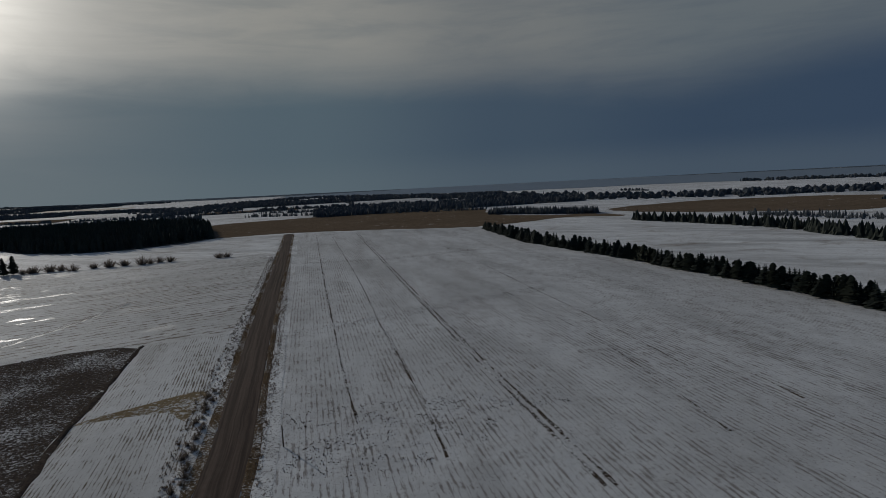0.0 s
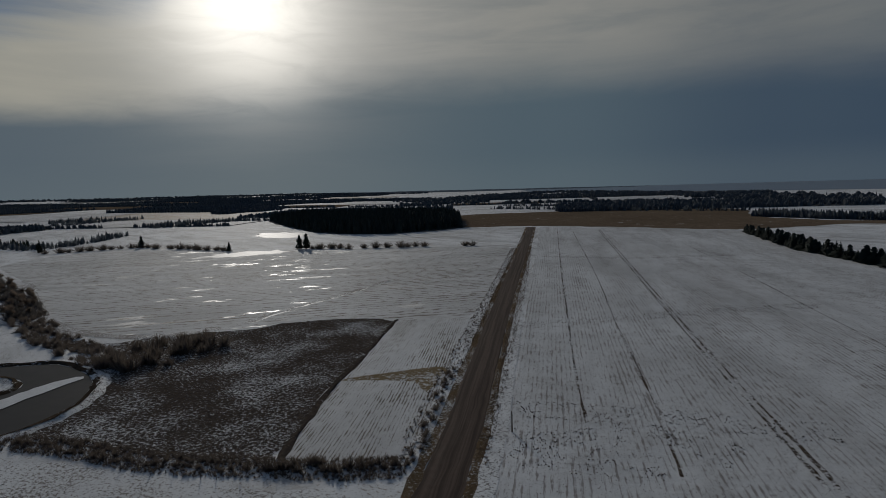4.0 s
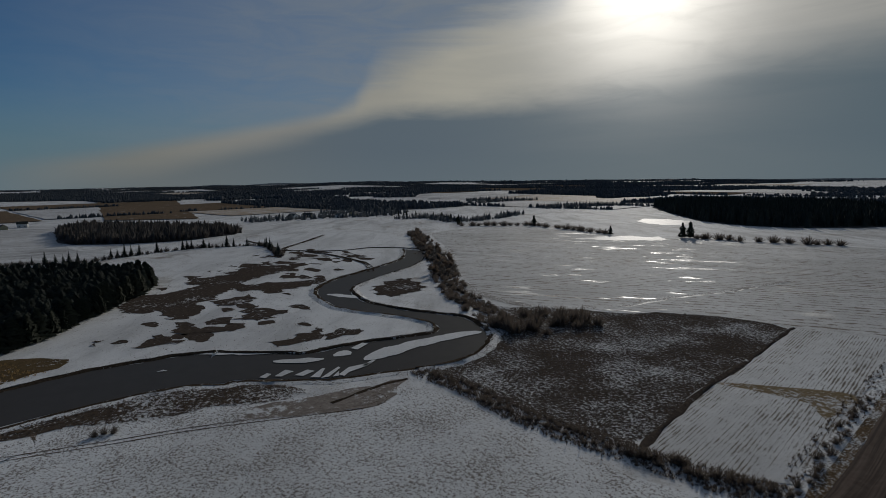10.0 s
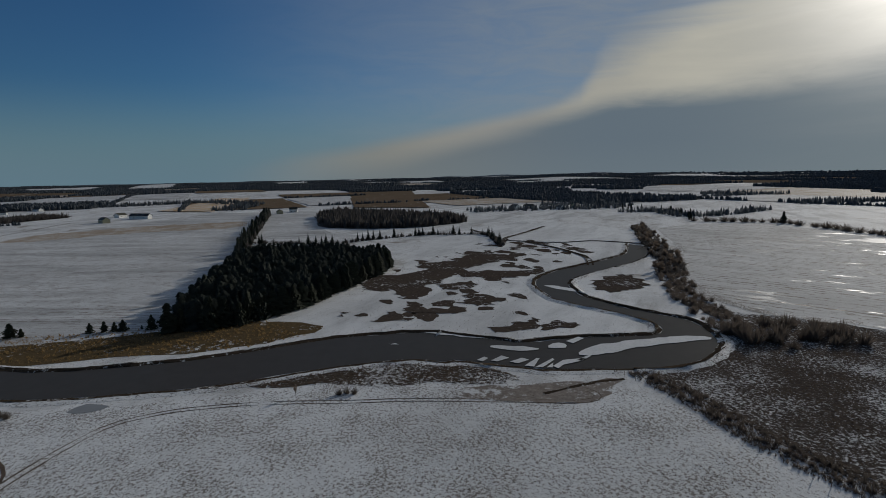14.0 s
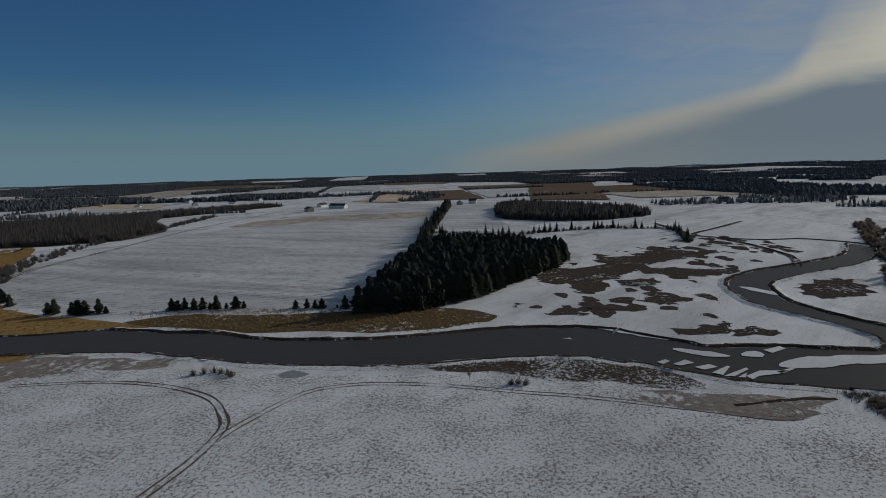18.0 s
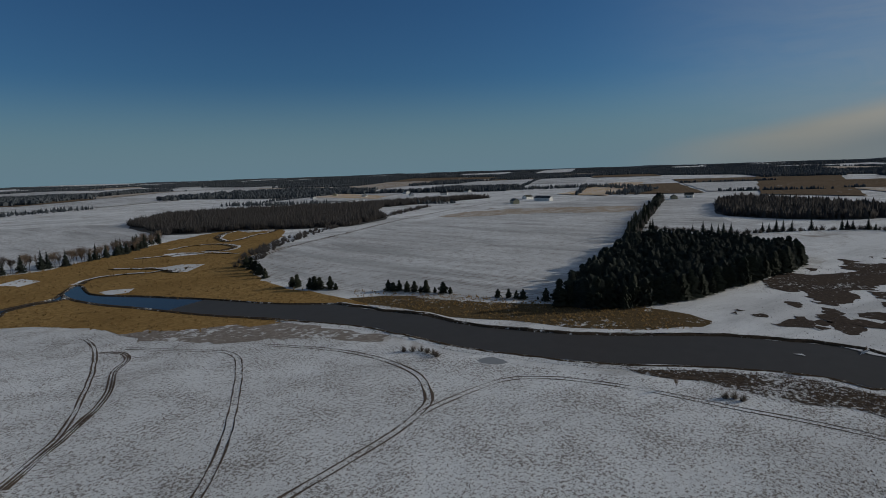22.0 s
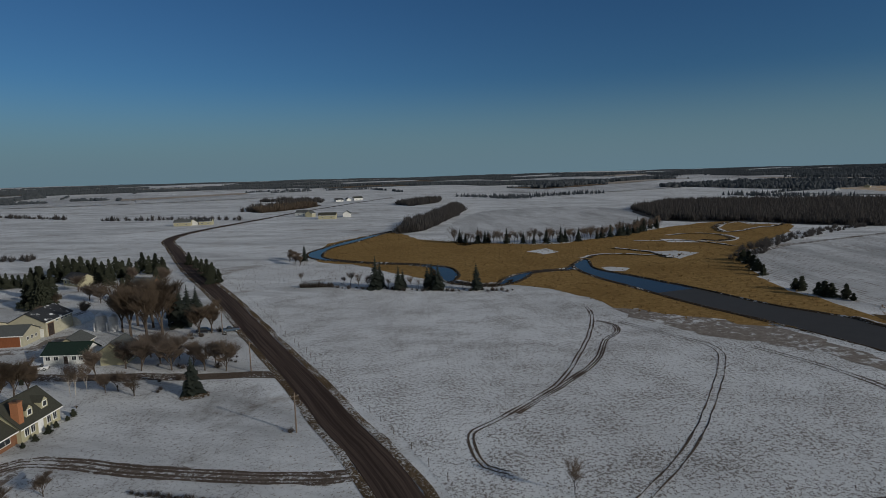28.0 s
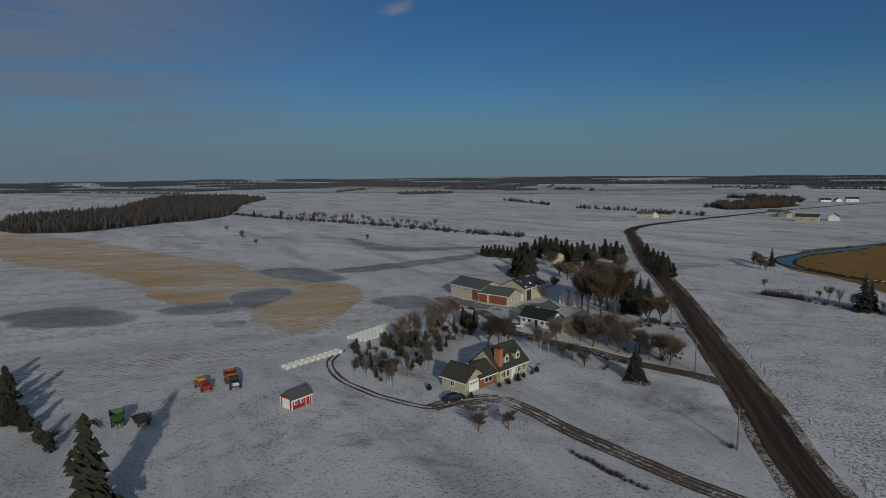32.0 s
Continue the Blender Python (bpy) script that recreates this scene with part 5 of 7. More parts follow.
patchwork()
wood("spruce_wood", [(-620, 733), (-480, 600), (-370, 513), (-320, 497), (-273, 506), (-233, 584), (-300, 740), (-358, 850), (-500, 900), (-640, 860)], 4200, 12.5, CONES, M_NEEDLE, "dense dark spruce plantation across the icy field", seed=3, spread=1.2)
wood("riverside_wood", [(-359, -562), (-300, -420), (-342, -388), (-391, -310), (-480, -330), (-560, -400), (-620, -430), (-830, -376), (-860, -420), (-640, -520), (-542, -616), (-462, -641)], 4200, 7.5, HAZE, M_TWIG_GREY, "grey leafless woods behind the marsh", seed=4, spread=1.3)
wood("lane_wood", [(-689.4, -44.9), (-780.4, -22.7), (-722.8, 29.4), (-652.2, 74.2), (-614, 105.1), (-562.5, 107.2), (-519.2, 63.6), (-514.4, 20.2), (-540.3, -25.8), (-590.3, -36.8)], 2400, 8.5, HAZE + CONES, M_TWIG_GREY, "mixed dark wood beside a long field", seed=5, spread=1.3)
wood("east_wood", [(56, 746), (122, 690), (174, 662), (180, 690), (130, 730), (70, 790)], 500, 8, HAZE + CONES, M_FARWOOD_HAZED, "mixed dark wood at the edge of the brown field", seed=6, spread=1.3)
wood("south_wood", [(554, -250), (495, -275), (503, -339), (531, -461), (700, -640), (803, -790), (1000, -860), (1100, -800), (746, -464), (720, -330)], 3200, 9, HAZE + CONES, M_TWIG_GREY, "mixed dark woods beyond the stubble field", seed=7, spread=1.3)
wood("creek_copse", [(-76, -434), (-99, -443), (-126, -494), (-200, -660), (-214, -750), (-128, -560), (-100, -519), (-92, -470)], 800, 8, HAZE, M_TWIG_GREY, "leafless copse beside the creek", seed=8, spread=1.4)
wood("creek_copse", [(-162, -788), (-219, -854), (-250, -960), (-207, -950), (-150, -850)], 420, 8, HAZE, M_TWIG_GREY, "leafless copse beside the creek", False, seed=18, spread=1.4)
wood("far_farm_trees", [(35, -780), (10, -800), (-40, -880), (-30, -960), (20, -900), (50, -830)], 420, 8, HAZE, M_TWIG_RED, "brown leafless trees round a far farm", seed=9, spread=1.4)
belt([(177, 549), (202, 506), (240, 417), (246, 321), (246, 260)], 1.2, 5, 8, CONES, M_NEEDLE, "dark spruce windbreak across the far field", 31, 1.9)

# ---------------------------------------------------------------- trees that can be told apart
belt([(36, 535), (56, 411), (93, 309)], 1.4, 1.6, 7.8, SPRUCES + PINES, M_NEEDLE, "far end of a dense dark spruce windbreak", 87, 1.8, "windbreak_end")
for x, y in along([(93, 309), (116, 234), (131, 172), (136, 140)], 1.8, tree_rng, 1.4):
    (pine if tree_rng.random() < 0.5 else spruce)(x, y, tree_rng.uniform(6.8, 8.6), "windbreak row", "dark evergreen of a dense windbreak row", 1.9)
WOODW = [(-181, -57), (-185, -40), (-198, -26), (-226, -12), (-285, 13), (-320, 11), (-345, -16), (-359, -52), (-340, -66), (-240, -62)]
wood("river_spruce_wood", WOODW, 2300, 7.6, PINES + PINES + SPRUCES, M_NEEDLE, "dense dark spruce wood above the river", seed=12, spread=1.7)
for x, y in along(curve_points(WOODW[:6], 8.0), 3.4, tree_rng, 1.5):
    pine(x, y, tree_rng.uniform(6.0, 10.5), "edge of the river wood", "tall dense evergreen at the wood's edge", 1.6)
belt([(-519, -88), (-652, -102), (-780, -114)], 3.0, 3.5, 9.0, SPRUCES + PINES, M_NEEDLE, "dark conifers along the far end of a lane", 88, 1.2, "lane_conifers")
for x, y in along([(-350, -68), (-431, -79), (-519, -88)], 4.5, tree_rng, 3.5):
    (spruce if tree_rng.random() < 0.6 else pine)(x, y, tree_rng.uniform(6, 12), "trees along the lane", "dark conifer in a hedgerow along a lane")
belt([(-350, -68), (-431, -79), (-519, -88), (-652, -102), (-780, -114)], 1.3, 4.0, 5.5, HAZE + CONES, M_TWIG_GREY, "thick leafless hedge along a lane", 85, 1.3, "hedge")
for x, y, h in [(-203.8, -224.9, 6.9), (-199.6, -217, 7.6), (-193.5, -207.8, 7.3), (-189.7, -201.1, 6.7), (-184.3, -192.4, 5.7), (-173.5, -166.4, 5.2), (-172.9, -163.2, 6.8), (-172.7, -156.2, 5.7), (-172.9, -154, 6.6), (-173.9, -152.3, 6), (-175.1, -148, 6.6), (-175.3, -145.4, 3.3), (-180.7, -124.2, 5.4), (-180.9, -122.1, 4.4), (-181.9, -120.1, 5.3), (-182.2, -116.9, 5), (-182.4, -113.7, 5.3), (-182.7, -111.2, 3.1), (-182.9, -108.9, 6.1), (-184, -105.8, 2.7), (-184.3, -102.4, 5.5), (-184.5, -99.5, 3.3), (-185.3, -81, 3.8), (-185.6, -77, 4.1), (-185.8, -74.2, 3.7), (-186, -71.8, 4.3), (-185.9, -63.5, 5.7), (-186.5, -66.6, 1.7)]:
    pine(x, y, 0.8 * h, "evergreens on the far bank", "bushy dark evergreen at the field edge", tree_rng.uniform(1.6, 2.5))
for x, y in along([(-431, -79), (-413, -51), (-404, -14), (-424, 9), (-447, 52), (-437, 94), (-414, 98), (-361, 91)], 4.0, tree_rng, 2.0):
    if tree_rng.random() < 0.4:
        spruce(x, y, tree_rng.uniform(5, 10), "hedge across the marsh")
belt([(-431, -79), (-413, -51), (-404, -14), (-424, 9), (-447, 52), (-437, 94), (-414, 98), (-361, 91)], 2.2, 2.0, 3.6, BUSHES, M_TWIG_GREY, "leafless hedge between snowy fields and marsh", 81, 1.2, "hedge")
for x, y, h in [(-445, 358, 10), (-283, 367, 11), (-278, 369, 12), (-334, 346, 7)]:
    pine(x, y, h, "field border trees", "lone dark pine on the field border", 1.3)
for x, y in along([(-492, 305), (-445, 358), (-380, 352), (-334, 348)], 8, tree_rng, 3) + along([(-272, 370), (-242, 376), (-202, 393), (-187, 400)], 8, tree_rng, 2) + [(-160, 406), (-155, 408), (-268, 371)]:
    bush(x, y, tree_rng.uniform(4, 7), "field border bushes", "round leafless bush on the field border", 2.2)
for x, y in along([(-684, 328), (-638, 362), (-540, 330), (-492, 305)], 7, tree_rng, 4):
    pine(x, y, tree_rng.uniform(4, 8), "field corner trees", "dark pine at the field corner")
for x, y in along([(-454, 231), (-354, 189), (-312, 172), (-261, 150), (-231, 134)], 4.0, tree_rng, 7):
    bare(x, y, tree_rng.uniform(3.5, 6.5), ME_ROUND, "trees along the river bend", "dark leafless tree on the river bank", 1.2)
belt([(-454, 231), (-354, 189), (-312, 172), (-261, 150), (-231, 134)], 0.9, 6.0, 3.4, BUSHES, M_TWIG_GREY, "dense leafless thicket along the river bend", 86, 1.4, "brush_belt")
belt([(-240, 140), (-231, 134), (-196, 119), (-168, 111), (-142, 101)], 0.7, 6.0, 2.6, BUSHES, M_BRUSH, "dark leafless brush along the river bank", 83, 1.4, "brush_belt")
for x, y in scatter([(-150, 103), (-137, 97), (-127, 108), (-126, 128), (-142, 132), (-152, 120)], 42, tree_rng):
    bush(x, y, tree_rng.uniform(3.0, 5.4), "thicket at the river bend", "tall dark leafless thicket bush", 1.5)
HEDGE_S = [(-119, 63), (-104, 65), (-85, 66), (-74, 68), (-62, 72.5), (-52, 75.5), (-44, 78.5)]
for x, y in along(HEDGE_S, 1.0, tree_rng, 2.0):
    bush(x, y, tree_rng.uniform(0.7, 1.7) if x < -66 else tree_rng.uniform(1.3, 2.4), "hedge below the scrub field", "tangled leafless hedge bush", 1.7)
for x, y in along([(-55, 128), (-49, 106), (-45, 90), (-43, 80)], 2.0, tree_rng, 1.0):
    bush(x, y, tree_rng.uniform(0.8, 1.8), "roadside brush", "scrubby brown roadside bush", 1.5)
for x, y, h in [(-31.1, -226.5, 12.2), (-33.2, -228.7, 10), (-39.4, -221.7, 8.9), (-41.5, -223.9, 7.2), (-51.7, -217.1, 10.2), (-53.7, -215, 9.7), (-51, -221.4, 8.1), (-67.2, -208.7, 10)]:
    spruce(x, y, 1.1 * h, "spruces at the marsh edge", "tall ragged dark spruce at the marsh edge", 1.2)
for x, y, h in [(-22.2, -236.3, 7), (-24.9, -230.1, 7.3), (-28.6, -228.8, 6.4), (-36.1, -226.3, 4.5), (-44.3, -221.6, 5.8), (-47, -219.4, 4.9), (-59.9, -216.9, 3.6), (-63.1, -213.7, 4), (-65.2, -212.7, 3.5), (-71.5, -208.6, 3.1), (-76.6, -206.5, 2.6), (-19.6, -238.9, 4.3), (-3, -252.9, 5)]:
    bare(x, y, h, ME_TALL, "bare trees at the marsh edge", "slim leafless tree at the marsh edge", 1.3)
for x, y in along([(-15.3, -236.5), (-31.9, -224.2), (-51, -214), (-68.9, -206.7), (-80.2, -201)], 2.2, tree_rng, 1.5):
    bush(x, y, tree_rng.uniform(0.8, 2.2), "brush at the marsh edge", "low leafless brush at the marsh edge", 1.5)
for x, y in [(-2.6, -240.8), (-3.8, -240.4), (-5, -240.1), (-6.2, -239.7), (-7.3, -239.3), (-8.5, -239), (-9.6, -238.6), (-10.8, -238.3), (-11.9, -237.9), (-13.1, -237.5), (-14.2, -237.2)]:
    bush(x, y, tree_rng.uniform(2.2, 3.6), "bush row", "leafless bush in a short row", 1.2)
for x, y, h in [(1.6, -316.8, 6.2), (-1.4, -308, 6), (-3.7, -303.8, 5.4), (0.1, -325.8, 5.7)]:
    bare(x, y, 1.1 * h, ME_ROUND, "trees at the creek bend", "dark leafless round tree at the creek bend", 1.5)
spruce(-6.1, -316.3, 9.5, "trees at the creek bend", "dark spruce at the creek bend", 1.2)
for x, y in along([(-100, -358), (-123, -340), (-142, -332), (-163, -329), (-185, -332), (-223, -348), (-268, -381)], 2.0, tree_rng, 3):
    (spruce(x, y, tree_rng.uniform(7, 11), "trees behind the marsh", wide=1.2) if tree_rng.random() < 0.3 else bare(x, y, tree_rng.uniform(8, 11), ME_TALL, "trees behind the marsh", wide=1.2))
belt([(-205, -228), (-225, -244), (-248, -262), (-275, -278), (-310, -292), (-360, -312), (-430, -330), (-520, -345), (-640, -375)], 1.8, 6, 4.2, BUSHES[:3], M_TWIG_GREY, "leafless brush along the edge of a snow field", 82, 1.2, "brush_belt")
for x, y in [(-119, -78), (-120, -76), (-121, -74), (-120.5, -72), (-120, -70), (-119, -68.5)]:
    bush(x, y, 1.9, "low shrubs on the bank", "low spreading leafless shrub on the bank", 1.4)
for x, y in [(-119, -5), (-119.5, -3.5), (-119, -2)]:
    bush(x, y, 1.8, "bushes on the near bank", "low spreading leafless bush on the bank", 1.4)
bare(-120, -14, 3.2, ME_TALL, "", "single thin bare sapling on the bank")
bare(-36, -69, 6.0, ME_TALL, "", "thin bare tree at the meadow's edge", 1.3)

MOUNDS = [far_clump(s + 30, 4) for s in range(5)]


RIVER_PLAN = RIVER_FAR + RIVER_NEAR[::-1]


def weeds(name, pts, count, h, mat, label, seed, spread=1.4, shapes=None, clump=False):
    r = random.Random(seed)
    places = [(x, y, 0.0, r.uniform(0, 6.3), h * r.uniform(0.5, 1.3) * spread, 1 / spread) for x, y in scatter(pts, count, r) if not inside(RIVER_PLAN, x, y) and (not clump or 0.35 * noise.noise((x * 0.06, y * 0.06, seed)) + r.uniform(-0.4, 0.5) > 0.0)]
    return merged(name, shapes or FUZZ, places, mat, label, "weeds")


weeds("scrub_weeds", SCRUB, 4200, 0.5, M_WEED, "tall dead brown weeds over the scrub field", 41)
weeds("marsh_reeds", MARSH, 4200, 0.9, M_REED, "tufts of golden reed in the marsh", 42, 2.0)
weeds("bank_reeds", [(-158, -118), (-176, -140), (-184, -100), (-186, -60), (-190, -30), (-168, -16), (-158, -32), (-156, -80)], 1200, 0.8, M_REED, "tufts of dull reed along the bank", 43, 1.6)
weeds("near_bank_weeds", [(-129, -27.2), (-131.8, -18.2), (-134.8, -7.8), (-137.5, 3.9), (-136.4, 11.6), (-132.7, 19.7), (-134.2, 24.4), (-127.6, 31.1), (-122, 34.9), (-118.3, 28.7), (-120.4, 21.7), (-123.1, 14.8), (-121.6, 10.4), (-124.1, -1.2), (-126.9, -13.7), (-127.2, -22.9)], 1500, 0.5, M_WEED, "dead grass tufts along the near bank", 44)
weeds("verge_weeds", [(-43.5, 84), (-53, 128), (-75, 225), (-117, 395), (-121, 395), (-80, 225), (-58, 128), (-47, 84)], 1500, 0.7, M_WEED, "dead weeds along the roadside ditch", 45)
weeds("meadow_tufts", [(-44, 60), (-108, 52), (-117, 28), (-124, -8), (-120, -60), (-118, -128), (-96, -168), (-78, -204), (-34, -232), (4, -222), (-8, -130), (-22, -80), (-28, -30), (-36, 20)], 30000, 0.14, M_WEED, "small dead grass tufts through the meadow snow", 46, 1.9, MOUNDS, True)
weeds("field_clods", [(-30, 88), (-52, 180), (-20, 190), (40, 200), (100, 170), (60, 60), (0, 60)], 12000, 0.105, M_WEED, "dark clods and stubble on the ploughed field", 47, 1.9, MOUNDS, True)
weeds("yard_tufts", [(7, -84), (20, -66), (60, -40), (120, -30), (116, -90), (100, -96), (60, -90), (40, -98), (16, -88)], 2600, 0.085, M_WEED, "small dead grass tufts in the yard snow", 48, 1.5, MOUNDS, True)
weeds("south_meadow_tufts", [(-70, -206), (-30, -236), (20, -240), (40, -310), (-4, -318), (-40, -296), (-60, -240)], 2500, 0.25, M_WEED, "dead grass tufts through the snow by the creek", 49, 1.5, MOUNDS, True)
clod_rng = random.Random(71)
clods = []
for pts in ([(75, -54), (73, -64), (70, -78), (68, -88)], [(82, -56), (79, -68), (76, -78)], [(66, -50), (64, -62), (62, -72)], [(107, -53), (103, -60), (105, -70), (98, -84)], [(90, -60), (86, -72), (88, -84)]):
    clods += [(x, y, 0.02, clod_rng.uniform(0, 6.3), clod_rng.uniform(0.08, 0.3), 0.3) for x, y in along(pts, 0.03, clod_rng, 1.5) if noise.noise((x * 0.35, y * 0.35, 2)) > 0.0]
merged("scraped_clods", MOUNDS, clods, M_WEED, "dark scraped clods along ruts in the yard snow", "clods")
clods = []
for pts in ([(-51, 175.3), (-36.6, 185.9), (-22.4, 194.2), (-7.3, 205.9)], [(-33.8, 108.4), (-22.9, 111.1), (-16.1, 111.8)], [(-30.1, 95.4), (-22.3, 96.5), (-14.8, 101.2), (-4.6, 107.5), (7.5, 99.9)], [(-87.9, 349.8), (-31.9, 351.4), (20.8, 377)], [(-7.3, 205.9), (13.6, 218.4), (36.7, 232.1)], [(-16.1, 111.8), (-0.2, 114.2), (12.1, 114.3), (22.6, 116.8)], [(-28.4, 89.2), (-17.3, 90.8), (-4.3, 93.3)]):
    clods += [(x, y, 0.0, clod_rng.uniform(0, 6.3), clod_rng.uniform(0.15, 0.5), 0.5) for x, y in along(pts, 0.09, clod_rng, 4.5) if noise.noise((x * 0.25, y * 0.25, 7)) > -0.15]
merged("clod_bands", MOUNDS, clods, M_WEED, "rough bands of dark clods across the ploughed field", "clods")
weeds("marsh_tussocks", [(-180, 0), (-240, 0), (-330, 40), (-400, 80), (-380, 130), (-330, 140), (-270, 90), (-200, 60), (-150, 60), (-148, 10)], 3200, 0.2, M_WEED, "dark grass tussocks through the marsh snow", 50, 1.6, MOUNDS, True)
weeds("ditch_weeds", [(-30.5, 84), (-40, 126), (-64, 226), (-107, 400), (-110.5, 400), (-67, 226), (-43, 126), (-33, 84)], 2600, 0.5, M_WEED, "dark dead weeds in the snowy roadside ditch", 51, 1.5)
weeds("hedge_weeds", [(-121, 66), (-104, 68.5), (-85, 69.5), (-74, 72), (-62, 76), (-44, 83), (-41, 76), (-52, 71), (-62, 68.5), (-74, 64.5), (-85, 62.5), (-104, 61.5), (-120, 59)], 2200, 0.75, M_BRUSH, "dead weeds and twigs under the hedge", 52, 1.5)


# ---------------------------------------------------------------- farmstead materials
def siding_mat(name, colour, pitch=0.18, upright=False):
    """Painted clapboard or ribbed metal: fine board lines in relief, a little weathered."""
    m, net, b, co = material(name, 0.7, 0.0, 0.3)
    n = net.noise(co, 1.2, 5.0, 0.7)
    w = net.put("ShaderNodeTexWave")
    w.wave_type, w.bands_direction = "BANDS", "X" if upright else "Z"
    w.inputs["Scale"].default_value, w.inputs["Distortion"].default_value = 0.314 / pitch, 0.0
    net.link(co, w.inputs["Vector"])
    col = net.mix(net.step(n, 0.35, 0.75), colour, tuple(0.8 * c for c in colour))
    col = net.mix(net.step(w.outputs["Fac"], 0.75, 1.0, 0.0, 0.35), col, tuple(0.55 * c for c in colour))
    net.link(col, b.inputs["Base Color"])
    bump(net, b, w.outputs["Fac"], 0.4, 0.02)
    return m


def roof_mat(name, colour, snow=0.0):
    m, net, b, co = material(name, 0.85, 0.0, 0.25)
    n = net.noise(co, 3.5, 5.0, 0.7, stretch=(1.0, 3.0, 1.0))
    k = net.noise(co, 0.35, 4.0, 0.6)
    col = net.mix(net.step(n, 0.3, 0.7), tuple(0.7 * c for c in colour), tuple(1.3 * c for c in colour))
    if snow:
        col = net.mix(net.step(k, 0.62 - 0.2 * snow, 0.70 - 0.2 * snow), col, SNOW)
    net.link(col, b.inputs["Base Color"])
    bump(net, b, n, 0.4, 0.03)
    return m


M_CREAM = siding_mat("cream_clapboard", (0.44, 0.41, 0.27))
M_BEIGE = siding_mat("cream_metal_siding", (0.50, 0.47, 0.35), 0.5, True)
M_WHITE = siding_mat("white_clapboard", (0.74, 0.74, 0.70))
M_RUST = siding_mat("russet_door_panel", (0.24, 0.085, 0.035), 0.4, True)
M_RED = siding_mat("red_board", (0.33, 0.028, 0.035), 0.2, True)
M_BRICK = plain_mat("orange_brick", (0.36, 0.15, 0.07), 0.9, vary=0.35, scale=9.0)
M_BROWNWALL = plain_mat("brown_brick", (0.20, 0.095, 0.05), 0.9, vary=0.35, scale=9.0)
M_TRIM = plain_mat("white_trim", (0.78, 0.78, 0.75), 0.6, vary=0.08)
M_ROOF = roof_mat("dark_shingle", (0.055, 0.055, 0.042))
M_ROOFGREY = roof_mat("grey_metal_roof", (0.10, 0.105, 0.10))
M_ROOFSNOW = roof_mat("dark_roof_with_snow", (0.040, 0.042, 0.045), 0.12)
M_ROOFGREEN = roof_mat("green_metal_roof", (0.014, 0.030, 0.022))
M_PANE = plain_mat("window_glass", (0.03, 0.035, 0.04), 0.12, vary=0.1, spec=0.6)
M_STEEL = plain_mat("galvanised_steel", (0.56, 0.57, 0.58), 0.45, 0.25, 0.15, 1.5)
M_TYRE = plain_mat("tyre_rubber", (0.022, 0.022, 0.022), 0.9)
M_BLACKPAINT = plain_mat("dark_car_paint", (0.018, 0.020, 0.025), 0.3, vary=0.1)
M_REDPAINT = plain_mat("red_vehicle_paint", (0.38, 0.025, 0.02), 0.4, vary=0.15)
M_ORANGE = plain_mat("orange_vehicle_paint", (0.34, 0.07, 0.028), 0.5, vary=0.2)
M_YELLOW = plain_mat("dull_yellow_paint", (0.42, 0.26, 0.06), 0.6, vary=0.25)
M_GREEN = plain_mat("green_machine_paint", (0.022, 0.085, 0.022), 0.5, vary=0.2)
M_DARKSTEEL = plain_mat("rusty_dark_steel", (0.06, 0.045, 0.038), 0.7, 0.3, 0.4)
M_BLUEGREY = plain_mat("blue_grey_paint", (0.06, 0.09, 0.13), 0.5, vary=0.2)
M_WHITEPAINT = plain_mat("white_vehicle_paint", (0.70, 0.70, 0.70), 0.4, vary=0.08)
M_WRAP = plain_mat("white_bale_wrap", (0.68, 0.69, 0.64), 0.45, vary=0.12, scale=1.0)
M_POLE = plain_mat("weathered_pole_wood", (0.17, 0.13, 0.10), 0.9, vary=0.3)


# ---------------------------------------------------------------- building shapes
def add_box(bm, cx, cy, cz, sx, sy, sz, bevel=0.0):
    r = bmesh.ops.create_cube(bm, size=1.0, matrix=Matrix.Translation((cx, cy, cz)) @ Matrix.Diagonal((sx, sy, sz, 1)))
    if bevel:
        es = list({e for v in r["verts"] for e in v.link_edges})
        bmesh.ops.bevel(bm, geom=es, offset=bevel, segments=2, affect="EDGES", profile=0.6)
    return bm


def box(cx, cy, cz, sx, sy, sz, bevel=0.0):
    return add_box(bmesh.new(), cx, cy, cz, sx, sy, sz, bevel)


def tube(cx, cy, z0, z1, r0, r1, n=12, axis="Z"):
    bm = bmesh.new()
    m = Matrix.Translation((cx, cy, (z0 + z1) / 2))
    if axis == "Y":
        m = Matrix.Translation((cx, cy, z0)) @ Matrix.Rotation(radians(90), 4, "X")
        bmesh.ops.create_cone(bm, cap_ends=True, segments=n, radius1=r0, radius2=r0, depth=r1, matrix=m)
    else:
        bmesh.ops.create_cone(bm, cap_ends=True, segments=n, radius1=r0, radius2=r1, depth=z1 - z0, matrix=m)
    return bm


def prism(length, width, eave, ridge, back=None):
    """Walls with gable ends; the ridge runs along x."""
    bm = bmesh.new()
    back = eave if back is None else back
    ring = [(-width / 2, 0), (width / 2, 0), (width / 2, back), (0, ridge), (-width / 2, eave)]
    a = [bm.verts.new((-length / 2, y, z)) for y, z in ring]
    b = [bm.verts.new((length / 2, y, z)) for y, z in ring]
    bm.faces.new(a[::-1])
    bm.faces.new(b)
    for i in range(5):
        j = (i + 1) % 5
        bm.faces.new((a[i], a[j], b[j], b[i]))
    bmesh.ops.recalc_face_normals(bm, faces=bm.faces[:])
    return bm


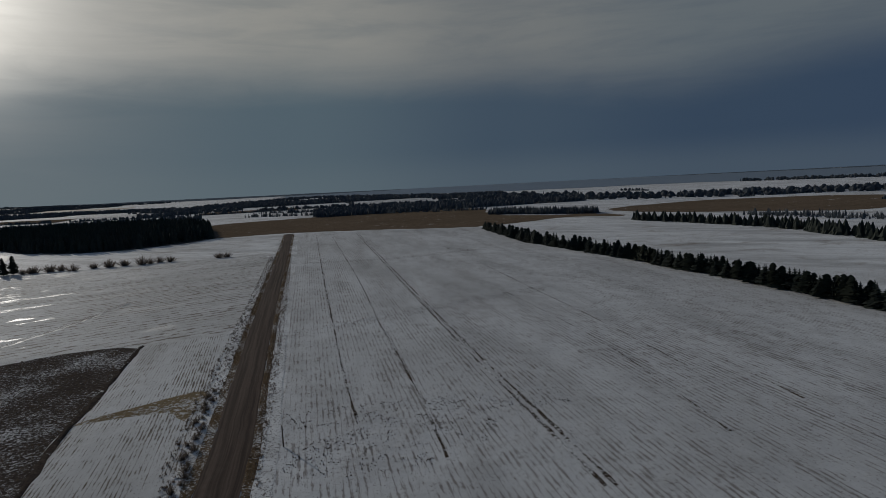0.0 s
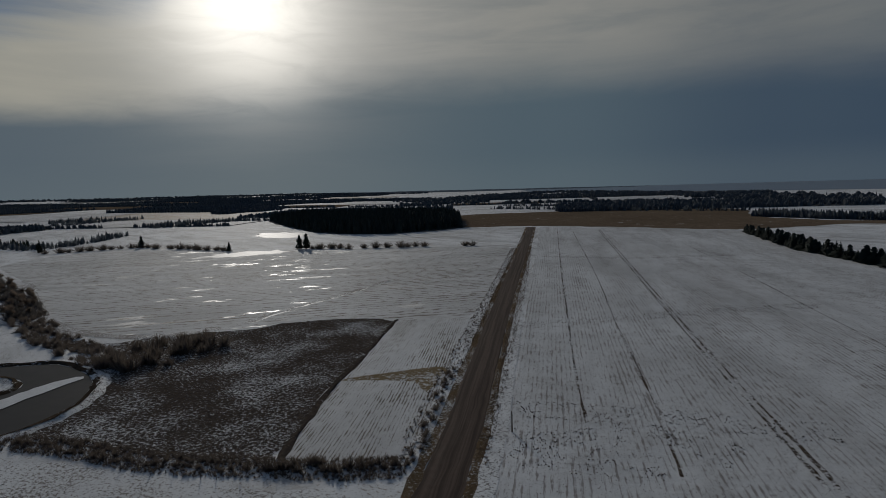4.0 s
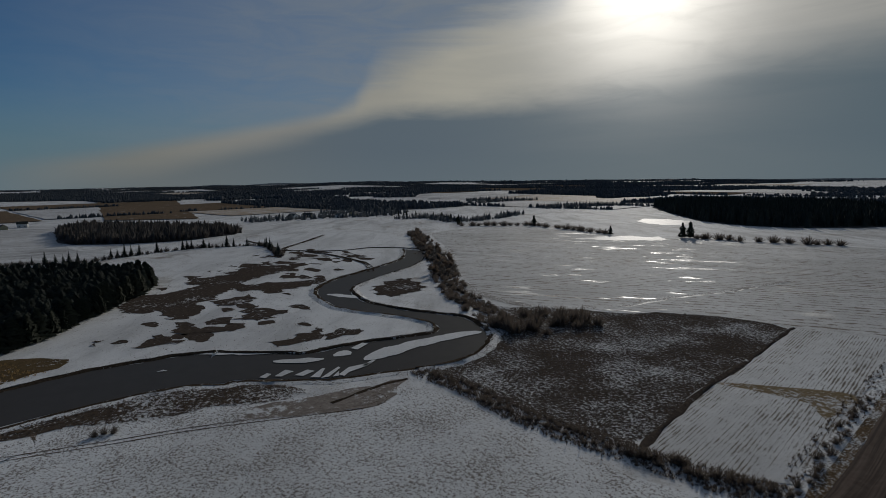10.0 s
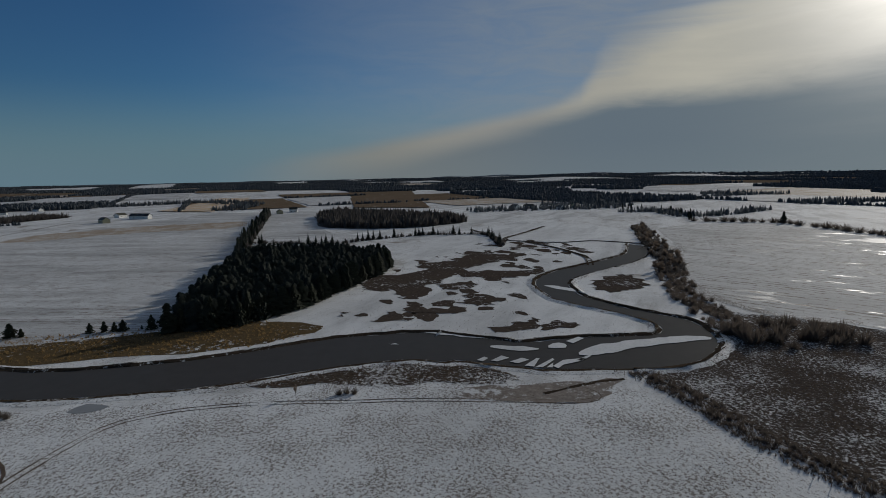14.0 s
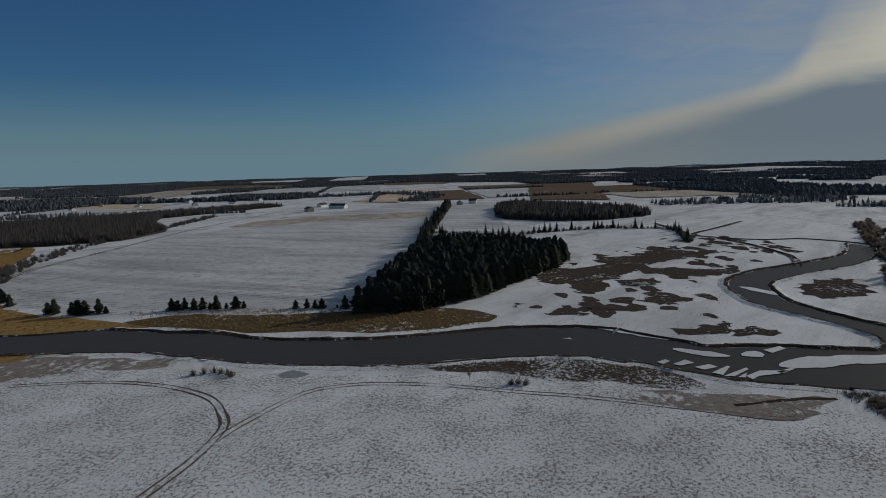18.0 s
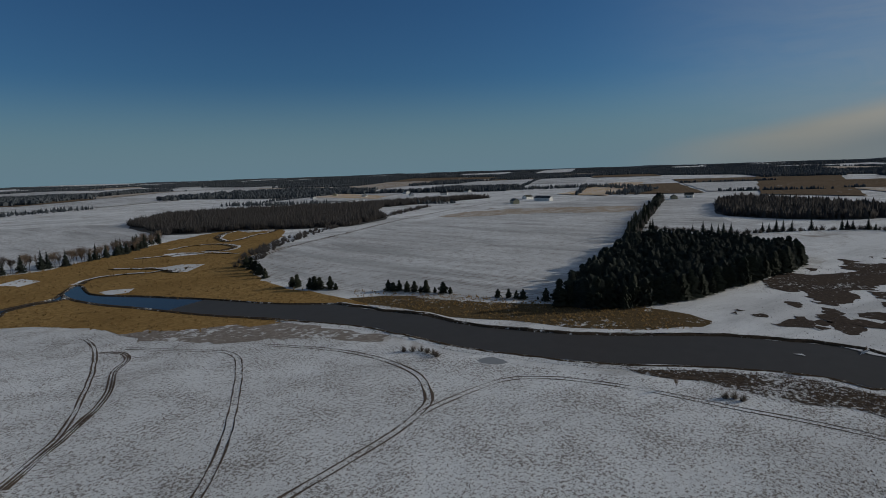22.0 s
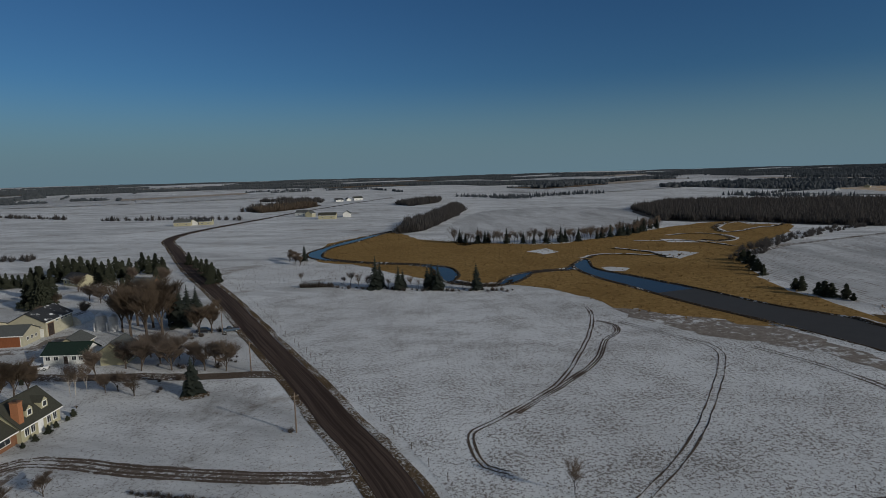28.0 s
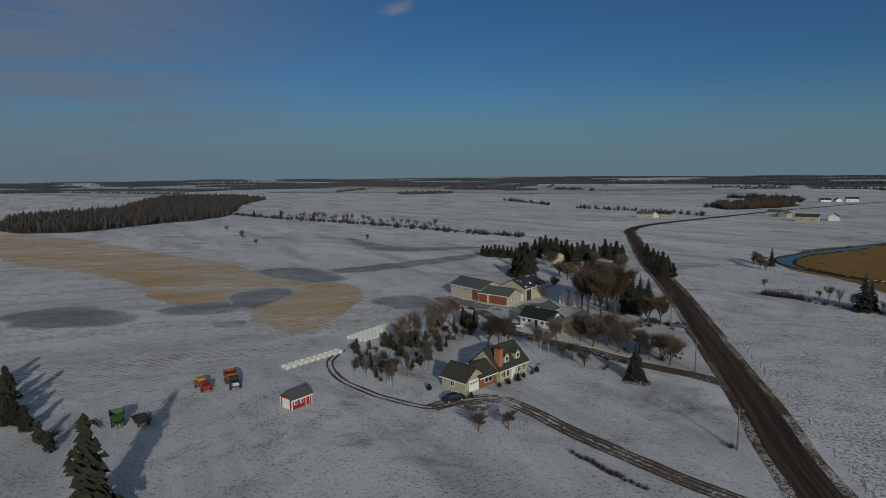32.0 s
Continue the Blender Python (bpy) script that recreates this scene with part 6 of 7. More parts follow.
def roof_slab(length, width, eave, ridge, side, over=0.45, thick=0.16):
    """One slope of a gable roof."""
    bm = bmesh.new()
    slope = (ridge - eave) / (width / 2)
    y0, y1 = 0.0, side * (width / 2 + over)
    z0, z1 = ridge + 0.05, eave + 0.05 - slope * over
    vs = []
    for x in (-length / 2 - over, length / 2 + over):
        for y, z in ((y0, z0), (y1, z1), (y1, z1 + thick), (y0, z0 + thick)):
            vs.append(bm.verts.new((x, y, z)))
    for q in ((0, 1, 2, 3), (4, 7, 6, 5), (0, 4, 5, 1), (1, 5, 6, 2), (2, 6, 7, 3), (3, 7, 4, 0)):
        bm.faces.new([vs[i] for i in q])
    bmesh.ops.recalc_face_normals(bm, faces=bm.faces[:])
    return bm


def opening(parent, name, side, along_x, z, w, h, half_l, half_w, mat, frame_mat=None, label=""):
    """A window or door set proud on a wall; side: n/s long walls (-y/+y), e/w gable walls (+x/-x)."""
    fm = frame_mat or M_TRIM

    def slab(sx, sh, out, deep):
        if side in "ns":
            return box(along_x, (-1 if side == "n" else 1) * (half_w + out), z, sx, deep, sh)
        return box((1 if side == "e" else -1) * (half_l + out), along_x, z, deep, sx, sh)

    ob = part(name, slab(w + 0.24, h + 0.24, 0.02, 0.10), fm, parent, label)
    inner = part("pane" if name == "window" else "panel", slab(w, h, 0.04, 0.12), mat, ob)
    if name == "window":
        part("mullion", slab(0.06, h, 0.05, 0.13), fm, ob)
    return ob, inner


def gable_building(name, x, y, turn, length, width, eave, ridge, wall, roof, label, category="building", over=0.45):
    ob = new(name)
    ob.matrix_basis = pose(x, y, terrain(x, y), 0, 0, turn)
    tagged(ob, label, category)
    part("wall", prism(length, width, eave, ridge), wall, ob)
    for s in (-1, 1):
        part("roof_slope", roof_slab(length, width, eave, ridge, s, over), roof, ob)
    for s in (-1, 1):
        part("fascia", box(0, s * (width / 2 + over), eave - (ridge - eave) / (width / 2) * over + 0.06, length + 2 * over, 0.06, 0.22), M_TRIM, ob, "white fascia board")
    part("ridge_cap", box(0, 0, ridge + 0.22, length + 2 * over, 0.35, 0.08), roof, ob)
    return ob


# house with an attached garage, its front towards the road
garage = gable_building("garage", 53.8, -107.2, 165, 6.6, 6.2, 2.5, 4.7, M_CREAM, M_ROOF, "cream clapboard garage with a dark shingle roof")
opening(garage, "window", "n", -0.2, 1.4, 0.9, 1.0, 3.3, 3.1, M_PANE)
opening(garage, "garage_door", "e", -0.1, 1.15, 3.4, 2.2, 3.3, 3.1, M_TRIM, M_TRIM, "white panelled garage door")
for k in range(4):
    part("door_window", box(3.4, -1.35 + k * 0.85, 1.75, 0.06, 0.5, 0.3), M_PANE, garage)
part("roof_vent", tube(0.4, 0.9, 4.0, 4.9, 0.14, 0.14), M_TRIM, garage)
breezeway = gable_building("breezeway", 51.9, -111.2, -106, 6.4, 5.8, 2.5, 4.5, M_BROWNWALL, M_ROOF, "low brick wing with a dark roof joining garage and house")
opening(breezeway, "window", "n", -0.4, 1.5, 2.2, 1.1, 3.2, 2.9, M_PANE)
house = gable_building("farmhouse", 50.3, -118.4, -106, 10.0, 8.4, 2.9, 6.6, M_CREAM, M_ROOF, "cream Cape style farmhouse with dark roof and dormers", "house")
for k in (-3.7, -2.2, 1.9, 3.5):
    opening(house, "window", "n", k, 1.6, 0.85, 1.3, 5.0, 4.2, M_PANE)
opening(house, "door", "n", -0.2, 1.15, 1.1, 2.2, 5.0, 4.2, M_TRIM, M_TRIM, "white front door")
for k in (-1.5, 1.5):
    opening(house, "window", "w", k, 1.6, 0.85, 1.3, 5.0, 4.2, M_PANE)
    opening(house, "window", "e", k, 1.6, 0.85, 1.3, 5.0, 4.2, M_PANE)
opening(house, "window", "w", 0.0, 4.4, 0.8, 1.0, 5.0, 4.2, M_PANE)
for k in (-1.7, 2.2):
    bm = prism(2.6, 1.7, 1.4, 2.2)
    bmesh.ops.transform(bm, matrix=pose(k, -2.2, 3.7, 0, 0, 90), verts=bm.verts[:])
    dormer = part("dormer", bm, M_CREAM, house, "small gabled dormer")
    for s in (-1, 1):
        bm = roof_slab(2.6, 1.7, 1.4, 2.2, s, 0.18, 0.1)
        bmesh.ops.transform(bm, matrix=pose(k, -2.2, 3.7, 0, 0, 90), verts=bm.verts[:])
        part("dormer_roof", bm, M_ROOF, dormer)
    part("dormer_frame", box(k, -3.53, 4.5, 1.05, 0.08, 1.15), M_TRIM, dormer)
    part("dormer_pane", box(k, -3.56, 4.5, 0.8, 0.08, 0.9), M_PANE, dormer)
chimney = new("chimney")
chimney.matrix_basis = pose(48.4, -113.6, 0, 0, 0, -106)
tagged(chimney, "broad orange brick chimney beside the farmhouse gable", "chimney")
part("shaft", box(0, 0, 3.6, 1.1, 1.5, 7.2, 0.03), M_BRICK, chimney)
part("cap", box(0, 0, 7.28, 1.3, 1.7, 0.16, 0.03), M_BROWNWALL, chimney)
part("flue", box(0, 0, 7.5, 0.4, 0.6, 0.35), M_DARKSTEEL, chimney)

# barns round the yard
barn_a = gable_building("barn", 91.3, -193.0, 158, 16.4, 11.0, 4.2, 6.3, M_BEIGE, M_ROOFGREY, "long cream metal barn with a grey roof", "barn")
opening(barn_a, "barn_door", "n", 5.6, 1.8, 3.2, 3.4, 8.2, 5.5, M_RUST, M_BROWNWALL, "tall russet sliding barn door")
for k in (-5.5, -2.5, 0.5):
    opening(barn_a, "window", "n", k, 3.3, 1.2, 0.5, 8.2, 5.5, M_PANE)
opening(barn_a, "window", "e", -2.0, 3.2, 1.4, 0.7, 8.2, 5.5, M_PANE)
barn_b = gable_building("machine_shed", 79.6, -187.6, 171, 12.4, 8.4, 3.3, 5.2, M_BEIGE, M_ROOFGREY, "cream machine shed with russet doors and grey roof", "barn")
for k, w in ((-4.2, 3.4), (2.0, 7.2)):
    opening(barn_b, "shed_door", "n", k, 1.45, w, 2.8, 6.2, 4.2, M_RUST, M_TRIM, "wide russet sliding door")
for k in (-1.8, 0.2, 2.2):
    opening(barn_b, "window", "e", k, 1.8, 0.8, 0.8, 6.2, 4.2, M_PANE)
barn_c = gable_building("barn", 75.3, -199.5, -102, 13.5, 10.5, 4.6, 7.2, M_BEIGE, M_ROOFSNOW, "tall cream barn with a dark roof and snow patches", "barn")
# Dark slab paints the shade inside the doorway; no opening is cut.
opening(barn_c, "barn_door", "n", -4.4, 1.9, 2.6, 3.6, 6.75, 5.25, M_DARKSTEEL, M_BROWNWALL, "barn doorway with a dark panel for the shade inside")
for k in (-1.2, 1.2, 3.4, 5.2):
    opening(barn_c, "window", "n", k, 3.9, 1.0, 0.5, 6.75, 5.25, M_PANE)
for k in (-1.2, 0.6):
    opening(barn_c, "window", "w", k, 3.6, 1.2, 0.7, 6.75, 5.25, M_PANE)
opening(barn_c, "door", "w", -3.6, 1.2, 1.6, 2.4, 6.75, 5.25, M_TRIM, M_TRIM, "white side door")


def quonset(x, y, turn, length, radius):
    ob = new("quonset_hut")
    ob.matrix_basis = pose(x, y, 0, 0, 0, turn)
    tagged(ob, "rusty grey arched metal hut with a russet door", "shed")
    bm = bmesh.new()
    n, rows = 14, []
    for sx in (-length / 2, length / 2):
        rows.append([bm.verts.new((sx, -radius * math.cos(math.pi * i / n), radius * 1.1 * math.sin(math.pi * i / n))) for i in range(n + 1)])
    for i in range(n):
        bm.faces.new((rows[0][i], rows[1][i], rows[1][i + 1], rows[0][i + 1]))
    for r in rows:
        bm.faces.new(r)
    bmesh.ops.recalc_face_normals(bm, faces=bm.faces[:])
    part("shell", bm, M_STEEL, ob)
    for k in range(5):
        part("rib", box(-length / 2 + (k + 0.5) * length / 5, 0, radius * 1.1 + 0.02, 0.12, radius * 0.9, 0.1), M_DARKSTEEL, ob)
    part("door", box(-length / 2 - 0.05, 0, 1.1, 0.12, 1.8, 2.2), M_RUST, ob)


quonset(68, -209.1, 78, 8.0, 2.6)


def silo(x, y, r, h):
    ob = new("grain_silo")
    ob.matrix_basis = pose(x, y, 0)
    tagged(ob, "galvanised steel grain silo with a conical roof", "silo", "grain silos")
    part("drum", tube(0, 0, 0, h, r, r, 20), M_STEEL, ob)
    part("cone_roof", tube(0, 0, h, h + 0.9, r + 0.12, 0.2, 20), M_STEEL, ob)
    for k in range(4):
        part("hoop", tube(0, 0, 0.8 + k * 1.1, 0.9 + k * 1.1, r + 0.04, r + 0.04, 20), M_STEEL, ob)
    part("chute", box(r + 0.3, 0.2, 1.4, 0.5, 0.7, 2.6, 0.05), M_WHITEPAINT, ob, "white feed chute")


silo(57.5, -194.1, 1.6, 4.8)
silo(53.8, -192.4, 1.4, 4.6)
green_house = gable_building("bungalow", 56.0, -164.0, 166, 10.5, 6.6, 2.5, 4.6, M_WHITE, M_ROOFGREEN, "white bungalow with a dark green metal roof", "house")
for k in (-4, -2, 2.5, 4.2):
    opening(green_house, "window", "n", k, 1.5, 1.0, 0.9, 5.25, 3.3, M_PANE)
opening(green_house, "door", "n", 0.4, 1.05, 1.0, 2.0, 5.25, 3.3, M_DARKSTEEL, M_TRIM)
gable_building("cottage", 58.0, -172.5, -95, 8, 6.5, 2.7, 4.6, M_CREAM, M_ROOFGREY, "small cream cottage with a grey roof", "house")
old_house = gable_building("old_house", 43.8, -159.2, -100, 7.5, 6.0, 3.6, 5.8, M_CREAM, M_ROOFGREY, "weathered cream two storey house among trees", "house")
for k in (-2, 0.2, 2.2):
    opening(old_house, "window", "n", k, 2.7, 0.8, 1.0, 3.75, 3.0, M_PANE)
    opening(old_house, "window", "n", k, 1.1, 0.8, 1.0, 3.75, 3.0, M_PANE)
far_house = gable_building("far_house", 92, -288, 135, 12, 8, 3.0, 5.2, M_CREAM, M_ROOFSNOW, "cream house with snow on its roof behind pines", "house")
for k in (-4, -1, 2, 4.5):
    opening(far_house, "window", "n", k, 1.6, 1.0, 1.1, 6, 4, M_PANE)
gable_building("brown_house", 60, -263, 160, 9, 7, 2.8, 4.8, M_BROWNWALL, M_ROOFGREY, "brown house with a grey roof among bare trees", "house")
shed = gable_building("garden_shed", 78.6, -83.0, -101, 4.7, 3.6, 2.0, 3.0, M_RED, M_ROOFGREY, "red board shed with white trim and dark roof", "shed", 0.25)
opening(shed, "shed_door", "w", 0.1, 0.95, 2.0, 1.75, 2.35, 1.8, M_TRIM, M_TRIM, "wide white shed door")
for k in (-1.5, -0.1):
    opening(shed, "window", "n", k, 1.3, 0.45, 0.6, 2.35, 1.8, M_PANE)
opening(shed, "door", "n", 1.35, 0.95, 0.75, 1.75, 2.35, 1.8, M_RED, M_TRIM, "red door framed in white")
for sx in (-2.35, 2.35):
    for sy in (-1.8, 1.8):
        part("corner_board", box(sx, sy, 1.0, 0.16, 0.16, 2.0), M_TRIM, shed, "white corner board")

# far farms and villages, one simple house each
vill_rng = random.Random(17)
for x, y, turn, l in [(102, -618, 170, 16), (92, -622, 80, 9), (81, -619, 170, 12), (-14, -684, 150, 14), (-22, -668, 60, 9), (-38, -622, 165, 18), (-60, -640, 80, 10), (-83, -1025, 20, 14), (-100, -1035, 100, 12), (-118, -1044, 10, 16), (-760, -262, 70, 26), (-800, -300, 160, 14), (-700, -280, 40, 14), (-790, -100, 10, 14), (-815, -85, 90, 10), (-740, 205, 30, 10), (-760, 230, 80, 12), (-720, 260, 10, 10), (-745, 290, 120, 12), (-900, -560, 40, 14), (-950, -520, 110, 12), (-1010, -640, 60, 14), (-880, -650, 20, 12), (-1050, -520, 60, 15), (-1120, -600, 30, 12), (-1180, -430, 10, 14), (-820, -720, 60, 14), (-930, -760, 30, 12)]:
    h = vill_rng.uniform(2.8, 4.2)
    f = gable_building("far_farmhouse", x, y, turn, l, 8, h, h + 2.6, vill_rng.choice((M_WHITE, M_CREAM, M_WHITE)), vill_rng.choice((M_ROOFSNOW, M_ROOFGREY, M_ROOF)), "distant pale farm building with a dark roof", "building")
    for k in (-0.25, 0.25):
        opening(f, "window", "n", k * l, 1.6, 1.2, 1.2, l / 2, 4, M_PANE)
        opening(f, "window", "s", k * l, 1.6, 1.2, 1.2, l / 2, 4, M_PANE)


# ---------------------------------------------------------------- vehicles and farm things
def wheel(parent, x, y, r, w):
    t = part("wheel", tube(x, y, r, 0, r, w, 16, "Y"), M_TYRE, parent)
    part("rim", tube(x, y, r, 0, r * 0.55, w + 0.04, 12, "Y"), M_STEEL, t)


def car(name, x, y, turn, paint, label, pickup=False, length=4.6, width=1.8):
    ob = new(name)
    ob.matrix_basis = pose(x, y, 0.08, 0, 0, turn)
    tagged(ob, label, "vehicle")
    part("body", box(0, 0, 0.68, length, width, 0.62, 0.14), paint, ob)
    cx = 0.35 if pickup else -0.15
    cl = 1.7 if pickup else 2.7
    bm = bmesh.new()
    vs = [bm.verts.new((cx + sx * (cl / 2 - (0.45 if z > 1.2 else 0)), sy * (width / 2 - (0.22 if z > 1.2 else 0.06)), z)) for z in (0.98, 1.5) for sx, sy in ((-1, -1), (1, -1), (1, 1), (-1, 1))]
    for q in ((3, 2, 1, 0), (4, 5, 6, 7), (0, 1, 5, 4), (1, 2, 6, 5), (2, 3, 7, 6), (3, 0, 4, 7)):
        bm.faces.new([vs[i] for i in q])
    cab = part("cab", bm, M_PANE, ob, "dark glazed cabin")
    part("cab_roof", box(cx, 0, 1.52, cl - 0.85, width - 0.4, 0.07, 0.03), paint, cab)
    if pickup:
        part("cargo_bed", box(-length / 2 + 0.95, 0, 1.02, 1.5, width - 0.35, 0.06), M_DARKSTEEL, ob)
    for sx in (-0.31 * length, 0.31 * length):
        for sy in (-1, 1):
            wheel(ob, sx, sy * (width / 2 - 0.08), 0.34, 0.22)
    for sy in (-1, 1):
        part("headlight", box(length / 2 + 0.005, sy * 0.62, 0.78, 0.06, 0.34, 0.18, 0.02), M_STEEL, ob)
        part("tail_light", box(-length / 2 - 0.005, sy * 0.68, 0.8, 0.06, 0.2, 0.24, 0.02), M_REDPAINT, ob)
    part("bumper", box(length / 2 + 0.04, 0, 0.48, 0.14, width - 0.1, 0.2, 0.04), M_DARKSTEEL, ob)
    return ob


car("parked_car", 51.8, -98.8, 235, M_BLACKPAINT, "dark parked car before the garage")
car("pickup_truck", 88.5, -170.5, 170, M_REDPAINT, "red pickup truck parked in the barn yard", True, 5.2, 1.9)
car("parked_van", 61.3, -157.0, 190, M_WHITEPAINT, "white parked car beside the bungalow")
car("turning_pickup", 19, -178.6, 8, M_BLUEGREY, "dark pickup standing at the edge of the road", True, 5.0, 1.9)
car("old_pickup", 26.5, -180, 175, M_BLACKPAINT, "dark parked car under the trees")


def dump_truck(x, y, turn):
    ob = new("dump_truck")
    ob.matrix_basis = pose(x, y, 0.05, 0, 0, turn)
    tagged(ob, "old truck with black cab and orange box", "truck")
    part("chassis", box(0, 0, 0.75, 6.4, 1.0, 0.3), M_DARKSTEEL, ob)
    cab = part("cab", box(1.6, 0, 1.75, 1.5, 2.1, 1.6, 0.18), M_BLACKPAINT, ob)
    part("windscreen", box(2.36, 0, 2.1, 0.06, 1.7, 0.6, 0.02), M_PANE, cab)
    hood = part("hood", box(2.8, 0, 1.35, 1.3, 1.7, 0.9, 0.2), M_BLACKPAINT, ob)
    part("grille", box(3.47, 0, 1.3, 0.06, 1.2, 0.7, 0.02), M_STEEL, hood)
    bed = part("dump_box", box(-1.2, 0, 1.55, 3.8, 2.3, 0.14), M_ORANGE, ob, "orange steel box")
    for sy in (-1, 1):
        part("box_side", box(-1.2, sy * 1.15, 2.15, 3.8, 0.1, 1.2), M_ORANGE, bed)
    for sx in (-3.1, 0.7):
        part("box_end", box(sx, 0, 2.2, 0.1, 2.3, 1.3), M_ORANGE, bed)
    part("load", box(-1.2, 0, 2.1, 3.5, 2.1, 0.7, 0.25), M_BARK, bed, "dark load")
    for sx in (2.6, -1.6, -2.7):
        for sy in (-1, 1):
            wheel(ob, sx, sy * 0.98, 0.5, 0.3)
    for sy in (-1, 1):
        part("headlight", box(3.48, sy * 0.72, 1.2, 0.08, 0.22, 0.22, 0.03), M_STEEL, hood)


def flat_truck(x, y, turn):
    ob = new("flatbed_truck")
    ob.matrix_basis = pose(x, y, 0.05, 0, 0, turn)
    tagged(ob, "old red truck carrying a dull yellow machine", "truck")
    part("chassis", box(0, 0, 0.7, 5.6, 1.0, 0.28), M_DARKSTEEL, ob)
    cab = part("cab", box(1.5, 0, 1.45, 1.5, 2.0, 1.3, 0.2), M_REDPAINT, ob)
    part("windscreen", box(2.26, 0, 1.75, 0.06, 1.6, 0.5, 0.02), M_PANE, cab)
    part("hood", box(2.5, 0, 1.1, 1.1, 1.6, 0.7, 0.18), M_REDPAINT, ob)
    bed = part("bed", box(-1.1, 0, 1.0, 3.4, 2.2, 0.16), M_DARKSTEEL, ob)
    part("hopper", box(-1.3, 0.1, 1.65, 1.8, 1.5, 1.1, 0.2), M_YELLOW, bed, "dull yellow hopper")
    for sy in (-1, 1):
        part("bed_rail", box(-1.1, sy * 1.1, 1.25, 3.4, 0.07, 0.4), M_YELLOW, bed)
    for sx in (2.0, -1.8):
        for sy in (-1, 1):
            wheel(ob, sx, sy * 0.92, 0.45, 0.28)


dump_truck(98.4, -84.6, 150)
flat_truck(102.4, -80.2, 160)


def forage_wagon(x, y, turn):
    ob = new("forage_wagon")
    ob.matrix_basis = pose(x, y, 0.05, 0, 0, turn)
    tagged(ob, "green farm wagon with an open hopper on wheels", "wagon")
    bm = bmesh.new()
    lo = [(-1.0, -0.7), (1.0, -0.7), (1.0, 0.7), (-1.0, 0.7)]
    hi = [(-1.7, -1.25), (1.7, -1.25), (1.7, 1.25), (-1.7, 1.25)]
    a = [bm.verts.new((px, py, 0.9)) for px, py in lo]
    b = [bm.verts.new((px, py, 2.5)) for px, py in hi]
    c = [bm.verts.new((px * 0.94, py * 0.93, 2.5)) for px, py in hi]
    d = [bm.verts.new((px * 0.9, py * 0.9, 1.05)) for px, py in lo]
    bm.faces.new(a[::-1])
    bm.faces.new(d)
    for i in range(4):
        j = (i + 1) % 4
        bm.faces.new((a[i], a[j], b[j], b[i]))
        bm.faces.new((b[i], b[j], c[j], c[i]))
        bm.faces.new((c[i], c[j], d[j], d[i]))
    part("hopper", bm, M_GREEN, ob)
    part("axle_frame", box(0, 0, 0.7, 3.4, 0.9, 0.18), M_GREEN, ob)
    part("drawbar", box(2.6, 0, 0.55, 2.2, 0.14, 0.12), M_DARKSTEEL, ob)
    for sx in (-1.0, 1.0):
        for sy in (-1, 1):
            wheel(ob, sx, sy * 0.95, 0.48, 0.3)


def stake_trailer(x, y, turn):
    ob = new("stake_trailer")
    ob.matrix_basis = pose(x, y, 0.05, 0, 0, turn)
    tagged(ob, "dark flat hay trailer with a slatted end rack", "trailer")
    for k in range(6):
        part("deck_board", box(0, -1.05 + k * 0.42, 0.95, 4.8, 0.38, 0.08), M_DARKSTEEL, ob)
    rack = part("end_post", box(-2.35, -1.1, 1.7, 0.1, 0.1, 1.5), M_DARKSTEEL, ob)
    part("end_post", box(-2.35, 1.1, 1.7, 0.1, 0.1, 1.5), M_DARKSTEEL, ob)
    for k in range(4):
        part("rack_slat", box(-2.35, 0, 1.2 + 0.38 * k, 0.07, 2.3, 0.16), M_DARKSTEEL, ob)
    part("tongue", box(3.2, 0, 0.6, 1.8, 0.14, 0.12), M_DARKSTEEL, ob)
    for sx in (-1.2, 1.2):
        for sy in (-1, 1):
            wheel(ob, sx, sy * 0.85, 0.4, 0.25)


def implement(x, y, turn, mat, label):
    ob = new("farm_implement")
    ob.matrix_basis = pose(x, y, 0.05, 0, 0, turn)
    tagged(ob, label, "implement")
    part("beam", box(0, 0, 0.75, 3.2, 0.16, 0.16), mat, ob)
    for k in range(5):
        part("disc", tube(-1.2 + 0.6 * k, 0.3, 0.36, 0, 0.36, 0.06, 12, "Y"), M_DARKSTEEL, ob)
    part("mast", box(0.6, 0, 1.0, 0.14, 0.14, 0.7), mat, ob)
    part("hitch", box(2.2, 0, 0.55, 1.4, 0.12, 0.12), mat, ob)
    for sy in (-1, 1):
        wheel(ob, -1.5, sy * 0.5, 0.32, 0.2)


forage_wagon(101.2, -60.6, 150)
stake_trailer(97.8, -63.0, -20)
implement(104.6, -58.2, 170, M_DARKSTEEL, "rusty dark disc harrow standing in snow")
implement(106.2, -51.8, 120, M_BLUEGREY, "blue grey tillage implement standing in snow")
implement(83.0, -171.5, 160, M_DARKSTEEL, "dark disc harrow standing in the barn yard")


def bale_mesh():
    bm = bmesh.new()
    n, prof = 12, [(-0.62, 0.28), (-0.56, 0.48), (0.0, 0.54), (0.56, 0.48), (0.62, 0.28)]
    rows = [[bm.verts.new((px, q * math.cos(6.283 * i / n), 0.56 + q * math.sin(6.283 * i / n))) for i in range(n)] for px, q in prof]
    for a, b in zip(rows, rows[1:]):
        for i in range(n):
            bm.faces.new((a[i], a[(i + 1) % n], b[(i + 1) % n], b[i]))
    bm.faces.new(rows[0][::-1])
    bm.faces.new(rows[-1])
    me = bpy.data.meshes.new("bale")
    bm.to_mesh(me)
    bm.free()
    me.materials.append(M_WRAP)
    return me


ME_BALE = bale_mesh()
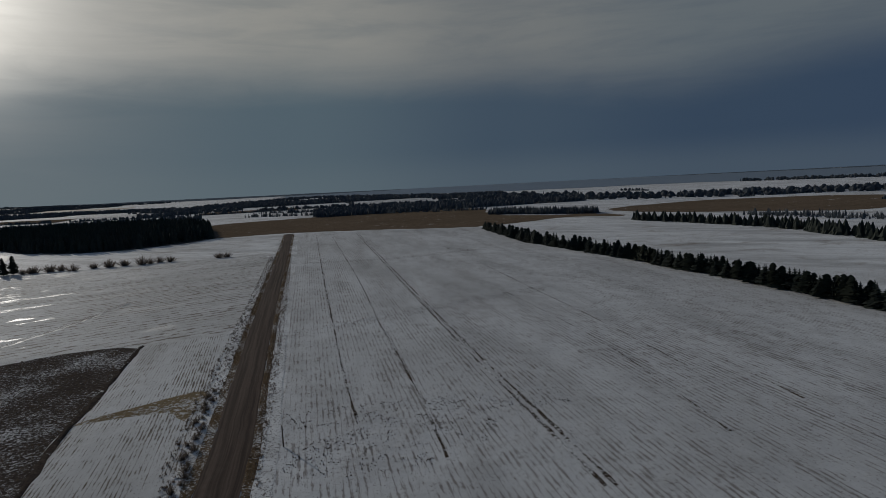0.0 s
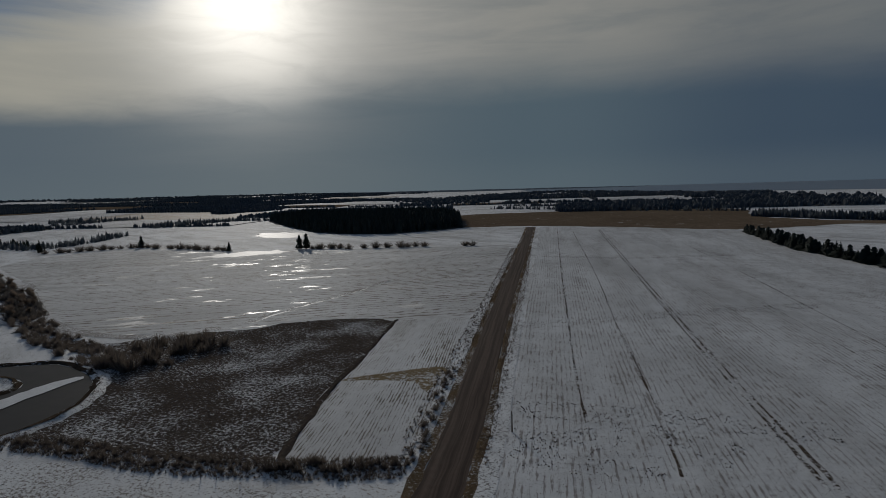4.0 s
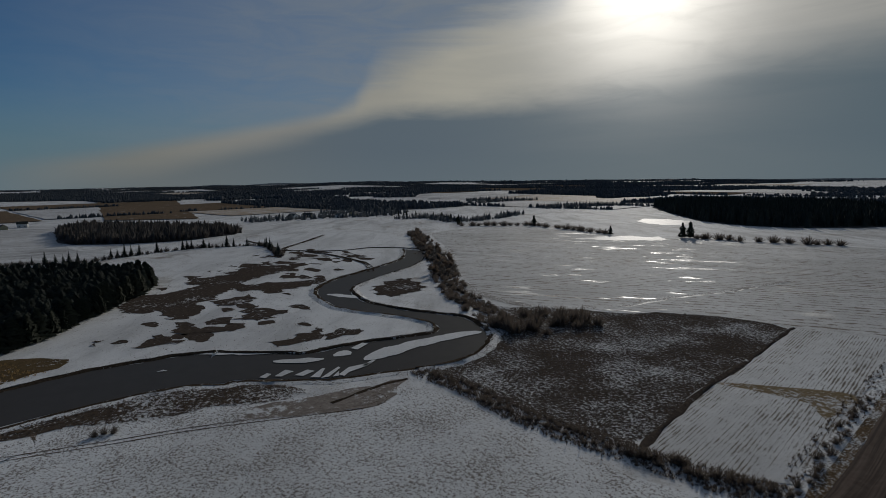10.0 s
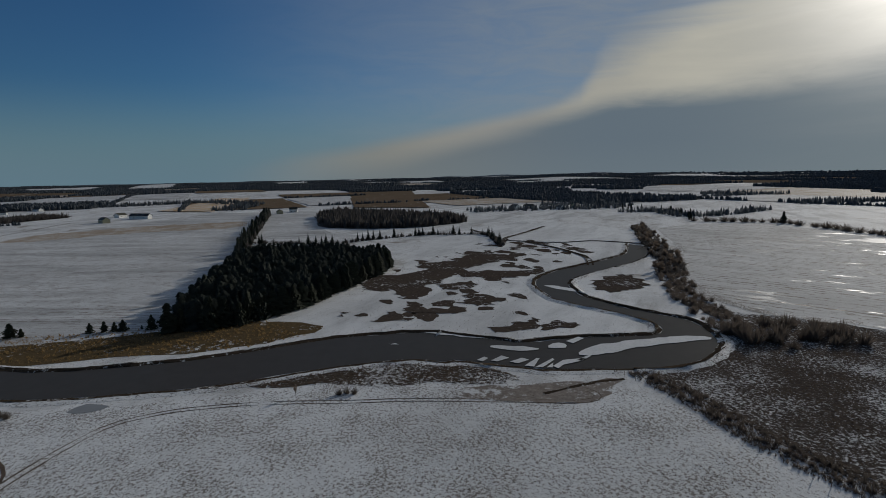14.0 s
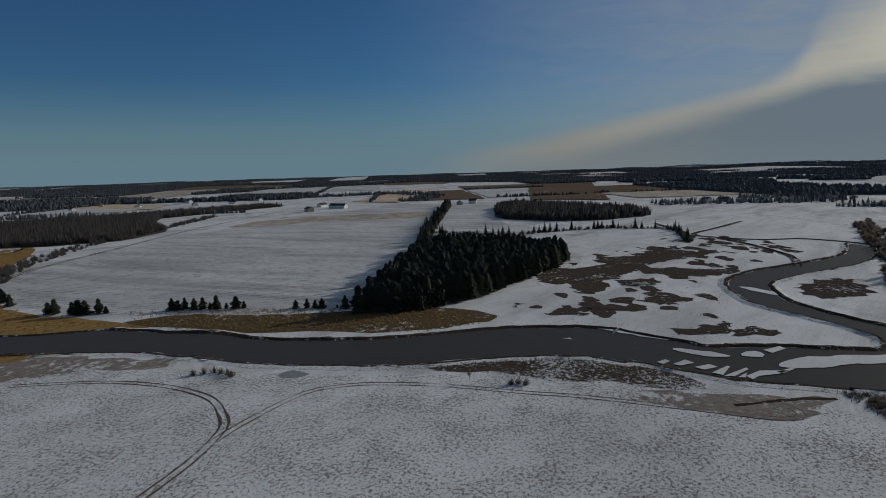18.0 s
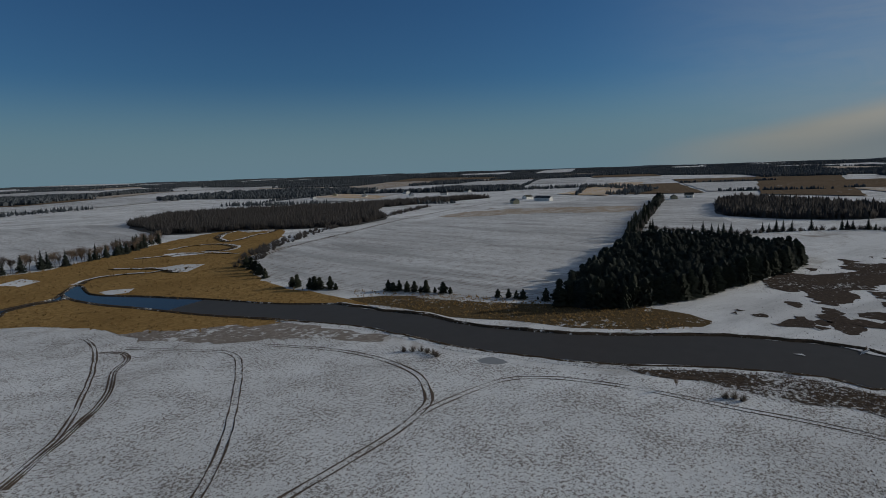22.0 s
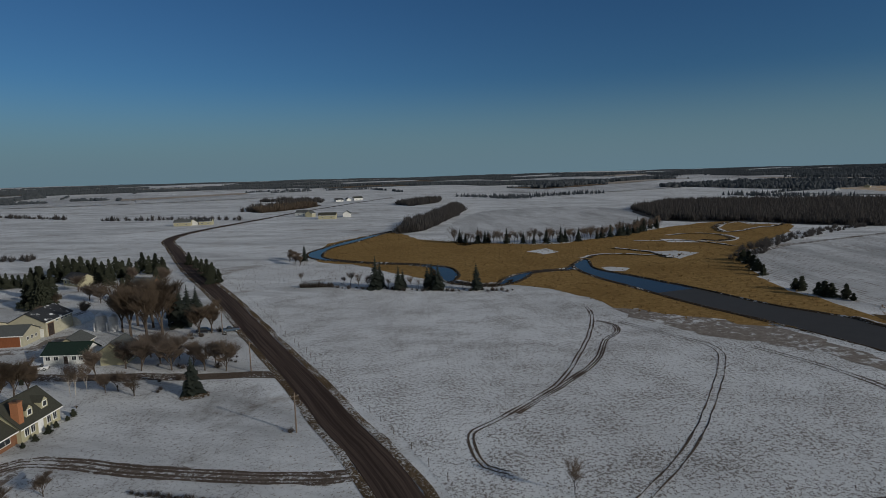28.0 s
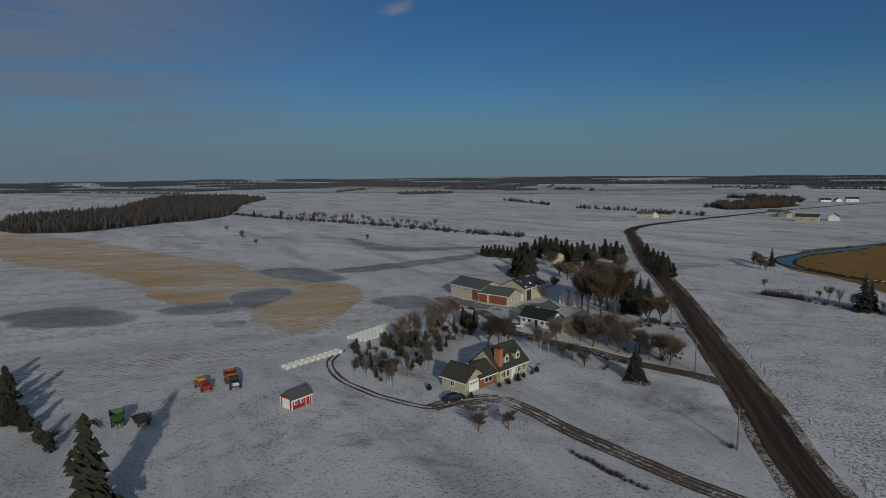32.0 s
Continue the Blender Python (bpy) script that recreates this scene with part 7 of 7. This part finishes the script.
bale_rng = random.Random(3)


def bale_line(ax, ay, bx, by, rows, gap, label):
    """Rows of wrapped bales end to end."""
    l = math.hypot(bx - ax, by - ay)
    ux, uy = (bx - ax) / l, (by - ay) / l
    for r in range(rows):
        for k in range(int(l / 1.72)):
            x, y = ax + ux * k * 1.72 - uy * r * gap, ay + uy * k * 1.72 + ux * r * gap
            ob = new("wrapped_bale", ME_BALE)
            ob.matrix_basis = pose(x + bale_rng.uniform(-0.06, 0.06), y + bale_rng.uniform(-0.06, 0.06), 0.0, 0, 0, math.degrees(math.atan2(uy, ux)) + bale_rng.uniform(-3, 3))
            tagged(ob, label, "bale", "wrapped bales")


bale_line(92.2, -124.5, 88.6, -157.0, 5, 1.5, "white plastic wrapped hay bale in a long stack")
bale_line(95.0, -98.0, 91.2, -116.0, 2, 1.5, "white plastic wrapped hay bale in a row")


def utility_pole(x, y, h, arm=True):
    ob = new("utility_pole")
    ob.matrix_basis = pose(x, y, 0, 0, 0, 15)
    tagged(ob, "weathered wooden utility pole beside the road", "pole", "roadside poles")
    part("shaft", tube(0, 0, 0, h, 0.15, 0.10, 10), M_POLE, ob)
    if arm:
        part("crossarm", box(0, 0, h - 0.7, 1.6, 0.1, 0.12), M_POLE, ob)
        for k in (-0.65, 0.65):
            part("insulator", tube(k, 0, h - 0.64, h - 0.44, 0.05, 0.04, 8), M_STEEL, ob)


for x, y in [(1.2, -101.8), (11, -139), (21, -176), (-30.5, 98)]:
    utility_pole(x, y, 7.4 if y < 0 else 4.0, y < 0)


def fence_post(x, y):
    ob = new("fence_post")
    ob.matrix_basis = pose(x, y, 0)
    tagged(ob, "grey wooden fence post along the meadow", "post", "meadow fence posts")
    part("stake", tube(0, 0, 0, 1.25, 0.06, 0.05, 6), M_POLE, ob)
    part("wire_clip", box(0.07, 0, 0.95, 0.04, 0.08, 0.08), M_STEEL, ob)


FENCE = [(-20, -78), (-13, -104), (-7, -130), (3, -168), (18, -232), (40, -308)]
for x, y in along(FENCE, 5.2, tree_rng, 0.15):
    fence_post(x, y)
for x, y in along([(-121, 57), (-104, 61.5), (-85, 62.5), (-72, 64.5), (-60, 69)], 4.0, tree_rng, 0.4):
    fence_post(x, y)

# ---------------------------------------------------------------- trees of the farmstead
BELT = [(86.9, -108.8), (89.3, -114.4), (87.6, -123.5), (83, -134), (81.3, -150.3), (75, -159.3), (68, -148.2), (69.8, -130.7), (68.4, -116), (65.6, -103.6), (69.1, -100.2), (78.1, -101.8)]
for x, y, h in [(81.1, -123.6, 9.9), (80, -125.1, 10.5), (78.8, -127.4, 11.4), (77.9, -128.2, 9.7), (74.9, -129.8, 13.4), (76, -134.9, 13.1), (75.9, -138.5, 11.8), (76.4, -143.2, 12.4), (76.9, -147.2, 11), (71.4, -151.4, 7.7), (74.6, -100.8, 6.2), (69.3, -100.9, 5.6), (66.8, -99.5, 6.2), (67.6, -106.9, 6.8), (65.8, -111, 8), (66.3, -114.1, 6.2), (75.3, -106.2, 5.3), (79.2, -102.5, 4)]:
    bare(x, y, h, ME_TALL, "tall bare trees in the shelter belt", "tall slim leafless tree in the shelter belt", 0.9)
for x, y in scatter(BELT, 105, tree_rng):
    k = tree_rng.random()
    if k < 0.26:
        pine(x, y, tree_rng.uniform(2.0, 4.2), "shelter belt", "young dark evergreen in the shelter belt", 1.1)
    elif k < 0.62:
        bare(x, y, tree_rng.uniform(2.5, 5.0), ME_WILLOW, "shelter belt", "brown leafless young tree in the shelter belt", 1.0)
    else:
        bush(x, y, tree_rng.uniform(1.2, 2.8), "shelter belt", "brown leafless shrub in the shelter belt", 1.3)
for x, y, h in [(46.2, -180.4, 14.9), (41.8, -178.9, 15.4), (38.2, -181.8, 14.8), (42.8, -192.2, 14.5), (48.1, -196.6, 14.1), (50.8, -189.8, 11.7), (38.3, -192.1, 11.3), (27.2, -175.8, 8.5), (24.3, -178.6, 8.3), (57.6, -135, 7.7), (60.1, -134.1, 6.6), (56.4, -138.6, 7)]:
    bare(x, y, 1.3 * h, ME_WILLOW, "old willows round the yard", "large dense russet crown of an old willow", 1.1)
for x, y, h in [(29.5, -146.3, 10.3), (33.1, -152.5, 9.8), (36.5, -148.3, 10.2), (21.7, -143.4, 8.5), (16.7, -141.5, 9.3), (19.8, -148.3, 7), (34.1, -131, 6.6), (38.2, -135.1, 5.1), (24.9, -148.3, 7.9), (29.3, -155.7, 7.7), (40.6, -151.4, 8.9), (40.7, -135.1, 4.9), (41.5, -88.6, 4.6), (37, -91.5, 4.4), (46.3, -148.2, 7.8), (36.7, -159.2, 8.9), (81.7, -216.7, 5.5), (85.4, -240.3, 6.5), (76.2, -246.5, 8.6), (70.5, -239.7, 8.9), (68.2, -216.3, 6.7), (87.1, -269.2, 8.3), (77.1, -326.8, 5.3), (54.7, -270.8, 9.8), (70.5, -285.4, 8.7), (43.7, -127, 0.8)]:
    bare(x, y, h, ME_BARE, "bare yard trees", "leafless spreading yard tree on the snow", 1.25)
for x, y, h in [(47.4, -135.1, 8.4), (46.2, -134.7, 8.7), (44.7, -136.8, 7.3)]:
    bare(x, y, h, ME_BIRCH, "white birches", "slim white birch without leaves", 1.1)
for x, y, h in [(34.8, -191.2, 13.5), (33.6, -198, 12), (32.1, -205.4, 10.3), (39, -205.5, 10.8)]:
    spruce(x, y, h, "spruces by the road", "tall loose dark spruce near the road", 1.3)
for x, y, h in [(134.3, -292.7, 6.3), (130.9, -290.6, 6.6), (127.6, -288.6, 6.8), (126.8, -292.3, 7.2), (123.5, -290.2, 7.4), (120.3, -288.2, 7.7), (119.4, -291.8, 6.2), (116.2, -289.8, 6.4), (113, -287.8, 6.7), (93.9, -240.6, 11.2), (90, -235.3, 11.4), (87.1, -232.8, 12.3), (87.9, -240.3, 11.1), (101, -262, 11), (91, -254.1, 9.6), (115.3, -324.9, 7.4), (108.2, -313.3, 10.7), (108, -322.1, 10.6), (101.3, -310.7, 9.9), (101, -319.4, 9.8), (94.5, -308.1, 9.2), (94, -316.7, 9.1), (87.9, -305.6, 8.4), (87.2, -314, 8.3), (86.5, -322.9, 8.2), (80.5, -311.4, 7.6), (79.6, -320.1, 7.4), (73.9, -308.9, 6.8), (72.9, -317.4, 10.5), (67.5, -306.4, 9.8), (66.3, -314.8, 9.8), (61.2, -303.9, 9.1), (116.5, -303.4, 7.6), (110.5, -297, 9), (104.7, -291, 7.6), (103.7, -298.6, 9.3), (98, -292.5, 7.9), (96.9, -300.1, 9.6), (91.3, -294, 8.1), (90, -301.7, 9.9), (84.6, -295.5, 8.4), (79.4, -289.5, 7.1), (77.8, -297, 8.7), (72.7, -291, 7.4), (63.3, -242, 9.4), (64, -253, 8.7), (56.1, -264.5, 9), (113.9, -303.2, 8.2), (83.7, -286.1, 8.2), (78.2, -278.7, 8.5), (59.8, -299.8, 8.4), (58.8, -284.7, 8.6)]:
    pine(x, y, 0.92 * h, "pines behind the farm", "dark pine in a grove behind the farm", tree_rng.uniform(1.2, 1.7))
for x, y, h in [(53.1, -329.7, 7.8), (47.7, -315.7, 6.9), (43.1, -300.8, 7.4), (38.9, -287.2, 9.1), (35.3, -276.5, 8.8), (31.7, -266.5, 6.9), (35, -265.1, 7.4)]:
    pine(x, y, 0.9 * h, "roadside pines", "dark pine beside the road", 1.5)
for x, y, h in [(82.1, -163.6, 2.9), (73.7, -154.7, 4.5), (73, -150.3, 4), (76.7, -154.7, 3.8), (60.8, -146.7, 2.2)]:
    pine(x, y, h, "yard pines", "dark evergreen at the edge of the yard", 1.3)
spruce(22.1, -128.0, 8.6, "", "broad spruce tree on the lawn", 1.45)
poly_sheet("lawn_patch", [(24.9, -129.1), (21.8, -130.3), (19.5, -127.2), (20.2, -124.3), (23.7, -124.2)], 0.06, M_VERGE, "bare brown grass under the lawn spruce", "lawn", 1.3, 0.8)
for x, y in scatter([(38.8, -144.3), (38.8, -180.3), (20.5, -180.1), (13, -144.3), (21.2, -135.3), (33.6, -129)], 34, tree_rng):
    bush(x, y, tree_rng.uniform(0.6, 2.0), "yard undergrowth", "brown undergrowth among the yard trees", 1.5)
for x, y in along([(24.5, -88.5), (20, -85.8), (12, -82.2)], 0.9, tree_rng, 0.4):
    bush(x, y, tree_rng.uniform(0.7, 1.2), "clipped shrub row", "low dark shrub in a row by the driveway", 1.7)
for x, y in [(49.5, -102.2), (46.8, -110.4), (45.8, -113.0), (44.8, -116), (44.3, -118.2), (43.4, -121), (43.0, -123), (59.2, -102)]:
    pine(x, y, tree_rng.uniform(1.0, 1.6), "foundation shrubs", "rounded dark evergreen shrub by the house", 2.2)
bush(2.2, -102.2, 1.4, "", "bush at the foot of a utility pole")
for x, y, h, w in [(74.1, -40.1, 15, 1), (124.5, -53.4, 8, 1.3), (113, -51.1, 5, 1.4), (105.9, -49.8, 4, 1.5), (101.1, -48.9, 3.5, 1.5), (140.5, -56.4, 8, 1.3), (118.3, -51.8, 5.5, 1.4), (119, -51, 5, 1.6), (126, -54, 5, 1.6), (133, -58, 5, 1.6), (141, -61, 5, 1.6)]:
    pine(x, y, h, "row of pines by the field", "broad dark pine at the field edge", w)
for x, y, h in [(439, -452, 9), (395, -452, 8), (486, -460, 8), (330, -300, 7), (290, -275, 5), (380, -330, 6), (240, -330, 5)]:
    (pine if h > 7 else bare)(x, y, h, *(("lone field trees", "lone dark pine in the open field") if h > 7 else (ME_BARE, "lone field trees", "lone leafless tree in the open field")))
for x, y in along([(439, -454), (395, -456), (309, -434), (257, -426), (230, -415)], 6.0, tree_rng, 2.0):
    bare(x, y, tree_rng.uniform(6, 11), ME_TALL, "slim trees along the far field", "tall slim leafless tree along the far field", 1.2)
belt([(480, -462), (395, -458), (309, -437), (230, -415), (150, -394)], 2.5, 2.0, 2.2, BUSHES[:2], M_TWIG_GREY, "low brush along the far field edge", 84, 1.3, "brush_belt")
